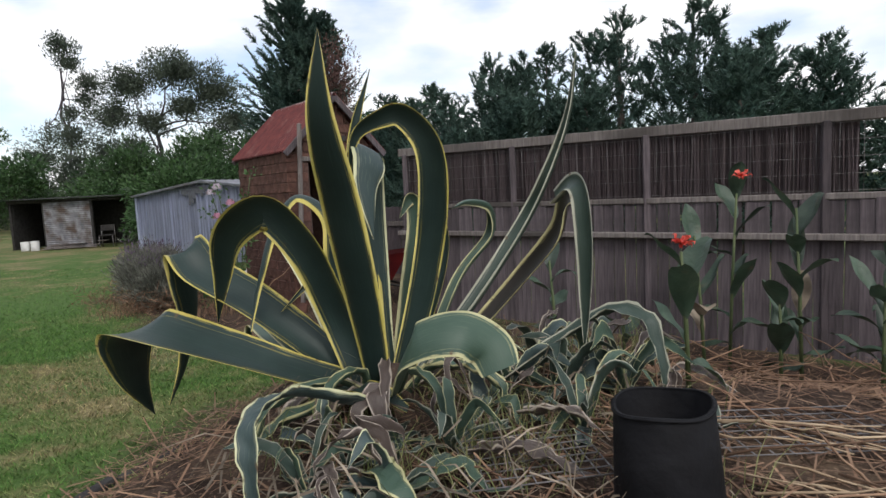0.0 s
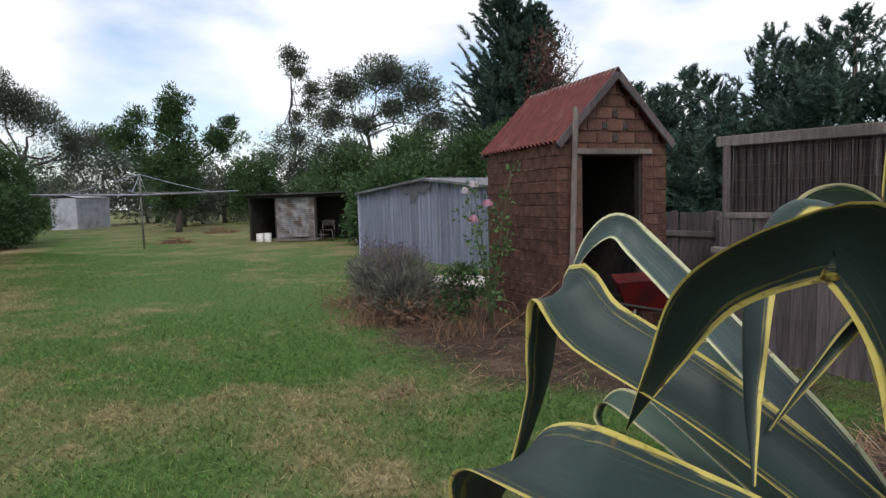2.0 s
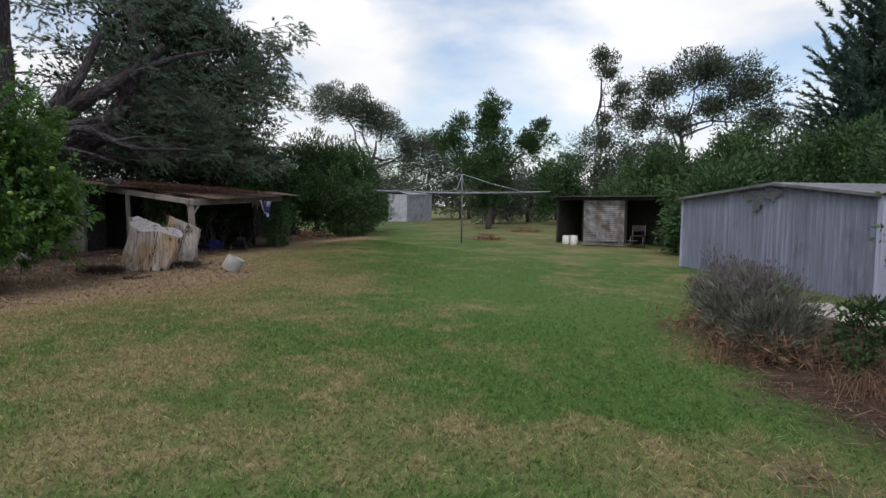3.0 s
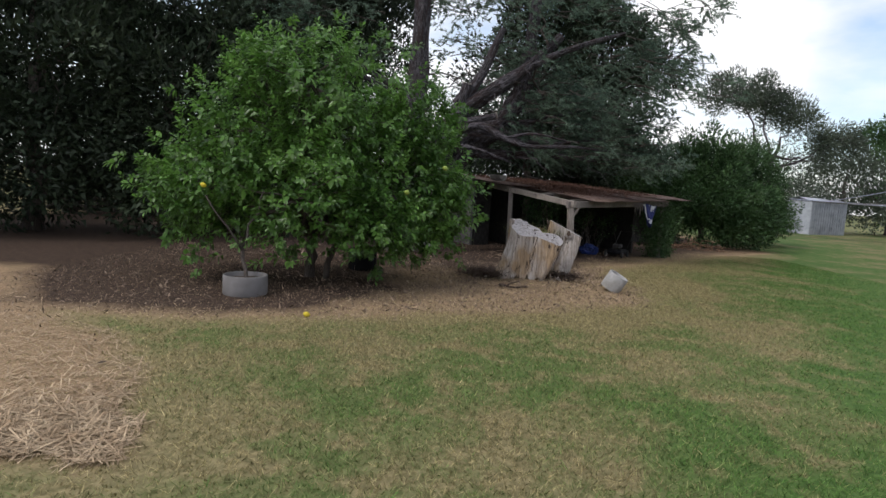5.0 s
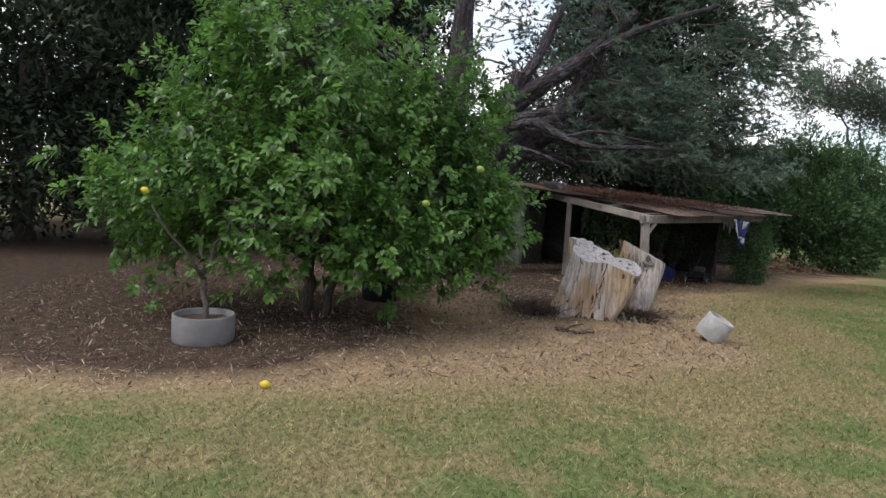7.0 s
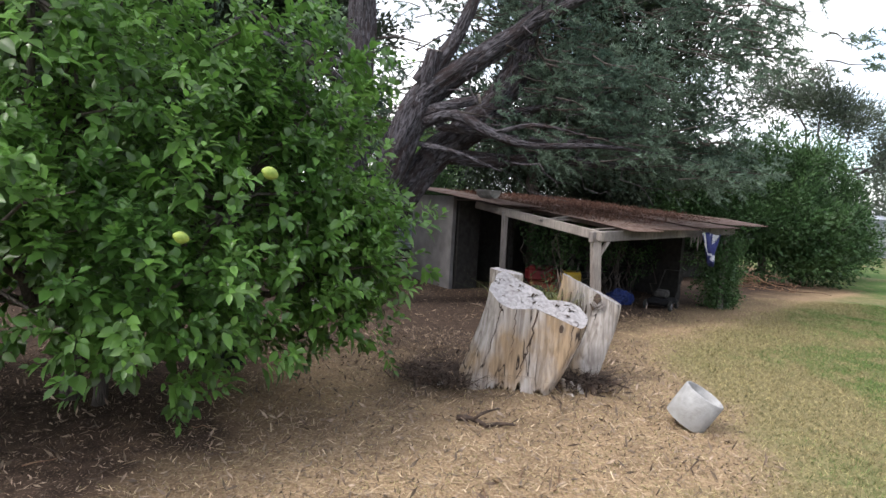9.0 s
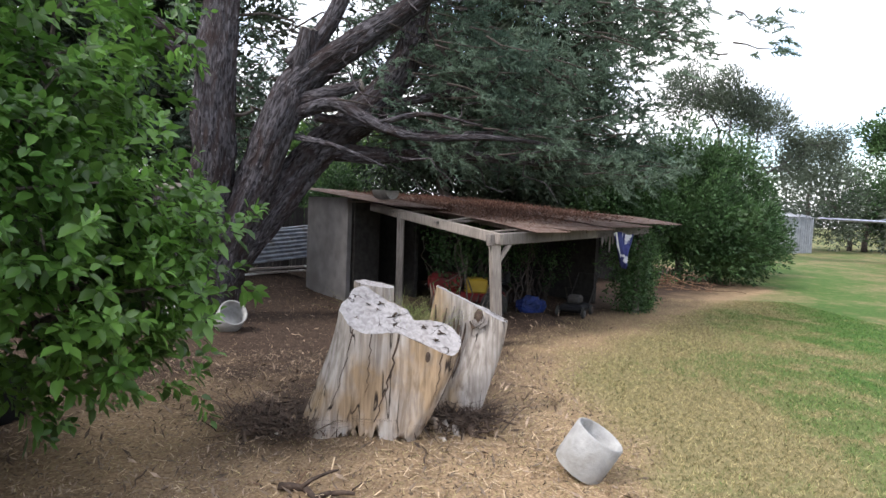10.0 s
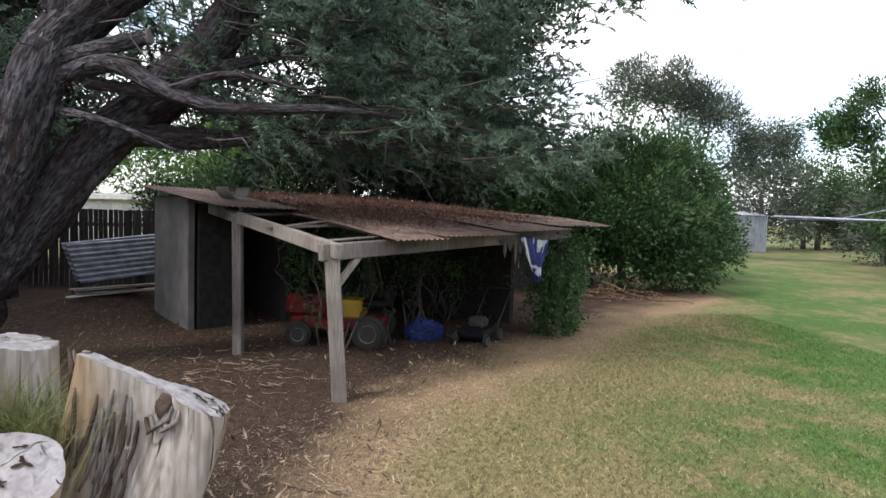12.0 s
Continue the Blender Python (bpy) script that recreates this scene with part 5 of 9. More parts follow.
def build_lemon_tree():
    rng = np.random.default_rng(11)
    at = (-13.6, -0.35)
    t = thing("lemon_tree", "dense glossy green lemon tree with low branches", "tree", (*at, land(*at)))
    lobes = [(0, 0, 2.4, 1.75, 1.85, 1.65, 190), (0.5, -1.5, 1.5, 1.25, 1.35, 1.0, 110), (0.0, 1.35, 1.75, 1.15, 1.15, 1.25, 125), (0.5, 0.0, 3.3, 1.2, 1.25, 1.0, 78), (1.1, 0.0, 1.4, 0.9, 1.7, 0.9, 100), (0.2, -0.9, 3.6, 0.55, 0.55, 0.7, 24), (-0.4, 2.0, 1.15, 0.7, 0.7, 0.7, 46), (-0.7, 2.25, 1.5, 0.65, 0.62, 0.75, 56), (-0.4, 1.75, 2.75, 0.8, 0.75, 0.9, 56), (0.9, 1.2, 1.1, 0.6, 0.7, 0.6, 40)]
    lines = [limb(rng, (0, 0, -0.05), (0.05, 0.0, 0.8), 0.10, 0.08), limb(rng, (0.1, 0.3, -0.05), (0.2, 0.5, 0.9), 0.06, 0.05)]
    roots, dirs = [], []
    for (x, y, z, rx, ry, rz, n) in lobes:
        lines.append(limb(rng, (0.05, 0, 0.75), (x, y, z), 0.06, 0.025, 6, 0.08))
        C = ellipsoid_points((x, y, z), (rx, ry, rz), n, rng, 0.55, 0.34)
        C = C[C[:, 2] > 0.40]
        for c in C[::6]:
            lines.append(limb(rng, (x, y, z), c, 0.02, 0.006, 4, 0.1))
        for c in C:
            out = c - np.array([x * 0.5, y * 0.5, z - 0.5]); out /= np.linalg.norm(out)
            bough = out + rng.normal(size=3) * 0.35 + np.array([0, 0, 0.25])
            if c[1] - 0.35 > 4.0 + 0.466 * (c[0] - 3.02):
                continue
            for j in range(4):
                p = c + rng.normal(size=3) * 0.15
                d = bough + rng.normal(size=3) * 0.45
                roots.append(p); dirs.append(d / np.linalg.norm(d))
    # long new shoots that stand clear of the crown
    for k in range(46):
        i = rng.integers(0, len(roots))
        d = dirs[i] * 0.6 + np.array([0, 0, 0.8]); d /= np.linalg.norm(d)
        if roots[i][2] > 1.2:
            for j in range(3):
                roots.append(roots[i] + d * (0.16 + 0.10 * j)); dirs.append(d)
    tubes("trunk", lines, M["dark_bark"], t, sides=6)
    V, F = shoots(np.array(roots), np.array(dirs), 13, 0.114, 0.22, rng, aspect=0.58)
    child("crown", mesh_np("crown", V, F, M["lemon_leaf"], True), t)
    return t


build_lemon_tree()


# old cypress with three stems behind the lean-to
CY = Vector((-19.05, 0.60, 0))


def limb_bark():
    """Shaggy grey bark whose strips run along the limb."""
    m = bpy.data.materials.new("shaggy_bark"); m.use_nodes = True
    n, l = m.node_tree.nodes, m.node_tree.links
    b = n["Principled BSDF"]
    b.inputs["Roughness"].default_value, b.inputs["Specular IOR Level"].default_value = 0.9, 0.15
    uv = n.new("ShaderNodeUVMap")

    def nz(su, sv, detail, lo, hi):
        mp = n.new("ShaderNodeMapping"); mp.inputs["Scale"].default_value = (su, sv, 1)
        l.new(uv.outputs["UV"], mp.inputs["Vector"])
        t = n.new("ShaderNodeTexNoise"); t.inputs["Scale"].default_value, t.inputs["Detail"].default_value = 1.0, detail
        t.inputs["Distortion"].default_value = 0.6
        l.new(mp.outputs["Vector"], t.inputs["Vector"])
        r = n.new("ShaderNodeMapRange"); r.inputs["From Min"].default_value, r.inputs["From Max"].default_value = lo, hi
        l.new(t.outputs["Fac"], r.inputs["Value"])
        return r.outputs["Result"]

    def mix(f, a, c):
        x = n.new("ShaderNodeMix"); x.data_type = "RGBA"
        l.new(f, x.inputs["Factor"])
        for sock, v in (("A", a), ("B", c)):
            if isinstance(v, tuple):
                x.inputs[sock].default_value = (*v, 1)
            else:
                l.new(v, x.inputs[sock])
        return x.outputs["Result"]

    strip = nz(34, 8, 6, 0.36, 0.64)
    col = mix(strip, (0.022, 0.019, 0.022), (0.132, 0.122, 0.138))
    col = mix(nz(7, 2.2, 4, 0.46, 0.66), col, (0.050, 0.036, 0.036))
    col = mix(nz(70, 10, 3, 0.64, 0.74), col, (0.30, 0.28, 0.30))
    l.new(col, b.inputs["Base Color"])
    bp = n.new("ShaderNodeBump"); bp.inputs["Strength"].default_value, bp.inputs["Distance"].default_value = 1.0, 0.03
    l.new(strip, bp.inputs["Height"]); l.new(bp.outputs["Normal"], b.inputs["Normal"])
    return m


M["limb_bark"] = limb_bark()


def barked(name, p, r, parent, seed, label, n, sides):
    """A limb with furrows running along it."""
    q = [Vector(v) for v in spline(p, n)]
    rr = np.interp(np.linspace(0, 1, n), np.linspace(0, 1, len(r)), r)
    vs, fs = tube_arrays(q, rr, sides, 0.0, seed)
    out, run = [], 0.0
    for i in range(n):
        run += (q[i] - q[i - 1]).length if i else 0
        for j in range(sides):
            a = 2 * math.pi * j / sides
            w = Vector((math.cos(a), math.sin(a), 0)) * (4.0 + 12 * rr[i])
            f = abs(noise.noise(w + Vector((0, 0, run * 0.8 + seed * 7)))) * 2.2 + 0.5 * noise.noise(w * 2.2 + Vector((0, 0, run * 3 + seed * 3)))
            lump = 0.16 * noise.noise(Vector((math.cos(a) * 1.2, math.sin(a) * 1.2, run * 1.3 + seed * 5)))
            v = Vector(vs[i * sides + j])
            out.append(tuple(q[i] + (v - q[i]) * (0.90 + 0.19 * f + lump)))
    out += vs[n * sides:]
    me = mesh_np(name, out, fs, M["limb_bark"], True)
    runs = np.concatenate([[0], np.cumsum([(q[i] - q[i - 1]).length for i in range(1, n)])])
    girth = 2 * math.pi * float(np.mean(rr))
    per = np.zeros((len(out), 2), np.float32)
    for i in range(n):
        for j in range(sides):
            per[i * sides + j] = (girth * min(j, sides - j) / sides + seed, runs[i])
    idx = np.zeros(len(me.loops), np.int32); me.loops.foreach_get("vertex_index", idx)
    me.uv_layers.new(name="UVMap").data.foreach_set("uv", per[idx].ravel())
    return child(name, me, parent, label)


def build_cypress():
    rng = np.random.default_rng(21)
    t = thing("cypress_tree", "old grey-barked cypress with leaning stems and drooping dark sprays", "tree", (CY.x, CY.y, land(CY.x, CY.y)))
    main = [
        ([(-0.45, -0.30, -0.1), (-0.32, -0.17, 0.8), (-0.08, 0.06, 2.0), (0.03, 0.16, 2.6), (0.08, 0.20, 3.6), (0.0, 0.25, 5.0), (-0.1, 0.3, 8.0)], [0.50, 0.38, 0.33, 0.31, 0.28, 0.24, 0.14]),
        ([(-0.48, -0.04, -0.1), (-0.35, 0.18, 0.8), (-0.20, 0.50, 1.55), (-0.10, 0.85, 2.37), (-0.03, 1.15, 3.2), (-0.10, 1.42, 3.75), (0.0, 2.2, 4.3), (0.0, 3.1, 4.95), (0.0, 3.9, 5.8)], [0.42, 0.31, 0.28, 0.28, 0.27, 0.25, 0.19, 0.15, 0.09]),
        ([(-0.40, 0.36, 0.9), (-0.50, 0.92, 1.85), (-0.78, 1.55, 2.75), (-0.85, 2.25, 3.35), (-0.9, 2.9, 4.15), (-0.95, 3.12, 5.0), (-1.0, 3.3, 7.0)], [0.25, 0.31, 0.30, 0.28, 0.24, 0.21, 0.12]),
    ]
    stems = []
    for k, (p, r) in enumerate(main):
        q = spline(p, 22)
        barked("trunk", p, r, t, k, "thick grey furrowed bark", 72, 40)
        stems.append(q)
    extra = [
        ([(-0.08, 1.40, 3.70), (0.05, 1.50, 4.15), (0.10, 1.56, 4.45)], [0.18, 0.15, 0.13]),
        ([(-0.05, 1.30, 3.9), (0.0, 1.85, 4.6), (0.0, 2.4, 5.9)], [0.17, 0.13, 0.08]),
        ([(-0.06, 1.30, 3.40), (0.12, 1.95, 3.56), (0.18, 2.37, 3.66)], [0.11, 0.09, 0.085]),
        ([(-0.06, 1.22, 3.18), (0.15, 1.95, 3.38), (0.40, 2.60, 3.08), (0.52, 3.25, 2.90), (0.45, 4.3, 2.95), (0.2, 5.4, 2.9)], [0.11, 0.10, 0.08, 0.055, 0.04, 0.02]),
        ([(0.40, 2.60, 3.08), (0.70, 3.3, 3.20), (0.9, 4.1, 3.05)], [0.045, 0.03, 0.013]),
        ([(0.0, 1.65, 3.2), (-0.3, 2.9, 3.1), (-0.3, 4.2, 3.1), (-0.2, 5.4, 3.3)], [0.07, 0.06, 0.04, 0.02]),
        ([(-0.06, 1.3, 2.9), (0.36, 2.0, 2.75), (0.6, 2.8, 2.45)], [0.05, 0.035, 0.013]),
        ([(-0.85, 2.4, 3.5), (-0.4, 3.6, 3.7), (-0.1, 4.8, 4.0)], [0.09, 0.06, 0.025]),
        ([(0.08, 0.18, 3.75), (0.8, -0.5, 4.1), (1.4, -1.4, 4.5)], [0.09, 0.07, 0.035]),
        ([(0.08, 0.22, 4.0), (0.45, -0.65, 4.4), (0.8, -1.8, 5.0)], [0.10, 0.08, 0.045]),
        ([(-0.75, 1.7, 2.75), (-0.7, 2.7, 2.72), (-0.5, 3.8, 2.78), (-0.4, 5.2, 2.7)], [0.15, 0.12, 0.09, 0.05]),
        ([(0.0, 3.1, 4.95), (0.3, 4.1, 5.4), (0.5, 5.4, 5.8)], [0.11, 0.08, 0.04]),
        ([(-0.25, -0.34, 0.4), (0.20, -0.36, 1.25), (0.42, -0.30, 2.06)], [0.34, 0.25, 0.20]),
    ]
    for k, (p, r) in enumerate(extra):
        bough = barked("branch", p, r, t, 10 + k, "", 30, 18)
        if k in (0, 2, 12):
            e, d = Vector(p[-1]), (Vector(p[-1]) - Vector(p[-2])).normalized()
            tubes("cut_face", [([e - d * 0.02, e + d * 0.012], [r[-1] * 0.97, r[-1] * 0.93])], M["pale_wood"], bough, "pale sawn end of the limb", sides=18, rough=0.06, smooth=False)
    # fine dead twigs
    lines = []
    for k in range(44):
        s = stems[1 + k % 2][rng.integers(10, 20)] if k % 3 else np.array((rng.uniform(-1.2, 0.5), rng.uniform(1.6, 5.0), rng.uniform(2.6, 3.4)))
        e = s + np.array([rng.uniform(-0.2, 1.0), rng.uniform(-0.5, 1.6), rng.uniform(-0.9, 0.5)])
        lines.append(limb(rng, s, e, 0.014, 0.004, 6, 0.18))
    tagged(tubes("dead_twig", lines, M["bark"], t, sides=4), kind="stuff")
    # hanging sprays: clumps spread along limbs, wide over the lean-to
    lobes = [(0.3, 4.9, 5.0, 1.7, 2.2, 1.4, 38), (0.2, 6.7, 4.7, 1.7, 1.9, 1.7, 50), (0.3, 7.9, 4.0, 1.4, 1.2, 1.3, 48), (0.2, 8.2, 2.95, 1.1, 1.7, 0.6, 46), (-0.2, 2.4, 7.2, 2.4, 3.2, 1.8, 54), (0.0, 6.2, 7.2, 2.2, 2.2, 1.7, 46), (0.0, -2.6, 6.4, 2.4, 2.6, 2.0, 74), (0.2, 5.6, 3.2, 1.2, 2.2, 0.6, 40), (-0.3, 7.9, 6.0, 1.2, 1.0, 1.2, 26), (0.0, 9.3, 6.7, 1.2, 1.2, 1.2, 34), (-1.3, 1.4, 4.3, 0.7, 1.5, 1.3, 46), (-1.5, 0.2, 3.3, 0.6, 1.0, 0.7, 26), (-1.0, 3.2, 4.2, 0.6, 1.2, 0.9, 24), (-1.8, 3.5, 4.9, 0.8, 3.2, 1.9, 30), (-2.0, -1.5, 4.4, 0.8, 2.4, 2.4, 60)]
    lobes += [(0.6, 5.6, 4.2, 1.3, 1.6, 1.0, 44), (0.4, 7.0, 3.5, 1.2, 1.4, 0.8, 40), (0.2, 3.9, 5.8, 1.4, 1.5, 1.1, 34), (-0.6, 4.4, 3.4, 1.0, 1.4, 0.6, 22), (0.7, 8.6, 5.2, 1.2, 1.2, 1.3, 36), (-1.6, 6.0, 3.0, 1.0, 2.4, 0.6, 40)]
    R, D, S, br = [], [], [], []
    for (x, y, z, rx, ry, rz, n) in lobes:
        x, y, z = x - 0.85, (y - 0.95) * 0.88, z * 0.95
        for c in ellipsoid_points((x, y, z), (rx, ry, rz), int(n * 0.70), rng, 0.15, 0.5):
            a = math.atan2(c[1] - 1.0, c[0] + 1.0) + rng.normal() * 0.7
            d = np.array([math.cos(a), math.sin(a), rng.uniform(-0.35, 0.3)])
            w = np.array([-math.sin(a), math.cos(a), 0.0])
            L = rng.uniform(0.5, 1.1)
            for j in range(9):
                u = rng.uniform(-0.5, 0.5)
                R.append(c + d * L * u * 0.8 + w * rng.normal() * 0.16 + np.array([0, 0, rng.normal() * 0.13 - 0.2 * u * u]))
                D.append(d * 0.6 + w * rng.normal() * 0.7 + np.array([0, 0, rng.uniform(-0.5, 0.7)]))
                S.append(rng.uniform(0.22, 0.42))
            br.append(limb(rng, c - d * L * 0.8, c + d * L * 0.5, 0.014, 0.004, 5, 0.05))
    for k in range(0, len(R), 60):
        s = stems[rng.integers(0, 3)][rng.integers(12, 22)]
        if np.linalg.norm(s - R[k]) < 2.4:
            br.append(limb(rng, s, R[k], 0.035, 0.010, 8, 0.1))
    tagged(tubes("fine_branch", br, M["dark_bark"], t, sides=4), kind="stuff")
    V, F = plumes(R, D, S, 46, 0.10, rng, aspect=0.27, droop=0.30, flat=0.25)
    child("crown", mesh_np("crown", V, F, M["cypress_leaf"]), t, "drooping blue-green sprays")
    return t


build_cypress()


def build_hedge():
    """Tall dark trees along the boundary behind the lemon tree, their crowns reaching to the ground, and open-stemmed ones further on."""
    for k, (x, y, h, r) in enumerate([(-17.9, -8.7, 8.6, 2.8), (-19.3, -5.9, 8.2, 2.4), (-21.6, -4.2, 8.8, 2.1), (-16.2, -11.8, 8.2, 2.9), (-15.6, -15.6, 8.4, 2.9), (-24.0, -12.0, 10.5, 3.2)]):
        leaf_tree("boundary_tree", "tall dense dark evergreen tree on the boundary", (x, y), 4.2, 0.2,
                  [(0.3, 0, h * 0.22, r, r, h * 0.22, 90), (0, 0.4, h * 0.5, r * 1.05, r * 1.1, h * 0.28, 130), (0, 0, h * 0.8, r * 0.85, r * 0.9, h * 0.24, 90)],
                  0.20, 80, M["hedge_leaf"], M["dark_bark"], 40 + k, group="boundary trees", spread=0.6, shell=0.45)
    for k, (x, y, h) in enumerate([(-25.2, -4.2, 11.0), (-24.9, -2.0, 11.5), (-26.2, 4.6, 11.0), (-27.2, 6.8, 9.5)]):
        leaf_tree("tall_pine", "tall dark tree with bare trunk behind the cypress", (x, y), 6.5, 0.15,
                  [(0, -0.1, h * 0.34, 1.5, 2.1, h * 0.12, 100), (0, 0, h * 0.55, 1.8, 2.7, h * 0.16, 110), (0.2, 0.5, h * 0.75, 2.0, 2.8, h * 0.18, 110), (0, -0.3, h * 0.93, 1.6, 2.3, h * 0.14, 64)],
                  0.19, 80, M["hedge_leaf"], M["dark_bark"], 240 + k, group="tall pines", spread=0.50, shell=0.3)


build_hedge()


def build_boundary_shrubs():
    for k, (x, y, r, h) in enumerate([(-30.6, -11.5, 2.2, 5.5), (-30.2, -7.4, 2.2, 5.0), (-29.8, 0.9, 1.7, 3.5), (-31.0, -1.2, 1.0, 2.6), (-30.6, 3.4, 1.7, 4.2), (-30.4, 6.4, 2.0, 4.6), (-32.5, 5.0, 2.2, 5.4), (-27.6, -4.6, 0.9, 2.5)]):
        leaf_tree("boundary_shrub", "dark leafy shrub rising behind the boundary fence", (x, y), h * 0.4, 0.1,
                  [(0, 0, h * 0.45, r, r, h * 0.42, 70), (0.2, 0.3, h * 0.78, r * 0.8, r * 0.8, h * 0.22, 40)],
                  0.14, 60, M["hedge_leaf"] if k != 2 else M["bush_leaf"], M["dark_bark"], 340 + k, "shrub", group="boundary shrubs", spread=0.42, shell=0.4)


build_boundary_shrubs()
for k, (x, y, r, h) in enumerate([(-34.2, -0.7, 1.3, 3.6), (-32.0, 0.4, 1.6, 4.4), (-32.4, 2.2, 1.7, 4.4), (-53.0, -15.5, 3.4, 7.6), (-54.0, -10.5, 3.6, 8.6), (-54.0, -5.5, 3.6, 8.8), (-54.0, -0.5, 3.4, 8.0)]):
    leaf_tree("garden_tree", "light yellow-green leafy tree in the neighbouring garden", (x, y), h * 0.4, 0.08,
              [(0, 0, h * 0.55, r, r, h * 0.36, 70), (0.2, 0.4, h * 0.82, r * 0.7, r * 0.7, h * 0.2, 34)],
              0.13 if x > -40 else 0.34, 60, M["light_leaf"], M["dark_bark"], 380 + k, group="garden trees", spread=0.4 if x > -40 else 0.9, shell=0.4)


def build_bushes():
    leaf_tree("large_bush", "large rounded dark green bush beside the lean-to", (-28.0, 11.9), 1.8, 0.12,
              [(0, 0, 1.7, 2.0, 2.2, 1.7, 150), (-0.5, 0.3, 3.5, 1.8, 2.1, 1.4, 120), (0.3, 1.7, 1.4, 1.3, 1.3, 1.3, 80), (0, -2.0, 2.4, 1.6, 1.6, 1.8, 110)], 0.14, 140, M["bush_leaf"], M["dark_bark"], 60, "bush", spread=0.42, shell=0.3)
    leaf_tree("large_bush", "tall leafy olive-green bush behind the lean-to", (-30.0, 9.4), 2.6, 0.14,
              [(0, 0, 2.2, 2.0, 2.2, 2.0, 130), (0.2, -1.5, 3.6, 1.7, 1.9, 1.5, 100)], 0.13, 170, M["olive_leaf"], M["dark_bark"], 61, "bush", spread=0.42, shell=0.3)
    leaf_tree("large_bush", "broad dark green bush at the lawn's edge", (-31.4, 15.0), 1.8, 0.12,
              [(0, 0, 1.7, 2.0, 2.1, 1.7, 120), (-0.2, 0.2, 3.4, 1.7, 1.8, 1.3, 80), (0.2, 1.2, 1.3, 1.2, 1.2, 1.2, 60)], 0.13, 150, M["bush_leaf"], M["dark_bark"], 64, "bush", spread=0.42, shell=0.3)
    leaf_tree("wattle_tree", "feathery grey-green wattle with bare limbs showing", (-40.8, 20.0), 5.0, 0.2,
              [(-0.5, -1.9, 8.7, 2.5, 2.5, 1.0, 46), (-0.2, 0.0, 8.2, 1.6, 1.6, 0.8, 24), (0, 1.6, 7.3, 2.0, 2.0, 0.9, 34), (0.5, 4.2, 6.1, 1.8, 1.8, 0.8, 28), (0.2, 3.0, 4.8, 1.4, 1.6, 1.4, 20)], 0.20, 170, M["gum_leaf"], M["bark"], 62, spread=0.65, aspect=0.3, shell=0.45, lean=(0, 0.8), n_limbs=12)
    leaf_tree("plum_tree", "upright leafy green tree in the lawn", (-31.9, 24.8), 3.0, 0.17,
              [(0, 0, 4.3, 2.3, 2.3, 1.7, 110), (-1.5, -1.9, 5.6, 1.3, 1.3, 1.2, 44), (0, 0, 7.6, 1.0, 1.0, 1.0, 26), (0.1, 0, 6.2, 1.2, 1.2, 1.3, 40), (1.3, 2.2, 5.5, 1.3, 1.3, 1.1, 40), (1.7, 2.8, 6.7, 0.5, 0.5, 0.6, 9), (-1.2, -1.4, 6.8, 0.5, 0.5, 0.6, 9), (0, 0, 2.2, 1.7, 1.7, 1.3, 50)], 0.17, 110, M["bush_leaf"], M["dark_bark"], 63, spread=0.42, shell=0.15)


build_bushes()


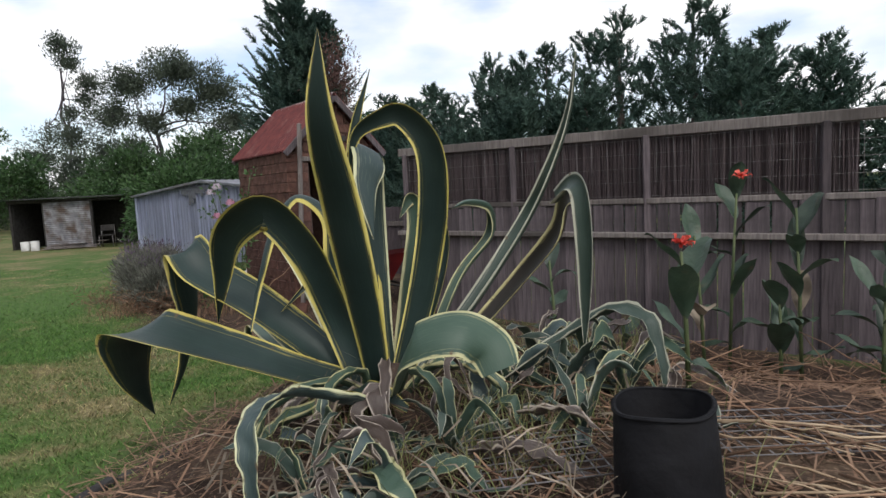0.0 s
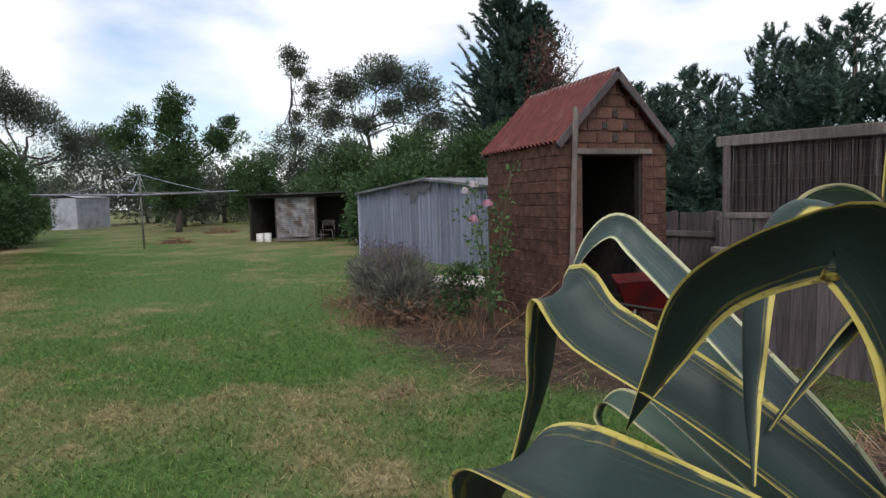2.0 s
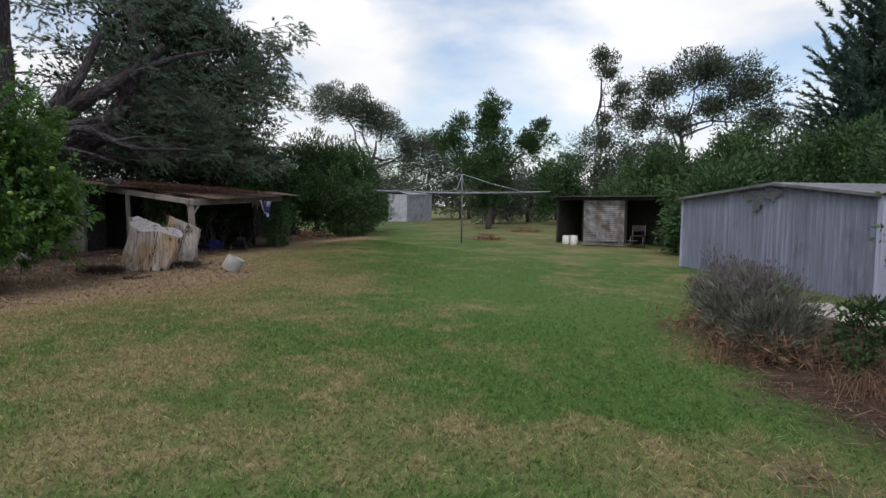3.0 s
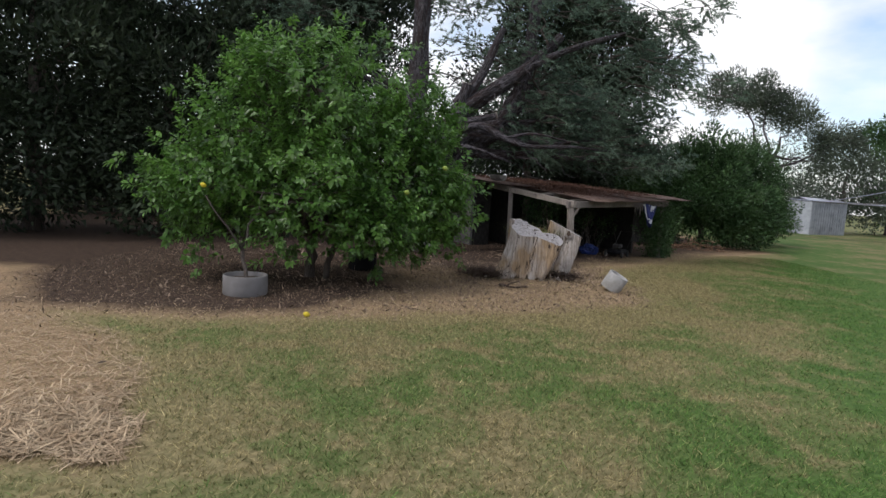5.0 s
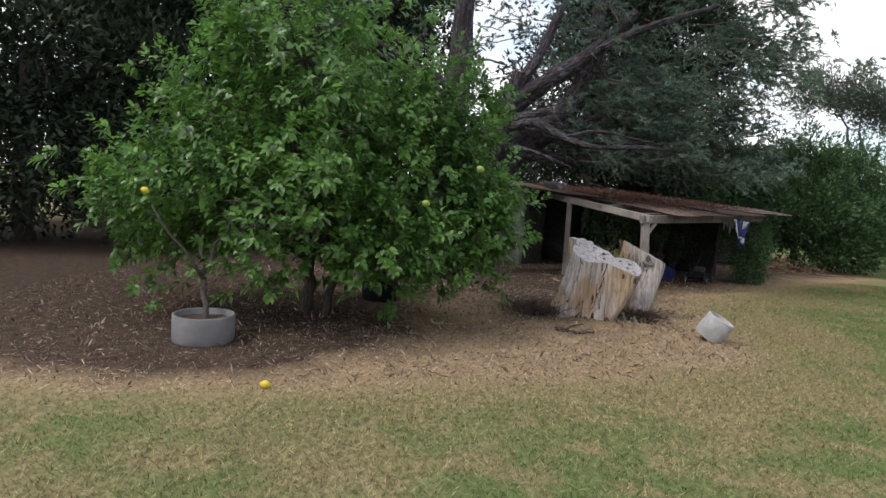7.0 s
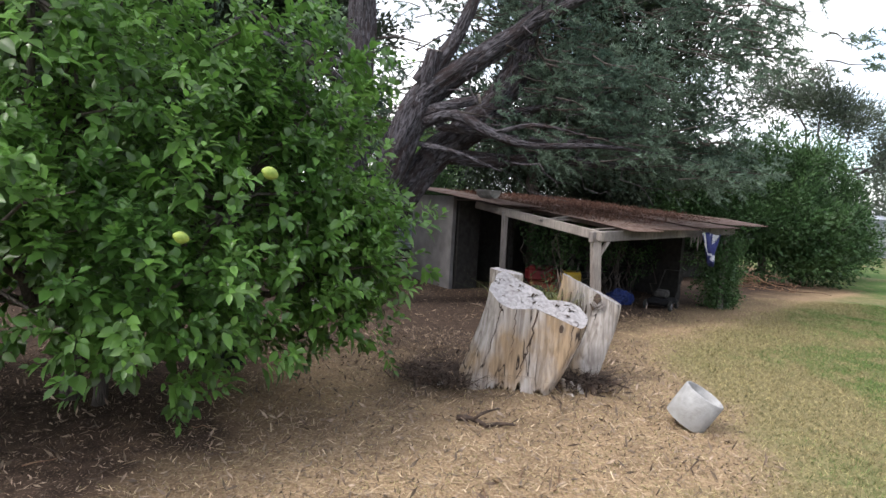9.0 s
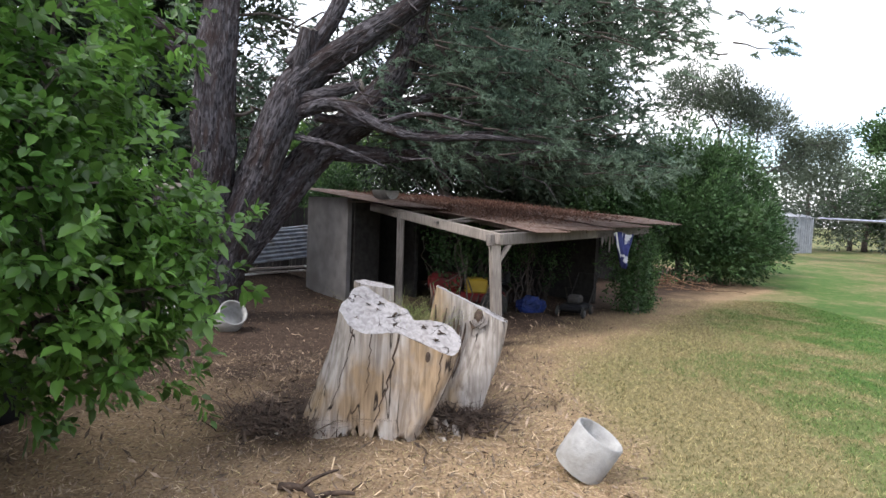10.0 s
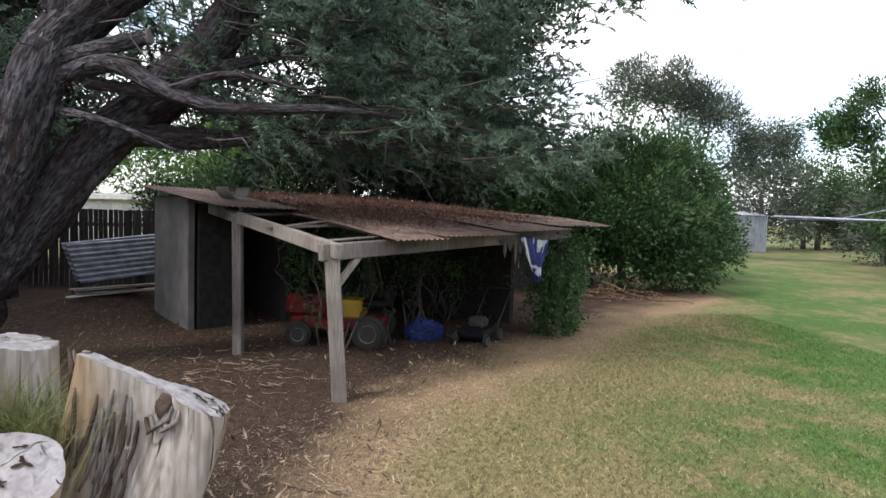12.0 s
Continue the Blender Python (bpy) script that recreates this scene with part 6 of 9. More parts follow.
def build_far_trees():
    lacy = lambda blobs: [(x, y, z, rx * 1.25, ry * 1.25, rz * 1.25, n * 3) for x, y, z, rx, ry, rz, n in blobs]
    leaf_tree("gum_tree", "tall slender gum tree with sparse crown", (-43.5, 46.6), 14.0, 0.13, lacy([(0.8, -0.6, 15.8, 1.2, 1.2, 1.0, 16), (1.1, -0.2, 14.4, 0.9, 0.9, 0.7, 10), (1.9, 1.0, 12.6, 1.3, 1.3, 1.1, 16), (1.4, 0.8, 11.2, 0.7, 0.7, 0.6, 7), (0.4, 0.2, 10.0, 0.6, 0.6, 0.5, 6), (0.5, 0.0, 8.0, 2.4, 2.4, 1.5, 34), (2.4, 1.6, 6.6, 1.8, 1.8, 1.4, 24), (-1.6, -1.2, 6.2, 1.8, 1.8, 1.4, 24)]), 0.24, 36, M["gum_leaf"], M["bark"], 72, spread=0.58, shell=0.05, group="gum trees", n_limbs=4)
    leaf_tree("gum_tree", "broad gum tree with grey-green crown", (-34.0, 46.5), 9.0, 0.21, lacy([(1.9, 0.6, 12.8, 2.6, 2.6, 1.3, 54), (-1.2, -1.4, 11.6, 1.8, 1.8, 1.2, 30), (4.3, 2.6, 11.0, 2.0, 2.0, 1.3, 34), (-2.6, -2.2, 9.2, 1.7, 1.7, 1.0, 22), (0.2, -1.0, 8.4, 1.5, 1.5, 0.9, 16), (5.4, 3.2, 8.6, 1.8, 1.8, 1.2, 26), (2.4, 0.8, 9.8, 1.5, 1.5, 0.9, 18), (4.0, 2.0, 6.6, 1.8, 1.8, 1.2, 24), (-1.0, -1.6, 6.2, 1.8, 1.8, 1.1, 20)]), 0.26, 46, M["gum_leaf"], M["bark"], 73, spread=0.68, shell=0.1, group="gum trees", n_limbs=8)
    conifer("conifer", "tall dark green conifer behind the sheds", (-11.2, 27.1), 10.7, 3.3, 74, M["conifer_leaf"], branches=560, per=90, leaf=0.26, cone=0.6, leaders=3, aspect=0.26)
    leaf_tree("bare_tree", "twiggy reddish half-bare tree against the conifer", (-9.0, 26.2), 4.0, 0.12, [(0, 0, 6.4, 1.1, 1.1, 2.5, 90), (0.3, 0.2, 4.4, 1.0, 1.0, 1.5, 50)], 0.13, 60, M["reddish"], M["dark_bark"], 75, spread=0.5, shell=0.2, n_limbs=20)
    k = 0
    for (x, y, r, h) in [(-18.4, 23.8, 2.3, 4.3), (-14.6, 24.0, 2.6, 4.7), (-10.8, 23.2, 2.5, 4.5), (-7.2, 20.8, 2.4, 4.2), (-4.0, 17.6, 2.2, 3.9), (-12.8, 20.2, 1.8, 3.2), (-24.5, 31, 3.0, 4.4), (-30, 36, 3.4, 4.6), (-12.3, 18.9, 1.2, 2.6)]:
        leaf_tree("shrub", "dense leafy green shrub behind the sheds", (x, y), 1.2, 0.1, [(0, 0, h * 0.38, r, r, h * 0.38, 100), (0.4, 0.5, h * 0.70, r * 0.8, r * 0.8, h * 0.28, 70)], 0.17, 74, M["bush_leaf"], M["dark_bark"], 80 + k, "shrub", spread=0.45, group="shrub belt", shell=0.35)
        k += 1
    for (x, y, r, h) in [(-37.5, 36, 2.4, 6.0), (-35.5, 39.5, 2.2, 6.4), (-52, 32, 3.4, 9.0), (-56, 39.5, 3.2, 8.4), (-50, 47, 3.6, 6.5), (-44, 38, 3.2, 5.2), (-62, 17, 4.5, 7.0), (-58, 30.5, 4.5, 4.6), (-57, 39, 4.5, 4.8), (-53, 50, 4.5, 4.8), (-61, 23, 4.2, 5.0), (-46, 56, 4.5, 5.0), (-58, 44, 2.8, 6.0), (-40, 31, 2.4, 4.6), (-29, 44, 3.0, 5.2), (-23, 44, 3.2, 6.2), (-18, 36, 3.2, 6.5), (-40, 9, 3.4, 7.0), (-60, 48, 4.5, 7.0), (-40, 58, 4.5, 7.0), (-28, 58, 4.5, 8.0), (-66, 32, 4.5, 8.0)]:
        leaf_tree("skyline_tree", "distant grey-green tree on the skyline", (x, y), h * 0.5, 0.18, [(0, 0, h * 0.66, r * 0.85, r * 0.85, h * 0.30, 46), (0.5, -r * 0.55, h * 0.42, r * 0.65, r * 0.65, h * 0.34, 32), (-0.4, r * 0.6, h * 0.38, r * 0.65, r * 0.65, h * 0.34, 32)], 0.29, 58, M["gum_leaf"] if k % 3 else M["bush_leaf"], M["dark_bark"], 100 + k, spread=0.8, group="skyline trees", shell=0.4)
        k += 1
    # row of cypress behind the garden fence
    for (x, y, h, r) in [(-2.9, 15.0, 3.7, 1.3), (-1.7, 14.6, 3.8, 1.3), (-0.3, 14.6, 4.3, 1.4), (0.9, 14.7, 4.4, 1.5), (2.4, 14.5, 4.9, 1.5), (3.7, 13.5, 4.7, 1.5), (4.9, 13.4, 4.0, 1.5), (5.6, 12.6, 3.6, 1.3), (6.6, 11.6, 3.0, 1.3), (7.8, 10.8, 3.4, 1.4), (9.2, 9.8, 3.6, 1.5), (1.7, 13.6, 3.6, 1.3), (0.2, 13.4, 3.3, 1.2), (4.2, 12.2, 3.5, 1.3), (-1.0, 13.2, 3.0, 1.2)]:
        conifer("hedge_cypress", "young dark cypress in a row behind the fence", (x, y), h, r, 130 + k, M["conifer_leaf"], branches=210, per=42, leaf=0.15, group="cypress row", cone=0.66, leaders=4, aspect=0.23)
        k += 1


M["reddish"] = mat("reddish_twig_leaf", (0.09, 0.05, 0.045), (0.17, 0.10, 0.085), 2, island=0.4, trans=0.15)
build_far_trees()


# ---- stump ----
def sawn_chunk(st, name, outline, top, base_shift, flare, material_label, seed, holes=()):
    """An upright piece of trunk: outline (angle) -> radius and centre at its top, a slanted sawn face, sides that flare to the ground."""
    rng = np.random.default_rng(seed)
    n, rows = 96, 26
    pts = [Vector(p) for p in spline(list(outline) + [outline[0]], n + 1)[:n]]
    c = sum(pts, Vector()) / n
    V, F = [], []
    g0 = 0.07 if seed == 3 else -0.06
    for j in range(rows + 1):
        u = j / rows
        for k, p in enumerate(pts):
            zt = top(p.x, p.y)
            z = g0 + (zt - g0) * u
            a = math.atan2(p.y - c.y, p.x - c.x)
            f = 1 + flare * (1 - u) ** 2.0 * (1 + 0.28 * math.sin(6 * a + seed) + 0.14 * math.sin(13 * a))
            groove = 0.020 * noise.noise(Vector((4.2 * a, 0.8 * u, seed))) + 0.009 * noise.noise(Vector((13 * a, 1.5 * u, seed + 4)))
            q = c + (p - c) * f + (p - c).normalized() * (groove + 0.008 * noise.noise(Vector((p.x * 9, p.y * 9, z * 3 + seed)))) + Vector((base_shift[0], base_shift[1], 0)) * (1 - u) ** 1.3
            V.append((q.x, q.y, z + ((0.16 if seed == 3 else 0.1) * noise.noise(Vector((9 * a, 3.1, seed))) + 0.05 * noise.noise(Vector((27 * a, 1.1, seed))) if j == 0 else 0.05 * noise.noise(Vector((11 * a, 5.1, seed))) if j == 1 else 0)))
    for j in range(rows):
        for k in range(n):
            k2 = (k + 1) % n
            F.append((j * n + k, j * n + k2, (j + 1) * n + k2, (j + 1) * n + k))
    ob = child(name, mesh_np(name, V, F, M["stump_side"], True), st, material_label)
    bm = bmesh.new()
    rim = [Vector(V[rows * n + k]) for k in range(n)]
    cc = sum(rim, Vector()) / n
    rings = []
    for s in (1.0, 0.95, 0.86, 0.72, 0.55, 0.36, 0.16):
        ring = []
        for p in rim:
            q = cc + (p - cc) * s
            q.z = top(q.x, q.y) + 0.004 + (0.010 * noise.noise(q * 11) + 0.006 * noise.noise(q * 31) if s < 1 else -0.004)
            ring.append(bm.verts.new(q))
        rings.append(ring)
    for r0, r1 in zip(rings, rings[1:]):
        for k in range(n):
            bm.faces.new((r0[k], r0[(k + 1) % n], r1[(k + 1) % n], r1[k]))
    bm.faces.new(rings[-1])
    part("sawn_face", bm, M["stump_top"], ob, "pale sawn face")
    for i, (x, y) in enumerate(holes):
        h = bmesh.new()
        r0 = rng.uniform(0, 6.28)
        m = 22
        big = rng.uniform(0.010, 0.026)
        hv = []
        for k in range(m):
            a = 2 * math.pi * k / m
            q = big * (0.30 + 1.2 * abs(math.sin((1, 1.5, 2.5)[i % 3] * a + r0)) ** 5 + 0.5 * rng.uniform(-0.4, 0.9))
            px, py = x + q * math.cos(a) * 0.8, y + q * math.sin(a) * 1.25
            hv.append(h.verts.new((px, py, top(px, py) + 0.017)))
        h.faces.new(hv)
        bmesh.ops.solidify(h, geom=h.faces[:], thickness=0.02)
        part("rot_hole", h, M["rot"], ob, "dark rotten hole")
    return ob, [[Vector(V[j * n + k]) for j in range(rows + 1)] for k in range(n)], c


def build_stump():
    rng = np.random.default_rng(15)
    st = thing("tree_stump", "large bleached sawn tree stump, hollow and split, with grass inside", "tree stump")
    top = lambda x, y: 0.889 - 0.595 * (x + 14.6) - 0.14 * (y - 3.8)
    front = [(-14.73, 3.27, 0), (-14.88, 3.32, 0), (-15.0, 3.36, 0), (-15.05, 3.45, 0), (-14.98, 3.55, 0), (-14.92, 3.68, 0), (-14.86, 3.81, 0), (-14.75, 3.89, 0), (-14.79, 4.02, 0), (-14.77, 4.15, 0), (-14.68, 4.25, 0), (-14.56, 4.25, 0), (-14.48, 4.19, 0), (-14.49, 4.10, 0), (-14.53, 3.99, 0), (-14.57, 3.86, 0), (-14.60, 3.74, 0), (-14.57, 3.62, 0), (-14.54, 3.50, 0), (-14.56, 3.42, 0), (-14.62, 3.35, 0)]
    ob, lines, c = sawn_chunk(st, "front_trunk", front, top, (0.02, -0.31), -0.04, "bleached weathered wood with tan patches and long splits", 3,
               holes=[(-14.83, 3.50), (-14.86, 3.60), (-14.79, 3.58), (-14.76, 3.72), (-14.67, 3.42), (-14.69, 3.96), (-14.72, 4.06), (-14.66, 4.10), (-14.58, 4.06)])
    # long splits that run down the sawn sides
    front_k = sorted((k for k in range(len(lines)) if lines[k][-1].x > -14.68), key=lambda k: lines[k][-1].y)
    for i, (f, r, lo) in enumerate(((0.46, 0.009, 3), (0.30, 0.004, 10), (0.14, 0.004, 6), (0.74, 0.004, 12), (0.90, 0.005, 4))):
        k = front_k[int(f * (len(front_k) - 1))]
        pts = [lines[(k - int((26 - j) * 0.16 * (1 + i % 2))) % len(lines)][j] * 1.0 + Vector((0.004, 0.0015 * math.sin(j * 0.9 + i), 0)) for j in range(26, lo, -1)]
        tubes("split", [(pts, list(np.linspace(r, r * 0.4, len(pts))))], M["rot"], ob, "dark split in the wood", sides=5)
    k = front_k[int(0.66 * (len(front_k) - 1))]
    kn = bmesh.new()
    bmesh.ops.create_uvsphere(kn, u_segments=12, v_segments=8, radius=1.0)
    bmesh.ops.transform(kn, matrix=Matrix.Translation(lines[k][24] + Vector((-0.01, 0, -0.03))) @ Matrix.Diagonal((0.02, 0.028, 0.055, 1)), verts=kn.verts)
    part("knot_hole", kn, M["rot"], ob, "dark knot hole below the rim", True)
    top2 = lambda x, y: 1.337 - 0.482 * (y - 3.8) - 0.12 * (x + 15.15)
    back = [(-15.14, 4.06, 0), (-15.15, 4.22, 0), (-15.17, 4.34, 0), (-15.17, 4.45, 0), (-15.13, 4.54, 0), (-15.13, 4.65, 0), (-15.19, 4.72, 0), (-15.28, 4.71, 0), (-15.32, 4.62, 0), (-15.29, 4.52, 0), (-15.25, 4.40, 0), (-15.23, 4.25, 0), (-15.21, 4.08, 0)]
    ob2, l2, c2 = sawn_chunk(st, "back_trunk", back, top2, (0.20, -0.34), 0.10, "grey twisted wall of the hollow stump", 7, holes=[(-15.22, 4.60), (-15.25, 4.64)])
    # twisted ribs of grey wood on the hollow side
    near = [k for k in range(len(l2)) if l2[k][-1].x > -15.19]
    for i in range(60):
        k = near[int(rng.integers(0, len(near)))]
        hi = int(rng.integers(19, 26)); lo = hi - int(rng.integers(5, 10))
        pts = [l2[k][j] + Vector((0.004 + 0.005 * math.sin(j + i), 0.014 * math.sin(0.45 * j + i) + 0.004 * (hi - j), 0)) for j in range(lo, hi)]
        if 4.06 < pts[-1].y < 4.34:
            tubes("wood_rib", [(pts, [0.003 + 0.008 * math.sin(math.pi * (j + 0.5) / len(pts)) for j in range(len(pts))])], M["rot"] if i % 2 else M["old_wood"], ob2, "torn dark fibre of the hollow", sides=7, rough=0.25, seed=i)
    # torn slivers of grey wood standing along the broken rim
    for i in range(6):
        y = rng.uniform(4.00, 4.12)
        x = -15.17 + rng.uniform(-0.05, 0.02)
        z1 = top2(x, y) + rng.uniform(-0.12, 0.05)
        pts = [Vector((x - 0.02, y, z1 - 0.22)), Vector((x, y + 0.005, z1 - 0.10)), Vector((x - 0.01, y - 0.02, z1))]
        tubes("shard", [(pts, [0.020, 0.014, 0.003])], M["rot"] if i % 2 else M["old_wood"], ob2, "torn weathered shard of wood", sides=6, rough=0.3, seed=i)
    # knot: a dark torn hollow with curled wood round its foot
    kn = bmesh.new()
    bmesh.ops.create_icosphere(kn, subdivisions=3, radius=1.0)
    for v in kn.verts:
        v.co *= 1 + 0.35 * noise.noise(v.co * 2.5)
    bmesh.ops.transform(kn, matrix=Matrix.Translation((-15.155, 4.45, 0.945)) @ Matrix.Diagonal((0.03, 0.042, 0.07, 1)), verts=kn.verts)
    part("knot_hole", kn, M["rot"], ob2, "dark torn knot hole", True)
    for i in range(5):
        y, z = 4.40 + 0.020 * i, 0.86 + 0.012 * (i % 3)
        tubes("knot", [([(-15.14, y - 0.03, z + 0.05), (-15.10, y, z), (-15.11, y + 0.04, z + 0.03), (-15.14, y + 0.05, z + 0.06 + 0.01 * i)], [0.008, 0.015, 0.011, 0.004])], M["old_wood"] if i else M["rot"], ob2, "curled wood of the knot", sides=7, rough=0.3, seed=i)
    top3 = lambda x, y: 1.14 - 0.14 * (y - 3.48)
    rear = [(-15.54, 3.48, 0), (-15.57, 3.36, 0), (-15.68, 3.30, 0), (-15.82, 3.34, 0), (-15.88, 3.48, 0), (-15.82, 3.63, 0), (-15.68, 3.67, 0), (-15.57, 3.61, 0)]
    sawn_chunk(st, "rear_trunk", rear, top3, (0.1, 0.0), 0.45, "weathered rear stub of the stump", 9, holes=[(-15.7, 3.42)])
    # decayed core between the pieces, and roots
    V, F = [], []
    for k in range(110):
        c = Vector((rng.uniform(-15.5, -15.2), rng.uniform(3.5, 4.0), rng.uniform(0.1, 0.55)))
        pts = [c, c + Vector((rng.uniform(-0.1, 0.2), rng.uniform(-0.1, 0.2), rng.uniform(-0.2, 0.15)))]
        vs, fs = tube_arrays(pts, [0.05, 0.01], 5, 0.3, k)
        o = len(V); V += vs; F += [tuple(i + o for i in f) for f in fs]
    for k in range(210):
        y = rng.choice([rng.uniform(2.55, 3.05), rng.uniform(3.95, 4.6)])
        c = Vector((-14.9 + rng.uniform(-0.3, 0.3), y, 0.05 + rng.uniform(0, 0.13)))
        pts = [c, c + Vector((rng.uniform(-0.10, 0.16), rng.uniform(-0.18, 0.18), rng.uniform(-0.08, 0.06)))]
        vs, fs = tube_arrays(pts, [rng.uniform(0.003, 0.013), rng.uniform(0.002, 0.010)], 5, 0.4, 100 + k)
        o = len(V); V += vs; F += [tuple(i + o for i in f) for f in fs]
    tagged(child("rotten_core", mesh_np("rotten_core", V, F, M["rot"]), st), "crumbling dark brown rotten wood", kind="stuff")
    for k in range(7):
        y0 = (2.95, 2.75, 4.15, 4.3, 4.05, 2.85, 3.9)[k]
        a = Vector((-14.75, y0, 0.14)); e = a + Vector((rng.uniform(0.1, 0.3), (-0.3 if y0 < 3.5 else 0.22) * rng.uniform(0.4, 1.2), -0.12))
        tubes("root", [limb(rng, a, e, 0.04, 0.02, 6, 0.2)], M["rot"] if k % 2 else M["stump_side"], st, "weathered torn root", sides=8, rough=0.2, seed=k)
    return st


build_stump()


def strand_clump(name, label, category, centres, n, h, material, seed, spread=0.12, width=0.004, lean=0.35, kind=""):
    """A tuft of bent blades."""
    rng = np.random.default_rng(seed)
    V, F = [], []
    for c in centres:
        for k in range(n):
            p = np.array(c) + np.append(rng.normal(size=2) * spread, 0)
            d = np.append(rng.normal(size=2) * lean, 1.0); hh = h * rng.uniform(0.5, 1.2)
            s = np.append(rng.normal(size=2), 0); s *= width / (np.linalg.norm(s) + 1e-6)
            mid = p + d * hh * 0.55; tip = p + d * hh + np.append(d[:2] * hh * 0.5, -hh * 0.15)
            o = len(V)
            V += [p - s, p + s, mid + s * 0.7, mid - s * 0.7, tip, tip]
            F += [(o, o + 1, o + 2, o + 3), (o + 3, o + 2, o + 4, o + 5)]
    return tagged(new(name, mesh_np(name, V, F, material)), label, category, kind=kind)


strand_clump("root_fibre", "shredded brown bark and root fibres round the stump", "bark", [(-14.72, 2.72, 0.10), (-14.6, 2.90, 0.10), (-14.55, 3.05, 0.10), (-14.85, 2.62, 0.10), (-14.75, 2.50, 0.08), (-14.95, 4.25, 0.12), (-14.85, 4.15, 0.10), (-15.0, 4.45, 0.10), (-14.8, 4.35, 0.08)], 95, 0.17, M["rot"], 13, spread=0.11, width=0.007, lean=1.3, kind="stuff")
M["tuft"] = mat("grass_tuft", (0.12, 0.16, 0.05), (0.26, 0.25, 0.12), 4, island=0.35, trans=0.2)
strand_clump("grass_tuft", "long green and dry grass growing inside the stump", "grass", [(-15.2, 3.86, 0.62), (-15.15, 3.98, 0.6), (-15.28, 3.72, 0.62), (-15.35, 3.62, 0.6), (-15.1, 3.92, 0.6)], 150, 0.52, M["tuft"], 3, spread=0.085, width=0.0035)


# ---- concrete cylinders, pots ----
def cylinder_ring(name, label, category, at, r, h, wall, material, tilt=(0, 0, 0), group="", sink=0.0):
    bm = bmesh.new()
    n = 40
    prof = [(r * 0.97, 0), (r, 0.02), (r, h - 0.01), (r - 0.01, h), (r - wall + 0.01, h), (r - wall, h - 0.01), (r - wall, 0.05), (0.001, 0.05)]
    prev = None
    for k in range(n):
        a = 2 * math.pi * k / n
        ring = [bm.verts.new((q * math.cos(a), q * math.sin(a), z)) for q, z in prof]
        if prev:
            for p0, p1, q0, q1 in zip(prev, prev[1:], ring, ring[1:]):
                bm.faces.new((p0, q0, q1, p1))
        else:
            first = ring
        prev = ring
    for p0, p1, q0, q1 in zip(prev, prev[1:], first, first[1:]):
        bm.faces.new((p0, q0, q1, p1))
    bmesh.ops.remove_doubles(bm, verts=bm.verts, dist=0.0005)
    ob = part(name, bm, material, None, label, True)
    ob.matrix_basis = pose(at[0], at[1], land(at[0], at[1]) + at[2] - sink, *tilt)
    return tagged(ob, label, category, group)


cylinder_ring("concrete_pipe", "short pale concrete pipe lying tilted on dry grass", "pipe", (-14.10, 5.10, 0.045), 0.185, 0.31, 0.022, M["concrete"], (-28, 10, 0), "concrete pipes")
cylinder_ring("concrete_pipe", "short pale concrete pipe standing by the cypress", "pipe", (-18.66, 0.50, 0.0), 0.225, 0.36, 0.03, M["concrete"], (0, 0, 0), "concrete pipes")
cylinder_ring("concrete_pipe", "short pale concrete pipe tipped over by the cypress", "pipe", (-18.72, 1.12, 0.10), 0.205, 0.32, 0.026, M["concrete"], (-20, 50, 12), "concrete pipes")
# the darker cement tone puts the lemon tree's shade into the planter's colour
cylinder_ring("planter_ring", "low round grey concrete planter under the lemon tree", "planter", (-11.7, -0.80, 0.0), 0.32, 0.29, 0.03, M["cement"], (0, 0, 0))
fill = bmesh.new()
bmesh.ops.create_cone(fill, cap_ends=True, segments=28, radius1=0.285, radius2=0.28, depth=0.16)
for v in fill.verts:
    v.co.z += 0.14 + 0.02 * noise.noise(v.co * 9)
part("soil_fill", fill, M["rot"], bpy.data.objects["planter_ring"], "dark soil filling the planter")
cylinder_ring("plant_pot", "black plastic plant pot in the garden bed", "plant pot", (1.81, 2.98, 0.0), 0.165, 0.365, 0.006, M["black_plastic"], (2, -3, 0))
pot = bpy.data.objects["plant_pot"]
for v in pot.data.vertices:
    u = v.co.z / 0.365
    a = math.atan2(v.co.y, v.co.x)
    v.co.xy *= 1.0 - 0.15 * u + 0.03 * math.sin(2 * a + 1) * u + 0.012 * noise.noise(Vector((3 * math.cos(a), 3 * math.sin(a), 5 * u)))
    v.co.z += 0.006 * math.sin(3 * a + 0.7) * u
tubes("rolled_rim", [([((0.143 + 0.0045 * math.sin(2 * a + 1)) * math.cos(a), (0.143 + 0.0045 * math.sin(2 * a + 1)) * math.sin(a), 0.360 + 0.006 * math.sin(3 * a + 0.7)) for a in np.linspace(0, 2 * math.pi, 40)], [0.005] * 40)], M["black_plastic"], pot, sides=6)


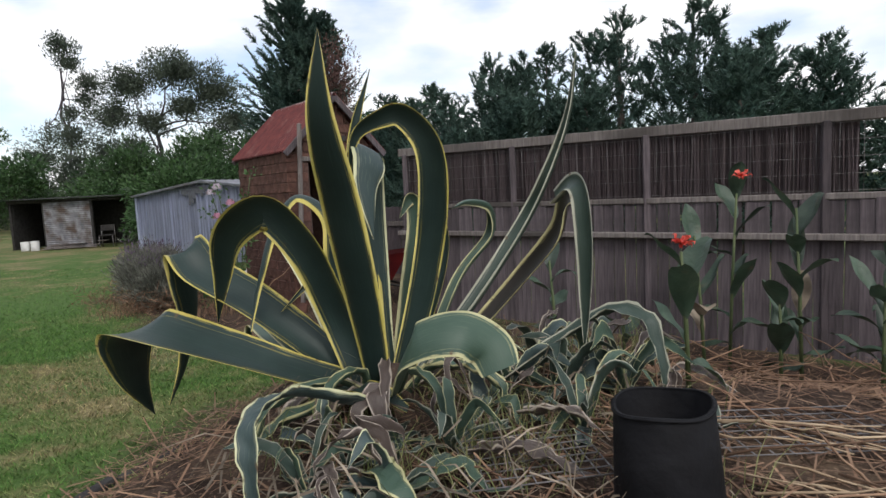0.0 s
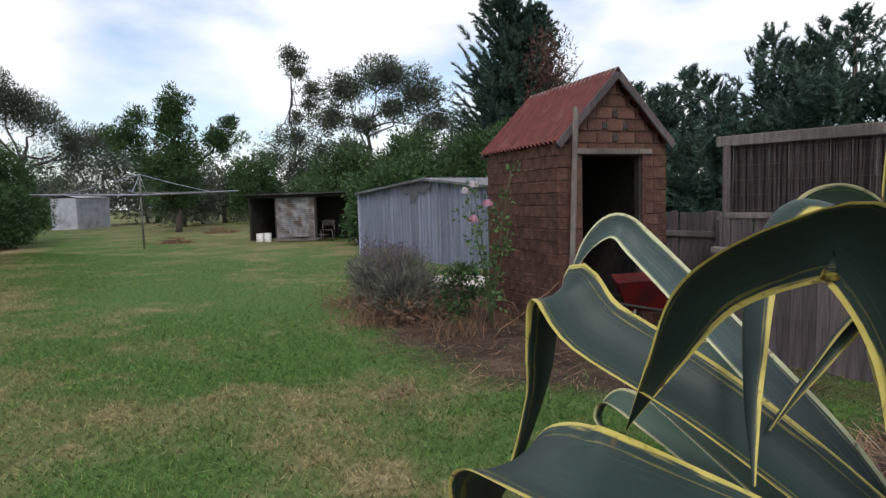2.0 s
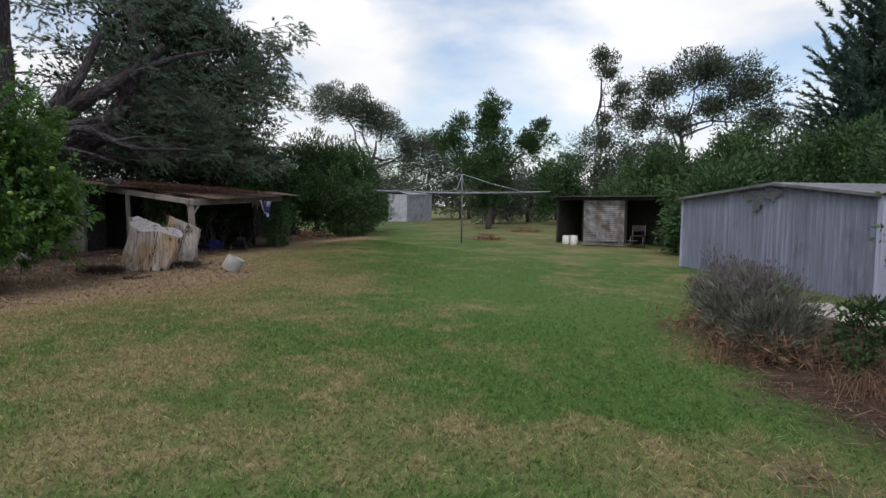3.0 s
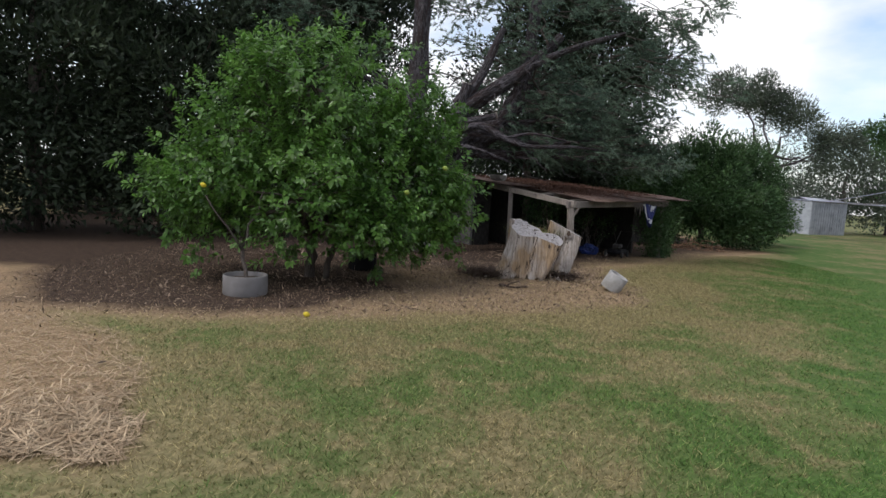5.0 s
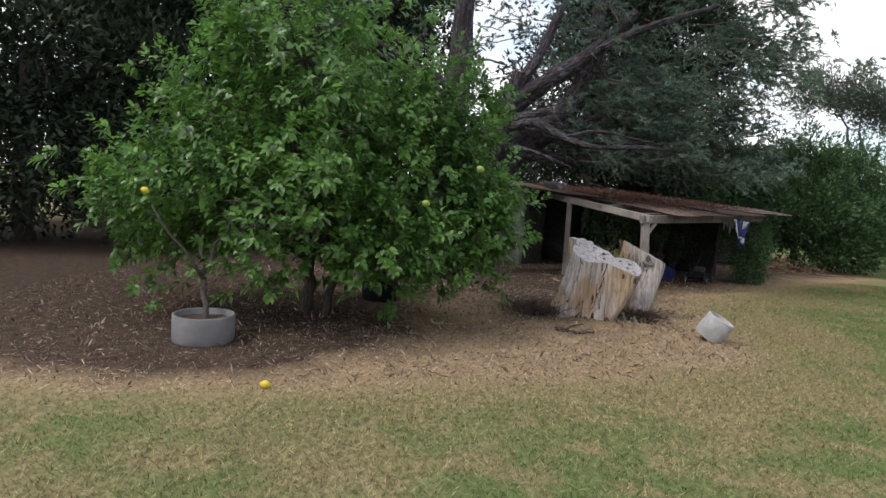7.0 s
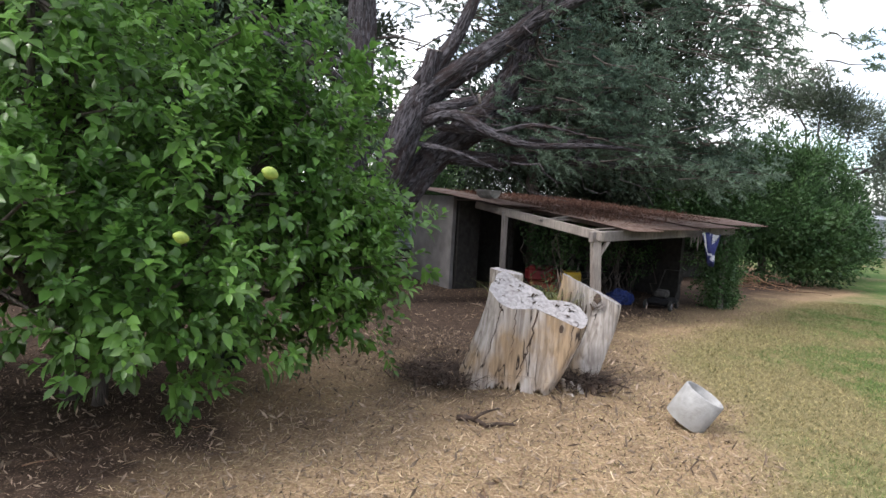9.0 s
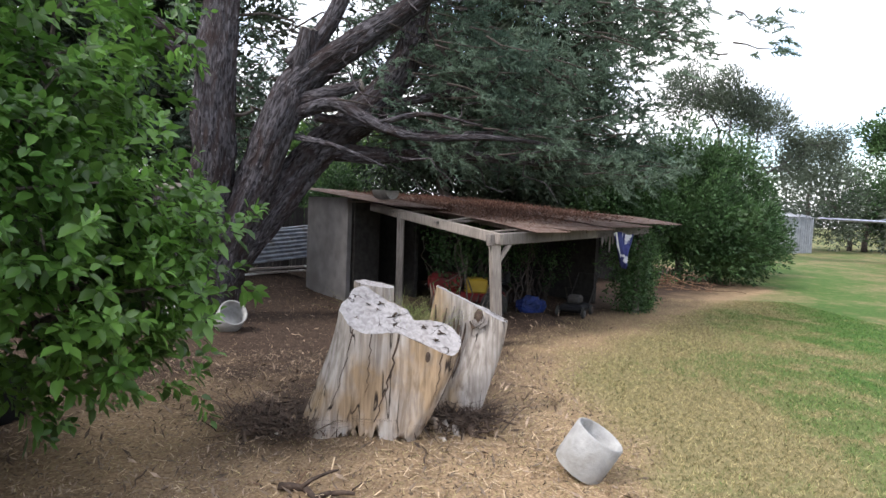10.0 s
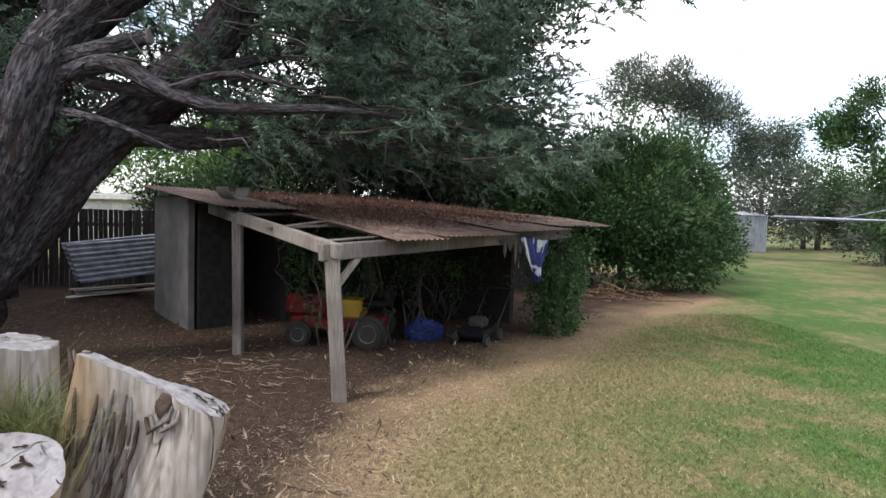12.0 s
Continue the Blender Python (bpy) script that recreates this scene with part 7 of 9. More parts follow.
# ---- agave ----


def agave_material(name, dark1, dark2, edge, pale):
    m = bpy.data.materials.new(name); m.use_nodes = True
    n, l = m.node_tree.nodes, m.node_tree.links
    b = n["Principled BSDF"]
    b.inputs["Roughness"].default_value = 0.5
    b.inputs["Specular IOR Level"].default_value = 0.35
    uv = n.new("ShaderNodeUVMap")
    sp = n.new("ShaderNodeSeparateXYZ"); l.new(uv.outputs["UV"], sp.inputs[0])
    co = n.new("ShaderNodeTexCoord")
    nz = n.new("ShaderNodeTexNoise"); nz.inputs["Scale"].default_value, nz.inputs["Detail"].default_value = 6, 6
    l.new(co.outputs["Object"], nz.inputs["Vector"])
    # streaks along the leaf
    mp = n.new("ShaderNodeMapping"); mp.inputs["Scale"].default_value = (38, 1.2, 1)
    l.new(uv.outputs["UV"], mp.inputs["Vector"])
    st = n.new("ShaderNodeTexNoise"); st.inputs["Scale"].default_value, st.inputs["Detail"].default_value = 1.0, 3
    l.new(mp.outputs["Vector"], st.inputs["Vector"])

    def math_(op, a, c=None, clamp=False):
        x = n.new("ShaderNodeMath"); x.operation = op; x.use_clamp = clamp
        for k, v in enumerate((a, c)):
            if v is None:
                continue
            if isinstance(v, (int, float)):
                x.inputs[k].default_value = v
            else:
                l.new(v, x.inputs[k])
        return x.outputs[0]

    def mix(f, a, c):
        x = n.new("ShaderNodeMix"); x.data_type = "RGBA"
        l.new(f, x.inputs["Factor"])
        for sock, v in (("A", a), ("B", c)):
            if isinstance(v, tuple):
                x.inputs[sock].default_value = (*v, 1)
            else:
                l.new(v, x.inputs[sock])
        return x.outputs["Result"]

    off = math_("ABSOLUTE", math_("SUBTRACT", sp.outputs["X"], 0.5))          # 0 at the rib, 0.5 at the edge
    wob = math_("MULTIPLY", math_("SUBTRACT", st.outputs["Fac"], 0.5), 0.12)
    e = math_("ADD", off, wob)
    ln = n.new("ShaderNodeTexNoise"); ln.inputs["Scale"].default_value, ln.inputs["Detail"].default_value = 3.2, 3
    l.new(co.outputs["Object"], ln.inputs["Vector"])
    oi = n.new("ShaderNodeObjectInfo")
    lim = math_("ADD", math_("MULTIPLY", math_("SUBTRACT", ln.outputs["Fac"], 0.5), 0.10), math_("ADD", 0.395, math_("MULTIPLY", oi.outputs["Random"], 0.055)))
    rim = math_("MULTIPLY", math_("SUBTRACT", e, lim), 40, True)
    line = math_("MULTIPLY", math_("SUBTRACT", 0.012, math_("ABSOLUTE", math_("SUBTRACT", e, 0.372))), 90, True)
    body = mix(nz.outputs["Fac"], dark1, dark2)
    body = mix(math_("MULTIPLY", math_("SUBTRACT", st.outputs["Fac"], 0.56), 2.0, True), body, pale)
    colr = mix(math_("MULTIPLY", line, math_("MULTIPLY", nz.outputs["Fac"], 0.75)), body, edge)
    edge2 = mix(math_("MULTIPLY", math_("SUBTRACT", nz.outputs["Fac"], 0.40), 3.0, True), edge, tuple(min(1, c * 1.25 + 0.03) for c in edge))
    colr = mix(rim, colr, edge2)
    # brown scars on the margin
    sc = n.new("ShaderNodeTexNoise"); sc.inputs["Scale"].default_value, sc.inputs["Detail"].default_value = 26, 5
    l.new(co.outputs["Object"], sc.inputs["Vector"])
    scar = math_("MULTIPLY", math_("MULTIPLY", math_("SUBTRACT", sc.outputs["Fac"], 0.62), 12, True), math_("MULTIPLY", math_("SUBTRACT", off, 0.30), 6, True))
    colr = mix(scar, colr, (0.10, 0.06, 0.03))
    l.new(colr, b.inputs["Base Color"])
    bp = n.new("ShaderNodeBump"); bp.inputs["Strength"].default_value, bp.inputs["Distance"].default_value = 0.25, 0.004
    l.new(st.outputs["Fac"], bp.inputs["Height"]); l.new(bp.outputs["Normal"], b.inputs["Normal"])
    return m


M["agave"] = agave_material("agave_leaf", (0.010, 0.023, 0.021), (0.027, 0.049, 0.043), (0.44, 0.37, 0.085), (0.050, 0.080, 0.068))
M["agave_pale"] = agave_material("pale_agave_leaf", (0.032, 0.064, 0.046), (0.066, 0.108, 0.076), (0.40, 0.38, 0.20), (0.095, 0.135, 0.095))
M["agave_stripe"] = agave_material("cream_striped_agave_leaf", (0.030, 0.052, 0.052), (0.06, 0.088, 0.086), (0.50, 0.50, 0.30), (0.24, 0.29, 0.22))
M["agave_black"] = agave_material("blackened_agave_leaf", (0.016, 0.014, 0.012), (0.040, 0.034, 0.029), (0.36, 0.32, 0.15), (0.06, 0.054, 0.046))
M["agave_grey"] = agave_material("grey_agave_leaf", (0.018, 0.034, 0.027), (0.058, 0.086, 0.068), (0.30, 0.30, 0.23), (0.10, 0.125, 0.10))
M["agave_dead"] = agave_material("withered_agave_leaf", (0.034, 0.025, 0.022), (0.115, 0.088, 0.076), (0.34, 0.29, 0.24), (0.25, 0.205, 0.18))


def agave_leaf(name, points, width, material, parent, face=(0, 0, 1), trough=0.35, thick=0.012, n=44, tipw=0.0, base=0.75, label="", roll=0.0, peak=0.45, fixed=False, crumple=0.0):
    """A strap leaf along a line: widest at `peak` of its length, tapering to a spine, hollow along its rib. `face` is where its inner side looks at the foot."""
    C = spline(points, n)
    V, uvs = [], []
    k = 11
    nv = Vector(face)
    for i in range(n):
        d = Vector(C[min(i + 1, n - 1)] - C[max(i - 1, 0)]).normalized()
        nv = ((Vector(face) if fixed else nv) - d * (Vector(face) if fixed else nv).dot(d)).normalized()
        ang = roll * i / (n - 1)
        nn = Matrix.Rotation(radians(ang), 3, d) @ nv
        s = d.cross(nn)
        t = i / (n - 1)
        if t < peak:
            w = width * (base + (1 - base) * math.sin(t / peak * math.pi / 2))
        else:
            q = (t - peak) / (1 - peak)
            w = width * (tipw + (1 - tipw) * (1 - q ** 1.9) * (1 - 0.12 * q))
        if crumple:
            w *= 1 + 0.35 * noise.noise(Vector((t * 9, width * 40, points[0][0] * 7)))
        w = max(w, 0.0035)
        th = thick * (1.6 - 0.9 * t)
        for side in (0, 1):
            for j in range(k):
                u = j / (k - 1)
                x = (u - 0.5) * w
                bend = trough * w * ((2 * u - 1) ** 2) * (1 - 0.25 * t)
                edge = 1 - abs(2 * u - 1) ** 4
                z = bend - (th * edge if side else 0)
                p = Vector(C[i]) + s * x + nn * z
                if crumple:
                    p += (nn * noise.noise(p * 22) + s * 0.7 * noise.noise(p * 15 + Vector((9, 0, 0)))) * crumple * min(1, 3 * t)
                V.append(p[:]); uvs.append((u, t * 8))
    F = []
    ring = 2 * k
    for i in range(n - 1):
        a, b = i * ring, (i + 1) * ring
        for j in range(k - 1):
            F.append((a + j, a + j + 1, b + j + 1, b + j))
            F.append((a + k + j + 1, a + k + j, b + k + j, b + k + j + 1))
        F.append((a + k, a, b, b + k)); F.append((a + k - 1, a + 2 * k - 1, b + 2 * k - 1, b + k - 1))
    me = mesh_np(name, V, F, material, True)
    lay = me.uv_layers.new(name="UVMap")
    idx = np.zeros(len(me.loops), np.int32); me.loops.foreach_get("vertex_index", idx)
    lay.data.foreach_set("uv", np.array(uvs, np.float32)[idx].ravel())
    return child(name, me, parent, label)


def build_agave():
    ag = thing("agave", "large variegated agave with arching yellow-edged dark leaves", "plant")
    A, B, C = M["agave"], M["agave_pale"], M["agave_dead"]

    def L(points, width, material=None, label="", **k):
        return agave_leaf("leaf", points, width, material or A, ag, label=label, **k)

    # low leaf reaching over the lawn, its end hanging
    L([(0.51, 3.90, 0.46), (0.25, 3.70, 0.59), (-0.02, 3.55, 0.73), (-0.29, 3.36, 0.88), (-0.49, 3.47, 0.84), (-0.61, 3.58, 0.70), (-0.72, 3.73, 0.50), (-0.77, 3.89, 0.28)], 0.295, face=(-0.1, -0.6, 1), peak=0.55, base=0.5, trough=0.15)
    # second leaf, its hanging end behind the first
    L([(0.46, 3.93, 0.46), (0.20, 3.91, 0.68), (-0.12, 3.92, 0.90), (-0.44, 3.96, 1.06), (-0.56, 3.99, 1.18), (-0.63, 4.08, 1.00), (-0.70, 4.18, 0.78), (-0.83, 4.25, 0.46), (-0.97, 4.26, 0.19)], 0.235, face=(-0.2, -0.55, 1), peak=0.45, base=0.6, trough=0.18)
    # tall arch
    L([(0.51, 3.86, 0.47), (0.39, 3.88, 0.79), (0.32, 3.72, 1.16), (0.21, 3.61, 1.37), (0.11, 3.58, 1.38), (-0.08, 3.67, 1.26), (-0.20, 3.78, 1.05), (-0.33, 3.90, 0.79)], 0.20, face=(-0.25, -0.75, 0.55), peak=0.5, base=0.75, trough=0.22)
    # great upright blade leaning to the path
    L([(0.60, 3.80, 0.47), (0.63, 3.60, 0.86), (0.70, 3.23, 1.36), (0.76, 2.95, 1.68), (0.81, 2.86, 1.94)], 0.155, face=(-0.35, 0.85, 0.4), peak=0.42, base=0.7, trough=0.16)
    # arch leaning right, its tip curled back
    L([(0.66, 3.97, 0.49), (0.80, 3.97, 0.98), (0.89, 3.89, 1.35), (0.91, 3.79, 1.63), (0.81, 3.73, 1.78), (0.70, 3.71, 1.77), (0.58, 3.72, 1.70), (0.52, 3.76, 1.52)], 0.15, face=(0.05, -0.92, 0.25), peak=0.3, base=0.8, trough=0.2)
    # folded leaf
    L([(0.55, 3.99, 0.46), (0.53, 4.01, 1.02), (0.55, 3.92, 1.50), (0.59, 3.83, 1.64), (0.63, 3.76, 1.58), (0.62, 3.72, 1.46), (0.64, 3.71, 1.23)], 0.19, M["agave_stripe"], "folded leaf with cream stripes", face=(0.0, -0.6, 0.5), peak=0.62, base=0.7, trough=0.06)
    # spear and broken leaf to the right
    # the spear's paler grey-green has the light on it put into the colour
    L([(0.74, 4.03, 0.49), (1.01, 4.36, 0.85), (1.26, 4.53, 1.23), (1.41, 4.42, 1.51), (1.52, 4.31, 1.80), (1.56, 4.20, 2.08)], 0.10, M["agave_grey"], "long spear leaf, grey-green for the light on its upper part", face=(-0.5, -0.5, 0.8), peak=0.35, base=0.8, trough=0.45)
    L([(0.79, 4.01, 0.49), (1.05, 4.10, 0.74), (1.28, 4.09, 0.99), (1.46, 3.94, 1.21), (1.51, 3.78, 1.38), (1.56, 3.66, 1.41)], 0.125, M["agave_black"], "blackened withered stalk of a folded leaf", face=(-0.4, -0.6, 0.7), peak=0.7, base=0.7, tipw=0.7, trough=0.25)
    L([(1.46, 3.74, 1.38), (1.53, 3.61, 1.44), (1.57, 3.54, 1.40), (1.585, 3.52, 1.2), (1.58, 3.53, 0.98), (1.57, 3.54, 0.80)], 0.085, M["agave_grey"], "pale hanging flap of the withered leaf", face=(-0.3, -0.8, 0.6), peak=0.5, base=0.8, tipw=0.15, trough=0.25)
    # broad short leaf bending to the path, seen on its face
    L([(0.67, 3.73, 0.47), (0.84, 3.35, 0.71), (0.96, 3.10, 0.89), (1.05, 3.07, 0.95), (1.17, 3.09, 0.96), (1.25, 3.12, 0.90), (1.29, 3.10, 0.82)], 0.185, B, "broad green bent leaf with torn tip", face=(0.05, -0.72, 0.70), peak=0.72, base=0.2, tipw=0.75, trough=-0.16, fixed=True)
    # blue-green spear behind
    L([(0.51, 4.05, 0.48), (0.38, 4.22, 0.94), (0.33, 4.29, 1.34), (0.35, 4.29, 1.76), (0.46, 4.31, 2.12)], 0.105, face=(0.3, -0.7, 0.4), peak=0.4, trough=0.3)
    # thin curl
    L([(0.75, 4.08, 0.52), (0.83, 4.64, 0.89), (0.99, 4.97, 1.13), (1.02, 4.80, 1.32), (0.95, 4.47, 1.37), (0.91, 4.17, 1.34)], 0.07, B, face=(-0.3, -0.5, 0.8), trough=0.5)
    # arches behind
    L([(0.52, 4.04, 0.49), (0.30, 4.05, 0.99), (0.28, 4.06, 1.32), (0.10, 4.06, 1.44), (0.01, 3.95, 1.29), (-0.00, 3.79, 1.03), (0.02, 3.65, 0.81)], 0.15, face=(-0.7, 0, 0.8), peak=0.45, trough=0.2)
    L([(0.54, 4.08, 0.48), (0.42, 4.38, 0.98), (0.31, 4.53, 1.34), (0.18, 4.60, 1.41), (0.06, 4.64, 1.28), (0.0, 4.68, 1.05)], 0.17, B, face=(-0.6, -0.2, 0.8), peak=0.5, trough=0.2)
    L([(0.40, 3.98, 0.43), (0.21, 4.19, 0.69), (-0.16, 4.64, 0.96), (-0.49, 4.92, 1.22), (-0.62, 4.94, 1.33), (-0.75, 4.95, 1.25), (-0.85, 4.92, 1.07)], 0.15, M["agave_stripe"], face=(-0.3, -0.4, 1), peak=0.5, trough=0.2)
    L([(0.60, 3.98, 0.51), (0.56, 4.07, 1.12), (0.51, 4.13, 1.40), (0.26, 4.12, 1.16), (0.13, 4.04, 0.98), (0.04, 3.91, 0.85)], 0.085, face=(-0.6, 0, 0.8), peak=0.3, trough=0.45)
    L([(0.66, 4.08, 0.5), (0.76, 4.30, 0.85), (0.80, 4.42, 1.15), (0.72, 4.50, 1.36), (0.62, 4.55, 1.30)], 0.12, face=(-0.2, -0.6, 0.7), trough=0.3)
    L([(0.62, 4.05, 0.48), (0.66, 4.2, 0.9), (0.70, 4.28, 1.25), (0.66, 4.3, 1.40), (0.60, 4.26, 1.30)], 0.13, B, face=(-0.2, -0.6, 0.6), trough=0.2)
    # low pale leaves on the lawn side
    L([(0.44, 3.98, 0.44), (0.13, 4.07, 0.49), (-0.27, 4.33, 0.62), (-0.54, 4.61, 0.63), (-0.63, 4.66, 0.53), (-0.57, 4.62, 0.43)], 0.13, B, face=(-0.3, -0.5, 1), trough=0.2)
    L([(0.43, 3.94, 0.42), (0.14, 4.03, 0.56), (-0.17, 4.15, 0.73), (-0.34, 4.24, 0.78)], 0.12, B, face=(-0.3, -0.5, 1), trough=0.25)
    L([(0.42, 4.06, 0.44), (0.10, 4.45, 0.62), (-0.20, 4.80, 0.82), (-0.36, 5.0, 0.72)], 0.12, B, face=(-0.3, -0.4, 1), trough=0.25)
    # curled leaf at the foot, towards the path
    L([(0.66, 3.72, 0.46), (0.66, 3.40, 0.58), (0.53, 3.16, 0.70), (0.49, 2.98, 0.74), (0.48, 2.84, 0.69), (0.52, 2.77, 0.58), (0.54, 2.74, 0.42)], 0.10, M["agave_stripe"], "torn pale leaf curling to the ground", face=(-0.2, -0.5, 1), peak=0.6, tipw=0.5, trough=0.12, crumple=0.014)
    L([(0.50, 3.80, 0.46), (0.56, 3.62, 0.56), (0.70, 3.55, 0.56), (0.80, 3.58, 0.48)], 0.12, face=(0, -0.6, 0.8), peak=0.5, tipw=0.4, trough=0.1)
    # withered ones hanging round the foot
    rng = random.Random(12)
    for k in range(9):
        a = rng.uniform(-2.2, 0.6)
        r = rng.uniform(0.35, 0.7)
        c, s = math.cos(a), math.sin(a)
        p = Vector((0.6, 3.9, 0))
        z0 = rng.uniform(0.5, 0.7)
        L([p + Vector((0.1 * c, 0.1 * s, 0.44)), p + Vector((0.5 * r * c, 0.5 * r * s, z0)), p + Vector((r * c, r * s, z0 - 0.02)), p + Vector((1.15 * r * c, 1.15 * r * s, 0.44)), p + Vector((1.2 * r * c, 1.2 * r * s, 0.36))], rng.uniform(0.05, 0.09), C if k % 2 else B, "withered drooping leaf", face=(0, 0, 1), trough=0.3, n=24, crumple=0.025)
    # crown of the short stem
    tubes("stem", [([(0.6, 3.92, 0.30), (0.6, 3.92, 0.46), (0.6, 3.95, 0.58)], [0.16, 0.15, 0.07])], M["rot"], ag, "fibrous brown stem", sides=12, rough=0.1)
    return ag


build_agave()


def agave_pup(at, size, n, seed, label):
    """A young agave: strap leaves from one foot, arching or lying."""
    rng = random.Random(seed)
    p = thing("young_agave", label, "plant", group="agave pups")
    z0 = land(at[0], at[1])
    for k in range(n):
        a = 2 * math.pi * (k / n + rng.uniform(-0.06, 0.06))
        c, s = math.cos(a), math.sin(a)
        r = size * rng.uniform(0.6, 1.35)
        kind = rng.random()
        rise = size * (rng.uniform(0.15, 0.5) if kind < 0.45 else rng.uniform(0.5, 1.1))
        mt = rng.choice([M["agave_pale"], M["agave_grey"], M["agave_grey"], M["agave_grey"], M["agave_stripe"]])
        B = Vector((at[0], at[1], z0))
        w1, w2 = rng.uniform(-0.6, 0.6) * r, rng.uniform(-0.3, 0.3) * r

        def at_(q, w, h):
            return B + Vector((q * r * c - w * s, q * r * s + w * c, max(0.02, h)))

        if kind < 0.45:
            # broken over: a sharp crease, the end lying on the ground
            pts = [at_(0.05, 0, 0), at_(0.35, 0.3 * w2, rise * 0.7), at_(0.62, w2, rise), at_(0.70, w2 * 1.1, rise * 0.96), at_(0.86, w1 * 0.7, rise * 0.35), at_(1.15, w1, rng.uniform(0.02, 0.10))]
        elif kind < 0.8:
            pts = [at_(0.05, 0, 0), at_(0.25, 0.2 * w2, rise * 0.7), at_(0.55, 0.6 * w2, rise * 1.05), at_(0.9, w2, rise * rng.uniform(0.7, 1.1))]
        else:
            pts = [at_(0.05, 0, 0), at_(0.3, 0, rise * 0.8), at_(0.5, w2, rise), at_(0.62, w1, rise * 0.7), at_(0.55, w1 * 1.2, rise * 0.3)]
            mt = M["agave_dead"]
        agave_leaf("leaf", pts, size * rng.uniform(0.08, 0.30), mt, p, face=(c * -0.4 + rng.uniform(-0.5, 0.5), s * -0.4 + rng.uniform(-0.5, 0.5), 1), trough=rng.uniform(-0.1, 0.22), n=20, thick=0.005, roll=rng.uniform(-80, 80), tipw=rng.choice([0.0, 0.0, 0.25]), crumple=0.030 if mt is M["agave_dead"] else 0.012)
    return p


for k, (x, y, sz, n) in enumerate([(1.10, 3.75, 0.28, 8), (1.45, 4.05, 0.34, 9), (1.05, 3.35, 0.26, 10), (0.80, 3.35, 0.24, 9), (0.62, 2.95, 0.22, 9), (0.85, 2.75, 0.2, 8), (1.55, 3.60, 0.27, 8), (1.75, 4.10, 0.34, 9), (1.30, 4.50, 0.36, 9), (0.55, 3.25, 0.20, 7), (1.30, 3.15, 0.24, 9), (0.95, 2.95, 0.24, 9), (1.60, 4.75, 0.34, 8), (1.2, 3.95, 0.26, 8), (0.7, 3.1, 0.18, 6), (1.55, 4.3, 0.32, 8), (1.15, 2.8, 0.17, 6), (1.9, 3.75, 0.24, 7)]):
    if 1.12 < x < 1.72 and 2.75 < y < 3.42:
        continue                                # the wire panel lies bare here
    agave_pup((x, y), sz, n, 40 + k, "small grey-green agave pup with cream-edged drooping leaves")


# long torn leaf bending over beside the pot
def fallen_leaves():
    rng = random.Random(9)
    for k, (pts, w, mt, lab) in enumerate([
        ([(1.15, 3.9, 0.5), (1.45, 3.98, 0.70), (1.68, 3.98, 0.84), (1.84, 3.90, 0.82), (1.90, 3.82, 0.62), (1.90, 3.80, 0.45)], 0.085, "agave_grey", "long cream-edged leaf bent down at its tip"),
        ([(1.15, 3.25, 0.46), (1.35, 3.15, 0.52), (1.60, 3.12, 0.44)], 0.10, "agave_dead", "shrivelled pinkish brown fallen leaf"),
        ([(1.30, 3.55, 0.5), (1.50, 3.45, 0.55), (1.66, 3.42, 0.46)], 0.08, "agave_dead", "curled dead fallen leaf"),
        ([(0.80, 3.05, 0.45), (0.95, 2.85, 0.55), (1.1, 2.75, 0.44)], 0.09, "agave_pale", "short green fallen leaf with pale edges"),
        ([(0.55, 3.0, 0.36), (0.75, 2.95, 0.50), (0.92, 3.0, 0.40)], 0.07, "agave_dead", "withered grey fallen leaf"),
        ([(0.2, 3.5, 0.34), (0.45, 3.35, 0.40), (0.7, 3.3, 0.38)], 0.05, "agave_pale", "narrow pale fallen leaf"),
        ([(1.9, 4.3, 0.42), (2.1, 4.2, 0.5), (2.3, 4.15, 0.38)], 0.07, "agave_dead", "dry curled fallen leaf"),
    ]):
        ob = agave_leaf("fallen_leaf", pts, w, M[mt], None, face=(0, 0, 1), trough=0.25, n=26, thick=0.006, roll=rng.uniform(-30, 60), crumple=0.025)
        tagged(ob, lab, "leaf", "fallen agave leaves")


fallen_leaves()


def dead_tangle():
    """Dry shreds of old leaves lying between the young plants."""
    rng = np.random.default_rng(44)
    N = 480
    X, Y = rng.uniform(0.2, 2.0, N), rng.uniform(2.7, 4.9, N)
    V, F = [], []
    for k in range(N):
        p = np.array([X[k], Y[k], land(X[k], Y[k]) + rng.uniform(0.01, 0.14)])
        a = rng.uniform(0, 6.28); L = rng.uniform(0.06, 0.30); w = rng.uniform(0.001, 0.005)
        d = np.array([math.cos(a), math.sin(a), rng.normal() * 0.35]); s = np.array([-math.sin(a), math.cos(a), rng.normal() * 0.4]) * w
        mid = p + d * L * 0.5 + np.array([0, 0, rng.uniform(0.0, 0.06)]); e = p + d * L
        e[2] = max(e[2], land(e[0], e[1]) + 0.005)
        o = len(V)
        V += [p - s, p + s, mid + s, mid - s, e + s * 0.4, e - s * 0.4]
        F += [(o, o + 1, o + 2, o + 3), (o + 3, o + 2, o + 4, o + 5)]
    tagged(new("leaf_shreds", mesh_np("leaf_shreds", V, F, M["dry_leaf"])), "tangled dry shreds of dead agave leaves on the bed", "leaf litter", kind="stuff")


dead_tangle()


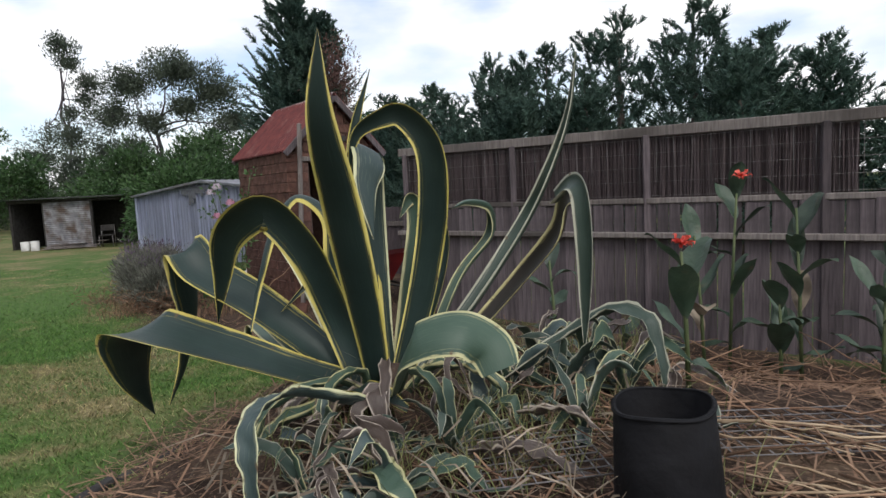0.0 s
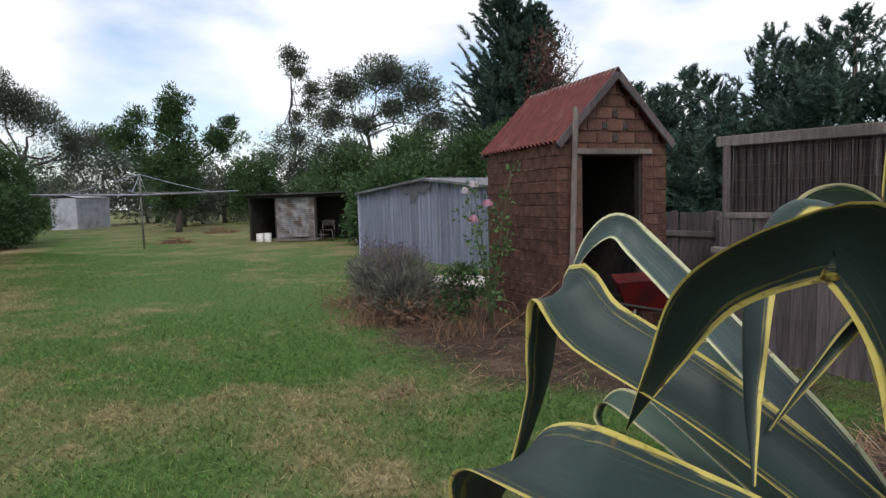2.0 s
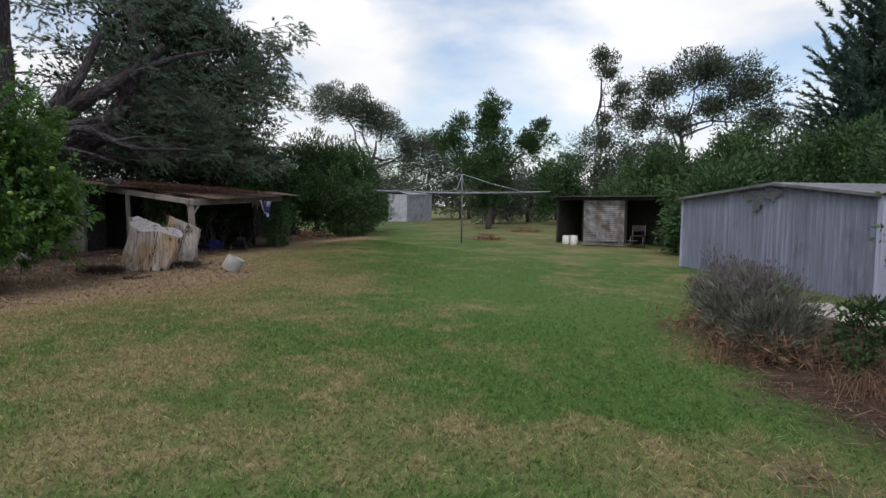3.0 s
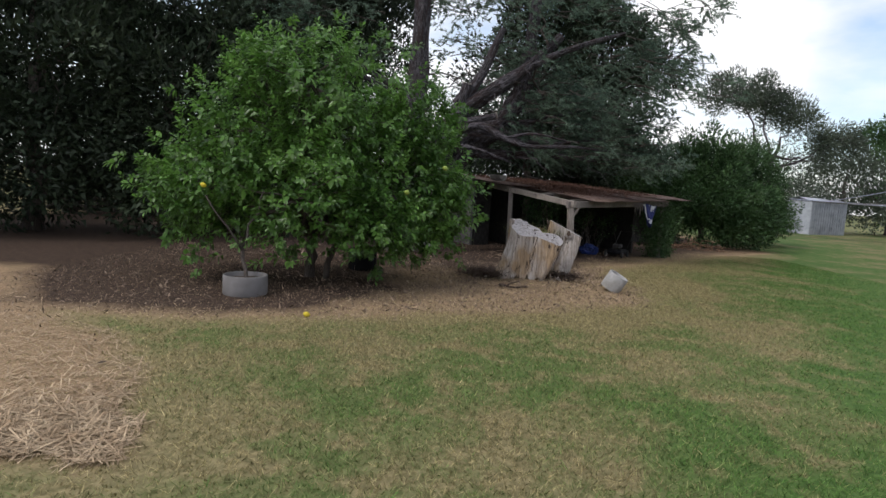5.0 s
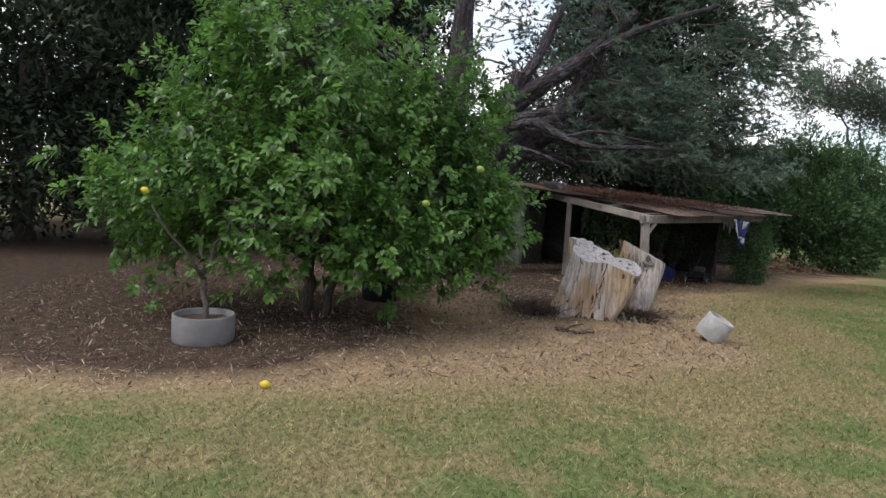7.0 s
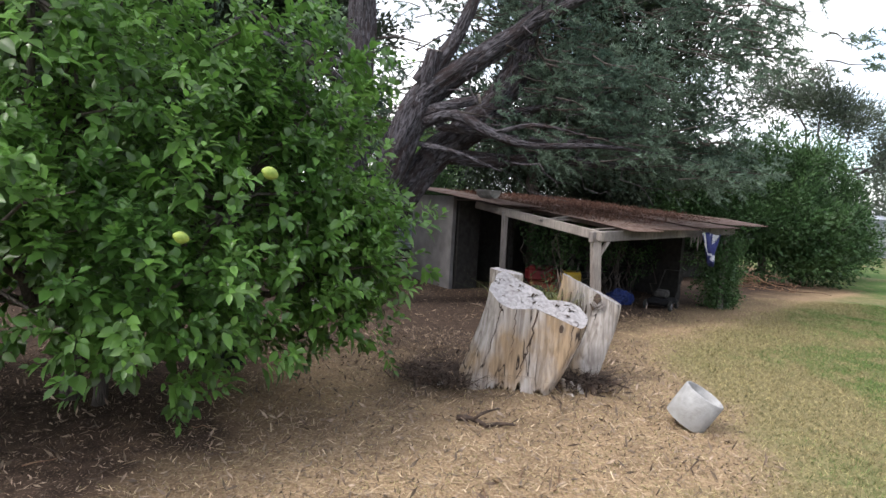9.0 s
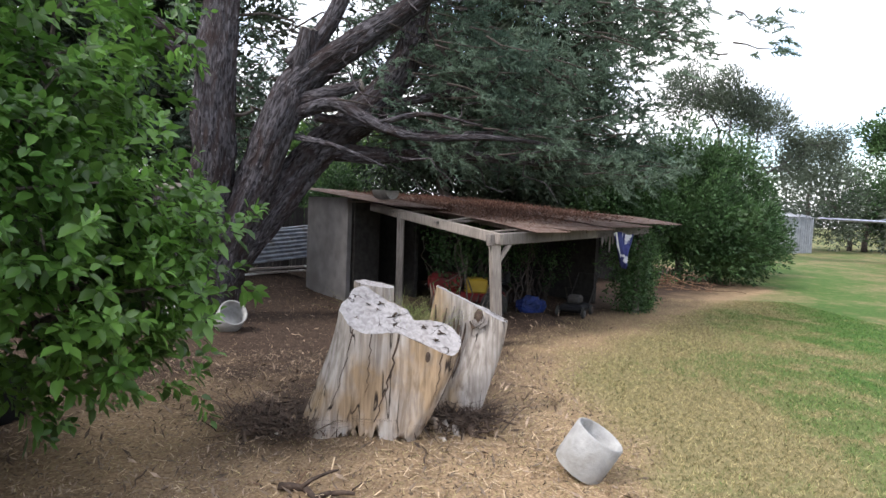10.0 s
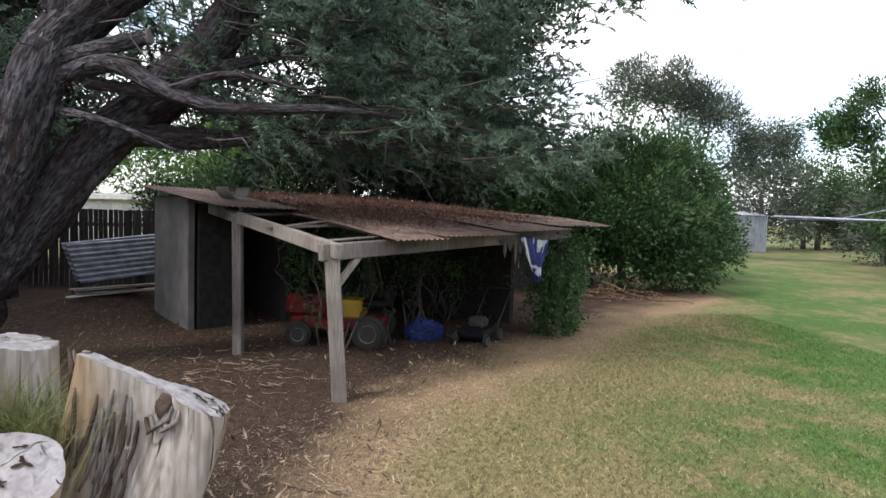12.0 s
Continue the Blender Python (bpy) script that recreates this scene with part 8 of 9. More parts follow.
# ---- garden bed: cannas, wire panel, edging ----
def big_leaf(name, foot, tip, width, sagz, material, parent, face=(0, 0, 1), label=""):
    a, b = Vector(foot), Vector(tip)
    m = (a + b) / 2 + Vector((0, 0, sagz))
    V, F = [], []
    C = spline([a, m, b], 12)
    nv = Vector(face)
    for i in range(12):
        d = Vector(C[min(i + 1, 11)] - C[max(i - 1, 0)]).normalized()
        nn = (nv - d * nv.dot(d)).normalized(); s = d.cross(nn)
        t = i / 11
        w = width * (math.sin(math.pi * min(1, t * 0.93 + 0.03)) ** 0.8)
        for u in (-1, -0.5, 0, 0.5, 1):
            p = Vector(C[i]) + s * (u * w / 2) + nn * (abs(u) * w * 0.18 + 0.01 * math.sin(9 * t + u))
            V.append(p[:])
    for i in range(11):
        for j in range(4):
            F.append((i * 5 + j, i * 5 + j + 1, (i + 1) * 5 + j + 1, (i + 1) * 5 + j))
    return child(name, mesh_np(name, V, F, material, True), parent, label)


def canna(at, h, leaves, seed, flower=None, label=""):
    rng = random.Random(seed)
    z0 = land(at[0], at[1])
    c = thing("canna", label, "plant", (at[0], at[1], z0), group="cannas")
    bend = (rng.uniform(-0.08, 0.08), rng.uniform(-0.08, 0.08))
    tubes("stalk", [([(0, 0, -0.05), (bend[0] * 0.4, bend[1] * 0.4, h * 0.5), (bend[0], bend[1], h)], [0.014, 0.011, 0.007])], M["stem"], c, sides=7)
    leaves += 2
    for k in range(leaves):
        u = 0.12 + 0.83 * (k + 0.5) / leaves
        a = k * 2.4 + rng.uniform(-0.5, 0.5)
        r = rng.uniform(0.14, 0.30) * (1.15 - 0.5 * u)
        f = (bend[0] * u, bend[1] * u, h * u)
        up = rng.uniform(0.02, 0.34) if u > 0.35 else rng.uniform(-0.15, 0.2)
        big_leaf("leaf", f, (f[0] + r * math.cos(a), f[1] + r * math.sin(a), f[2] + up), rng.uniform(0.07, 0.15), rng.uniform(-0.01, 0.06), M["canna_leaf"] if rng.random() > 0.07 else M["dry_leaf"], c, face=(-0.2 * math.cos(a), -0.2 * math.sin(a), 1))
    if flower:
        for k in range(7):
            a = rng.uniform(0, 6.28); r = rng.uniform(0.02, 0.07)
            f = (bend[0] + flower[0], bend[1] + flower[1], h + flower[2])
            big_leaf("petal", f, (f[0] + r * math.cos(a), f[1] + r * math.sin(a), f[2] + rng.uniform(-0.03, 0.06)), rng.uniform(0.025, 0.045), 0.015, M["canna_red"], c, label="bright red petal")
    return c


canna((2.41, 5.62), 1.00, 5, 1, None, "green canna with upright leaves by the fence")
canna((2.62, 5.85), 1.42, 6, 2, (-0.06, -0.4, 0.0), "tall canna with a small red flower by the fence")
canna((2.98, 5.45), 1.18, 8, 3, None, "tall leafy green canna by the fence")
canna((2.06, 4.15), 0.70, 3, 4, (0.0, 0.0, 0.02), "short canna with a red flower head")
canna((3.15, 4.75), 0.62, 7, 5, None, "low spreading canna with broad leaves")
canna((3.40, 5.20), 0.90, 7, 6, (0, 0, 0.03), "leafy canna with a fading flower")
canna((2.75, 5.10), 0.55, 6, 7, None, "low canna with partly dried leaves")
canna((1.38, 5.35), 0.72, 5, 8, None, "narrow-leaved canna behind the agave")
canna((1.85, 5.55), 0.45, 5, 9, None, "low green canna near the fence foot")


def wire_panel(name, o, ux, uy, nx, ny, step, label):
    p = thing(name, label, "wire mesh")
    o, ux, uy = Vector(o), Vector(ux).normalized(), Vector(uy).normalized()
    for k in range(nx + 1):
        tubes("wire", [([o + ux * k * step, o + ux * k * step + uy * ny * step], [0.003] * 2)], M["wire"], p, sides=5)
    for k in range(ny + 1):
        tubes("wire", [([o + uy * k * step + Vector((0, 0, 0.005)), o + uy * k * step + ux * nx * step + Vector((0, 0, 0.005))], [0.003] * 2)], M["wire"], p, sides=5)


wire_panel("wire_panel", (1.20, 2.95, 0.455), (0.94, 0.34, 0.02), (-0.34, 0.94, 0.0), 9, 7, 0.055, "galvanised square wire mesh lying in the bed")
wire_panel("wire_panel", (1.95, 3.30, 0.45), (0.95, 0.25, -0.02), (-0.25, 0.95, 0.0), 12, 6, 0.07, "rusty square wire mesh under straw")

# timber edging of the bed, half buried
edge = thing("bed_edging", "half-buried dark timber edging of the garden bed", "edging")
for a, b in (((-0.93, 2.2, -0.02), (-0.88, 3.55, 0.02)), ((-0.87, 3.58, 0.0), (-0.55, 4.55, 0.06))):
    part("sleeper", beam_bm(Vector(a) + Vector((0.12, 0, 0.02)), Vector(b) + Vector((0.12, 0, 0.02)), 0.07, 0.10, bevel=0.01), M["dark"], edge)

# long straw stalks and dead stems over the bed
def bed_stalks():
    rng = np.random.default_rng(33)
    lines, pale = [], []
    for k in range(150):
        x, y = rng.uniform(1.4, 3.6), rng.uniform(2.6, 5.6)
        z = land(x, y) + rng.uniform(0.015, 0.07)
        a = rng.uniform(0, 6.28) if k % 3 else rng.normal() * 0.4 - 0.3
        L = rng.uniform(0.25, 0.8)
        e = np.array([x + L * np.cos(a), y + L * np.sin(a), z + rng.uniform(-0.05, 0.16)])
        e[2] = max(e[2], land(e[0], e[1]) + 0.01)
        lines.append(limb(rng, (x, y, z), e, 0.006, 0.003, 5, 0.06))
    for k in range(46):
        x, y = rng.uniform(1.95, 3.0), rng.uniform(2.5, 3.7)
        a = rng.normal() * 0.25 - 0.35
        L = rng.uniform(0.35, 1.0)
        z = land(x, y) + rng.uniform(0.03, 0.10)
        e = np.array([x + L * np.cos(a), y + L * np.sin(a), 0.0]); e[2] = land(e[0], e[1]) + rng.uniform(0.02, 0.1)
        pale.append(limb(rng, (x, y, z), e, rng.uniform(0.003, 0.008), 0.003, 5, 0.05))
    tubes("dry_stalks", lines, M["straw"], None, sides=4)
    ob = tubes("pale_stalks", pale, M["pale_straw"], None, sides=4)
    tagged(ob, "pale bleached stalks lying over the wire mesh", "stalks", kind="stuff")
    tagged(bpy.data.objects["dry_stalks"], "long pale dry stalks fallen over the bed", "stalks", kind="stuff")


bed_stalks()
strand_clump("bed_grass", "thin dry and green grass among the agave pups", "grass", [(random.Random(k).uniform(0.3, 2.0), random.Random(k + 50).uniform(2.9, 4.9), 0.38) for k in range(38)], 26, 0.26, M["tuft"], 5, spread=0.1, width=0.0025, kind="stuff")
strand_clump("border_grass", "rank dry grass along the hut's border", "grass", [(-3.6 + 0.9 * math.sin(k * 7.1), 8.3 + 0.8 * math.cos(k * 3.3), 0.02) for k in range(26)], 30, 0.30, M["straw"], 6, spread=0.16, width=0.003, kind="stuff")
strand_clump("weed_patch", "low green weeds in the lawn's edge", "weeds", [(-1.2 - 2.2 * random.Random(k).random(), 4.6 + 2.4 * random.Random(k + 9).random(), 0.0) for k in range(60)], 12, 0.05, M["light_leaf"], 7, spread=0.12, width=0.006, lean=0.9, kind="stuff")


# ---- by the hut: roses, lavender, shrub, barrow, bucket ----
def rose_bush():
    rng = random.Random(5)
    at = (-2.80, 8.02)
    r = thing("rose_bush", "tall thin rose bush with pink and white flowers", "rose bush", (*at, land(*at)))
    tops = [(-0.02, -0.30, 1.56), (0.02, -0.40, 1.20), (0.12, -0.25, 1.36), (-0.12, -0.28, 1.50), (0.30, -0.05, 1.70), (0.28, -0.1, 1.10)]
    lv = []
    for k, t in enumerate(tops):
        q = spline([(0, 0, 0), (t[0] * 0.3, t[1] * 0.3, t[2] * 0.45), t], 8)
        tubes("cane", [(q, list(np.linspace(0.012, 0.005, 8)))], M["stem"], r, sides=6)
        lv += [tuple(p + np.array([rng.uniform(-0.1, 0.1), rng.uniform(-0.1, 0.1), 0])) for p in q[2:]] * 2
    V, F = foliage(np.array(lv), np.full(len(lv), 0.09), 9, 0.055, 0.6, np.random.default_rng(4), up=0.1)
    child("leaves", mesh_np("leaves", V, F, M["rose_leaf"]), r)
    for k, (t, m_, lab) in enumerate(((tops[0], "rose_white", "pale pink rose"), (tops[3], "rose_white", "faded pale rose"), (tops[2], "rose_pink", "pink rose"), (tops[1], "rose_pink", "deep pink rose"))):
        bm = bmesh.new()
        for j in range(26):
            u = j / 26
            a = j * 2.4
            rad = 0.012 + 0.036 * u
            c = Vector((t[0] + rad * math.cos(a), t[1] + rad * math.sin(a), t[2] + 0.035 - 0.045 * u))
            o = Vector((math.cos(a), math.sin(a), 0.35)).normalized(); s = Vector((-math.sin(a), math.cos(a), 0)); up = Vector((0, 0, 1))
            vs = [bm.verts.new(c + s * 0.018 - up * 0.012), bm.verts.new(c + s * 0.022 + up * 0.018 + o * 0.01), bm.verts.new(c - s * 0.022 + up * 0.018 + o * 0.01), bm.verts.new(c - s * 0.018 - up * 0.012)]
            bm.faces.new(vs)
        part("flower", bm, M[m_], r, lab)


rose_bush()


def lavender(at, r, h, seed, label, flowers=True):
    rng = np.random.default_rng(seed)
    t = thing("lavender_bush", label, "shrub", (*at, land(*at)), group="lavender")
    C = ellipsoid_points((0, 0, h * 0.45), (r, r, h * 0.5), 150, rng, 0.5, 0.2)
    C = C[C[:, 2] > 0.05]
    V, F = foliage(C, np.full(len(C), 0.13), 44, 0.10, 0.10, rng, out_from=(0, 0, 0), up=0.5, jitter=0.35)
    child("leaves", mesh_np("leaves", V, F, M["lavender_leaf"]), t)
    tubes("stem", [limb(rng, (0, 0, 0), c, 0.012, 0.003, 4, 0.05) for c in C[::3]], M["dark_bark"], t, sides=4)
    if flowers:
        top = C[C[:, 2] > h * 0.55]
        V, F = foliage(top + np.array([0, 0, 0.10]), np.full(len(top), 0.12), 7, 0.055, 0.28, rng, up=1.2, jitter=0.25)
        tagged(child("flower_spike", mesh_np("flower_spike", V, F, M["lavender_flower"]), t), "dull purple flower spikes", kind="stuff")
    V, F = foliage(np.stack([rng.normal(size=160) * r * 0.7, rng.normal(size=160) * r * 0.7 - 0.1, rng.uniform(0.02, 0.2, 160)], 1), np.full(160, 0.1), 8, 0.16, 0.05, rng, up=0.1, jitter=0.9)
    tagged(child("dead_stem", mesh_np("dead_stem", V, F, M["straw"]), t), "brown dead stems at the foot", kind="stuff")


lavender((-4.45, 8.55), 0.55, 0.86, 51, "large grey-green lavender bush with dull purple spikes")
lavender((-5.15, 9.15), 0.50, 0.84, 52, "grey lavender bush beside the lawn's edge")
lavender((-4.0, 8.1), 0.36, 0.55, 53, "straggling dry lavender at the border", False)
leaf_tree("small_shrub", "small upright dark green shrub by the hut", (-3.30, 8.12), 0.35, 0.015, [(0, 0, 0.34, 0.22, 0.22, 0.32, 40), (0.05, 0.05, 0.55, 0.12, 0.12, 0.16, 14)], 0.055, 24, M["bush_leaf"], M["dark_bark"], 54, "shrub", spread=0.09, aspect=0.5)


def barrow():
    """Red steel tray on legs with a wheel, half hidden by the agave."""
    b = thing("wheelbarrow", "red steel wheelbarrow standing beside the hut's doorway", "wheelbarrow", (-1.02, 8.05, land(-1.0, 8.0)), 20)
    bm = bmesh.new()
    lo = [bm.verts.new(v) for v in ((-0.30, -0.22, 0.34), (0.28, -0.18, 0.34), (0.28, 0.18, 0.34), (-0.30, 0.22, 0.34))]
    hi = [bm.verts.new(v) for v in ((-0.42, -0.33, 0.62), (0.48, -0.27, 0.68), (0.48, 0.27, 0.68), (-0.42, 0.33, 0.62))]
    bm.faces.new(lo)
    for k in range(4):
        bm.faces.new((lo[k], lo[(k + 1) % 4], hi[(k + 1) % 4], hi[k]))
    bmesh.ops.solidify(bm, geom=bm.faces[:], thickness=0.008)
    part("tray", bm, M["red_paint"], b, "dull red painted tray")
    for s in (-1, 1):
        tubes("handle", [([(0.62, s * 0.06, 0.18), (0.1, s * 0.2, 0.33), (-0.4, s * 0.26, 0.42), (-0.85, s * 0.28, 0.52)], [0.014] * 4)], M["dark"], b, sides=7)
        tubes("leg", [([(-0.25, s * 0.22, 0.36), (-0.32, s * 0.24, 0.0)], [0.013] * 2)], M["wire"], b, sides=7)
    bm = bmesh.new()
    bmesh.ops.create_cone(bm, cap_ends=True, segments=24, radius1=0.18, radius2=0.18, depth=0.08)
    bmesh.ops.transform(bm, matrix=pose(0.62, 0, 0.18, 90, 0, 0), verts=bm.verts)
    bmesh.ops.bevel(bm, geom=[e for e in bm.edges if len(e.link_faces) == 2 and abs(e.calc_face_angle(0)) > 1], offset=0.02, segments=2, affect="EDGES")
    part("wheel", bm, M["rubber"], b)


barrow()
cylinder_ring("metal_tin", "small white metal tin on the soil by the doorway", "tin", (-1.55, 7.95, 0.0), 0.075, 0.10, 0.004, M["white_paint"])
cylinder_ring("brick_offcut_pot", "small broken terracotta pot by the post", "pot", (-1.78, 7.72, 0.0), 0.06, 0.11, 0.008, M["brick"])
slab = box_bm(1.6, 0.9, 0.05, (0, 0, 0), 0.008)
ob = part("concrete_slab", slab, M["gravel"], None)
ob.matrix_basis = pose(-4.9, 11.4, land(-4.9, 11.4) - 0.01, 0, 0, -24)
tagged(ob, "pale concrete slab on the ground before the shed", "slab")
# bare branch leaning on the hut's wall
rngb = np.random.default_rng(2)
tubes("fallen_branch", [limb(rngb, (-2.55, 7.55, 0.02), (-1.95, 7.85, 0.62), 0.012, 0.005, 7, 0.08), limb(rngb, (-2.3, 7.68, 0.28), (-2.5, 7.7, 0.55), 0.007, 0.003, 4, 0.1)], M["straw"], None, sides=5)
tagged(bpy.data.objects["fallen_branch"], "thin bare pale branch leaning by the hut", "branch")


# ---- far shed's clutter ----
for k, (dx, dy, r, h) in enumerate(((0.55, -0.3, 0.15, 0.34), (0.9, -0.25, 0.14, 0.36))):
    u = Vector((3.85, 1.1, 0)).normalized()
    cylinder_ring("bucket", "white plastic bucket in front of the open shed", "bucket", (-19.1 + u.x * dx + u.y * 0.3, 19.1 + u.y * dx - u.x * 0.3, 0.0), r, h, 0.006, M["white_paint"], group="buckets")


def far_chair():
    c = thing("garden_chair", "dark metal garden chair beside the open shed", "chair", (-15.6, 19.75, 0.0), 30)
    for x in (-0.22, 0.22):
        for y in (-0.2, 0.2):
            tubes("leg", [([(x, y, 0), (x, y, 0.42 if y < 0 else 0.82)], [0.014] * 2)], M["wire"], c, sides=6)
    part("seat", box_bm(0.46, 0.44, 0.03, (0, 0, 0.42), 0.008), M["dark"], c)
    part("backrest", box_bm(0.46, 0.03, 0.22, (0, 0.2, 0.60), 0.008), M["dark"], c)


far_chair()
for k in range(7):
    a = random.Random(k)
    b = part("loose_board", beam_bm((0, 0, 0.03 + 0.03 * k), (1.1 + a.random(), 0.1 * a.random(), 0.05 + 0.03 * k), 0.12, 0.025), M["old_wood"], None)
    b.matrix_basis = pose(-17.9 + 0.3 * a.random(), 18.95 + 0.1 * k, 0, 0, 0, 12 + 20 * a.random())
    tagged(b, "weathered loose board lying before the open shed", "board", "loose boards")


# ---- under the lean-to ----
def mower(at, rz, red):
    name = "ride_on_mower" if red else "push_mower"
    m = thing(name, "red ride-on mower with yellow box and grey-hubbed tyres" if red else "small dark push mower under the lean-to", "mower", (*at, land(*at)), rz)
    if red:
        wheels = ((0.45, -0.42, 0.24, 0.20), (0.45, 0.42, 0.24, 0.20), (-0.55, -0.38, 0.18, 0.14), (-0.55, 0.38, 0.18, 0.14))
        bm = box_bm(1.35, 0.56, 0.18, (-0.05, 0, 0.22), 0.04)
        part("chassis", bm, M["red_paint"], m, "red body")
        bm = box_bm(0.62, 0.5, 0.34, (-0.5, 0, 0.38), 0.08)
        part("bonnet", bm, M["red_paint"], m)
        part("engine_box", box_bm(0.42, 0.46, 0.26, (0.1, -0.05, 0.40), 0.03), M["yellow_paint"], m, "yellow box")
        part("seat", box_bm(0.4, 0.42, 0.09, (0.45, 0, 0.56), 0.03), M["black_plastic"], m)
        part("seat_back", box_bm(0.09, 0.42, 0.2, (0.66, 0, 0.60), 0.03), M["black_plastic"], m)
        tubes("steering_column", [([(-0.1, 0, 0.55), (0.08, 0, 0.92)], [0.018] * 2)], M["black_plastic"], m)
        ring = [(0.08 + 0.06 * math.cos(a), 0.17 * math.sin(a), 0.92 + 0.13 * math.cos(a) * 0.5) for a in np.linspace(0, 2 * math.pi, 20)]
        tubes("steering_wheel", [(ring, [0.012] * 20)], M["black_plastic"], m, sides=6)
    else:
        wheels = ((0.28, -0.24, 0.10, 0.05), (0.28, 0.24, 0.10, 0.05), (-0.28, -0.24, 0.10, 0.05), (-0.28, 0.24, 0.10, 0.05))
        part("deck", box_bm(0.62, 0.46, 0.14, (0, 0, 0.09), 0.05), M["black_plastic"], m)
        part("engine", box_bm(0.26, 0.26, 0.16, (0, 0, 0.23), 0.04), M["dark"], m)
        for s in (-1, 1):
            tubes("handle", [([(0.25, s * 0.2, 0.18), (0.95, s * 0.2, 0.72)], [0.013] * 2)], M["dark"], m, sides=6)
        tubes("handle_bar", [([(0.95, -0.2, 0.72), (0.95, 0.2, 0.72)], [0.013] * 2)], M["dark"], m, sides=6)
    for x, y, r, w in wheels:
        bm = bmesh.new()
        bmesh.ops.create_cone(bm, cap_ends=True, segments=28, radius1=r, radius2=r, depth=w)
        bmesh.ops.bevel(bm, geom=[e for e in bm.edges if len(e.link_faces) == 2 and e.calc_face_angle(0) > 1], offset=w * 0.25, segments=2, affect="EDGES")
        bmesh.ops.transform(bm, matrix=pose(x, y, r, 90, 0, 0), verts=bm.verts)
        wh = part("wheel", bm, M["rubber"], m)
        bm = bmesh.new()
        bmesh.ops.create_cone(bm, cap_ends=True, segments=20, radius1=r * 0.58, radius2=r * 0.52, depth=w - 0.02)
        bmesh.ops.inset_region(bm, faces=[f for f in bm.faces if len(f.verts) > 4], thickness=r * 0.12, depth=-0.02)
        bmesh.ops.scale(bm, vec=(1, 1, (w + 0.02) / (w - 0.02)), verts=bm.verts)
        bmesh.ops.transform(bm, matrix=pose(x, y, r, 90, 0, 0), verts=bm.verts)
        part("rim", bm, M["dull_sheet"], wh, "pale wheel hub")


def crumpled_bm(sx, sy, sz):
    """A folded cloth heap, flat below, with creases and a sagging top."""
    bm = bmesh.new()
    bmesh.ops.create_icosphere(bm, subdivisions=4, radius=1.0)
    for v in bm.verts:
        d = v.co.copy()
        k = 1 + 0.22 * noise.noise(d * 1.7) - 0.20 * abs(noise.noise(d * 4.3 + Vector((2, 5, 1)))) - 0.10 * abs(noise.noise(d * 9.7))
        v.co = Vector((d.x * sx * 0.5 * k, d.y * sy * 0.5 * k, max(0.0, (d.z * 0.62 + 0.38) * sz * k)))
    return bm


mower((-20.94, 4.91), 80, True)
mower((-21.05, 6.9), 150, False)
b = part("blue_tarpaulin", crumpled_bm(0.34, 0.62, 0.34), M["blue_paint"], None)
b.matrix_basis = pose(-21.2, 6.1, land(-21.2, 6.1), 0, 0, 20)
tagged(b, "crumpled blue tarpaulin bundle on the shed floor", "tarpaulin")
cylinder_ring("paint_bucket", "white bucket on the lean-to's floor", "bucket", (-21.6, 4.75, 0.0), 0.13, 0.32, 0.006, M["white_paint"])


def hanging_cloth():
    V, F = [], []
    n = 14
    for i in range(n + 1):
        for j in range(n + 1):
            u, v = i / n, j / n
            w = (0.80 * (1 - v) + 0.05 * v)
            f = 3.70 + (u - 0.5) * w + 0.06 * v
            V.append(lt(f, -0.12 + 0.05 * math.sin(5 * u * math.pi) * (0.4 + v), 1.60 - 0.62 * v + 0.03 * math.sin(6 * u))[:])
    for i in range(n):
        for j in range(n):
            a = i * (n + 1) + j
            F.append((a, a + 1, a + n + 2, a + n + 1))
    ob = new("hanging_cloth", mesh_np("hanging_cloth", V, F, M["cloth"], True))
    so = ob.modifiers.new("thickness", "SOLIDIFY"); so.thickness = 0.004
    # white printed bands along its two slanting hems
    for u0 in (0.10, 0.84):
        W, G = [], []
        for j in range(n + 1):
            v = j / n
            for u in (u0, u0 + 0.06):
                w = (0.80 * (1 - v) + 0.05 * v)
                W.append(lt(3.70 + (u - 0.5) * w + 0.06 * v, -0.127 + 0.05 * math.sin(5 * u * math.pi) * (0.4 + v), 1.60 - 0.62 * v + 0.03 * math.sin(6 * u))[:])
        G = [(2 * j, 2 * j + 1, 2 * j + 3, 2 * j + 2) for j in range(n)]
        band = child("band", mesh_np("band", W, G, M["white_paint"], True), ob, "white printed band")
    tagged(ob, "faded blue cloth with white pattern hanging from the roof edge", "cloth")


hanging_cloth()


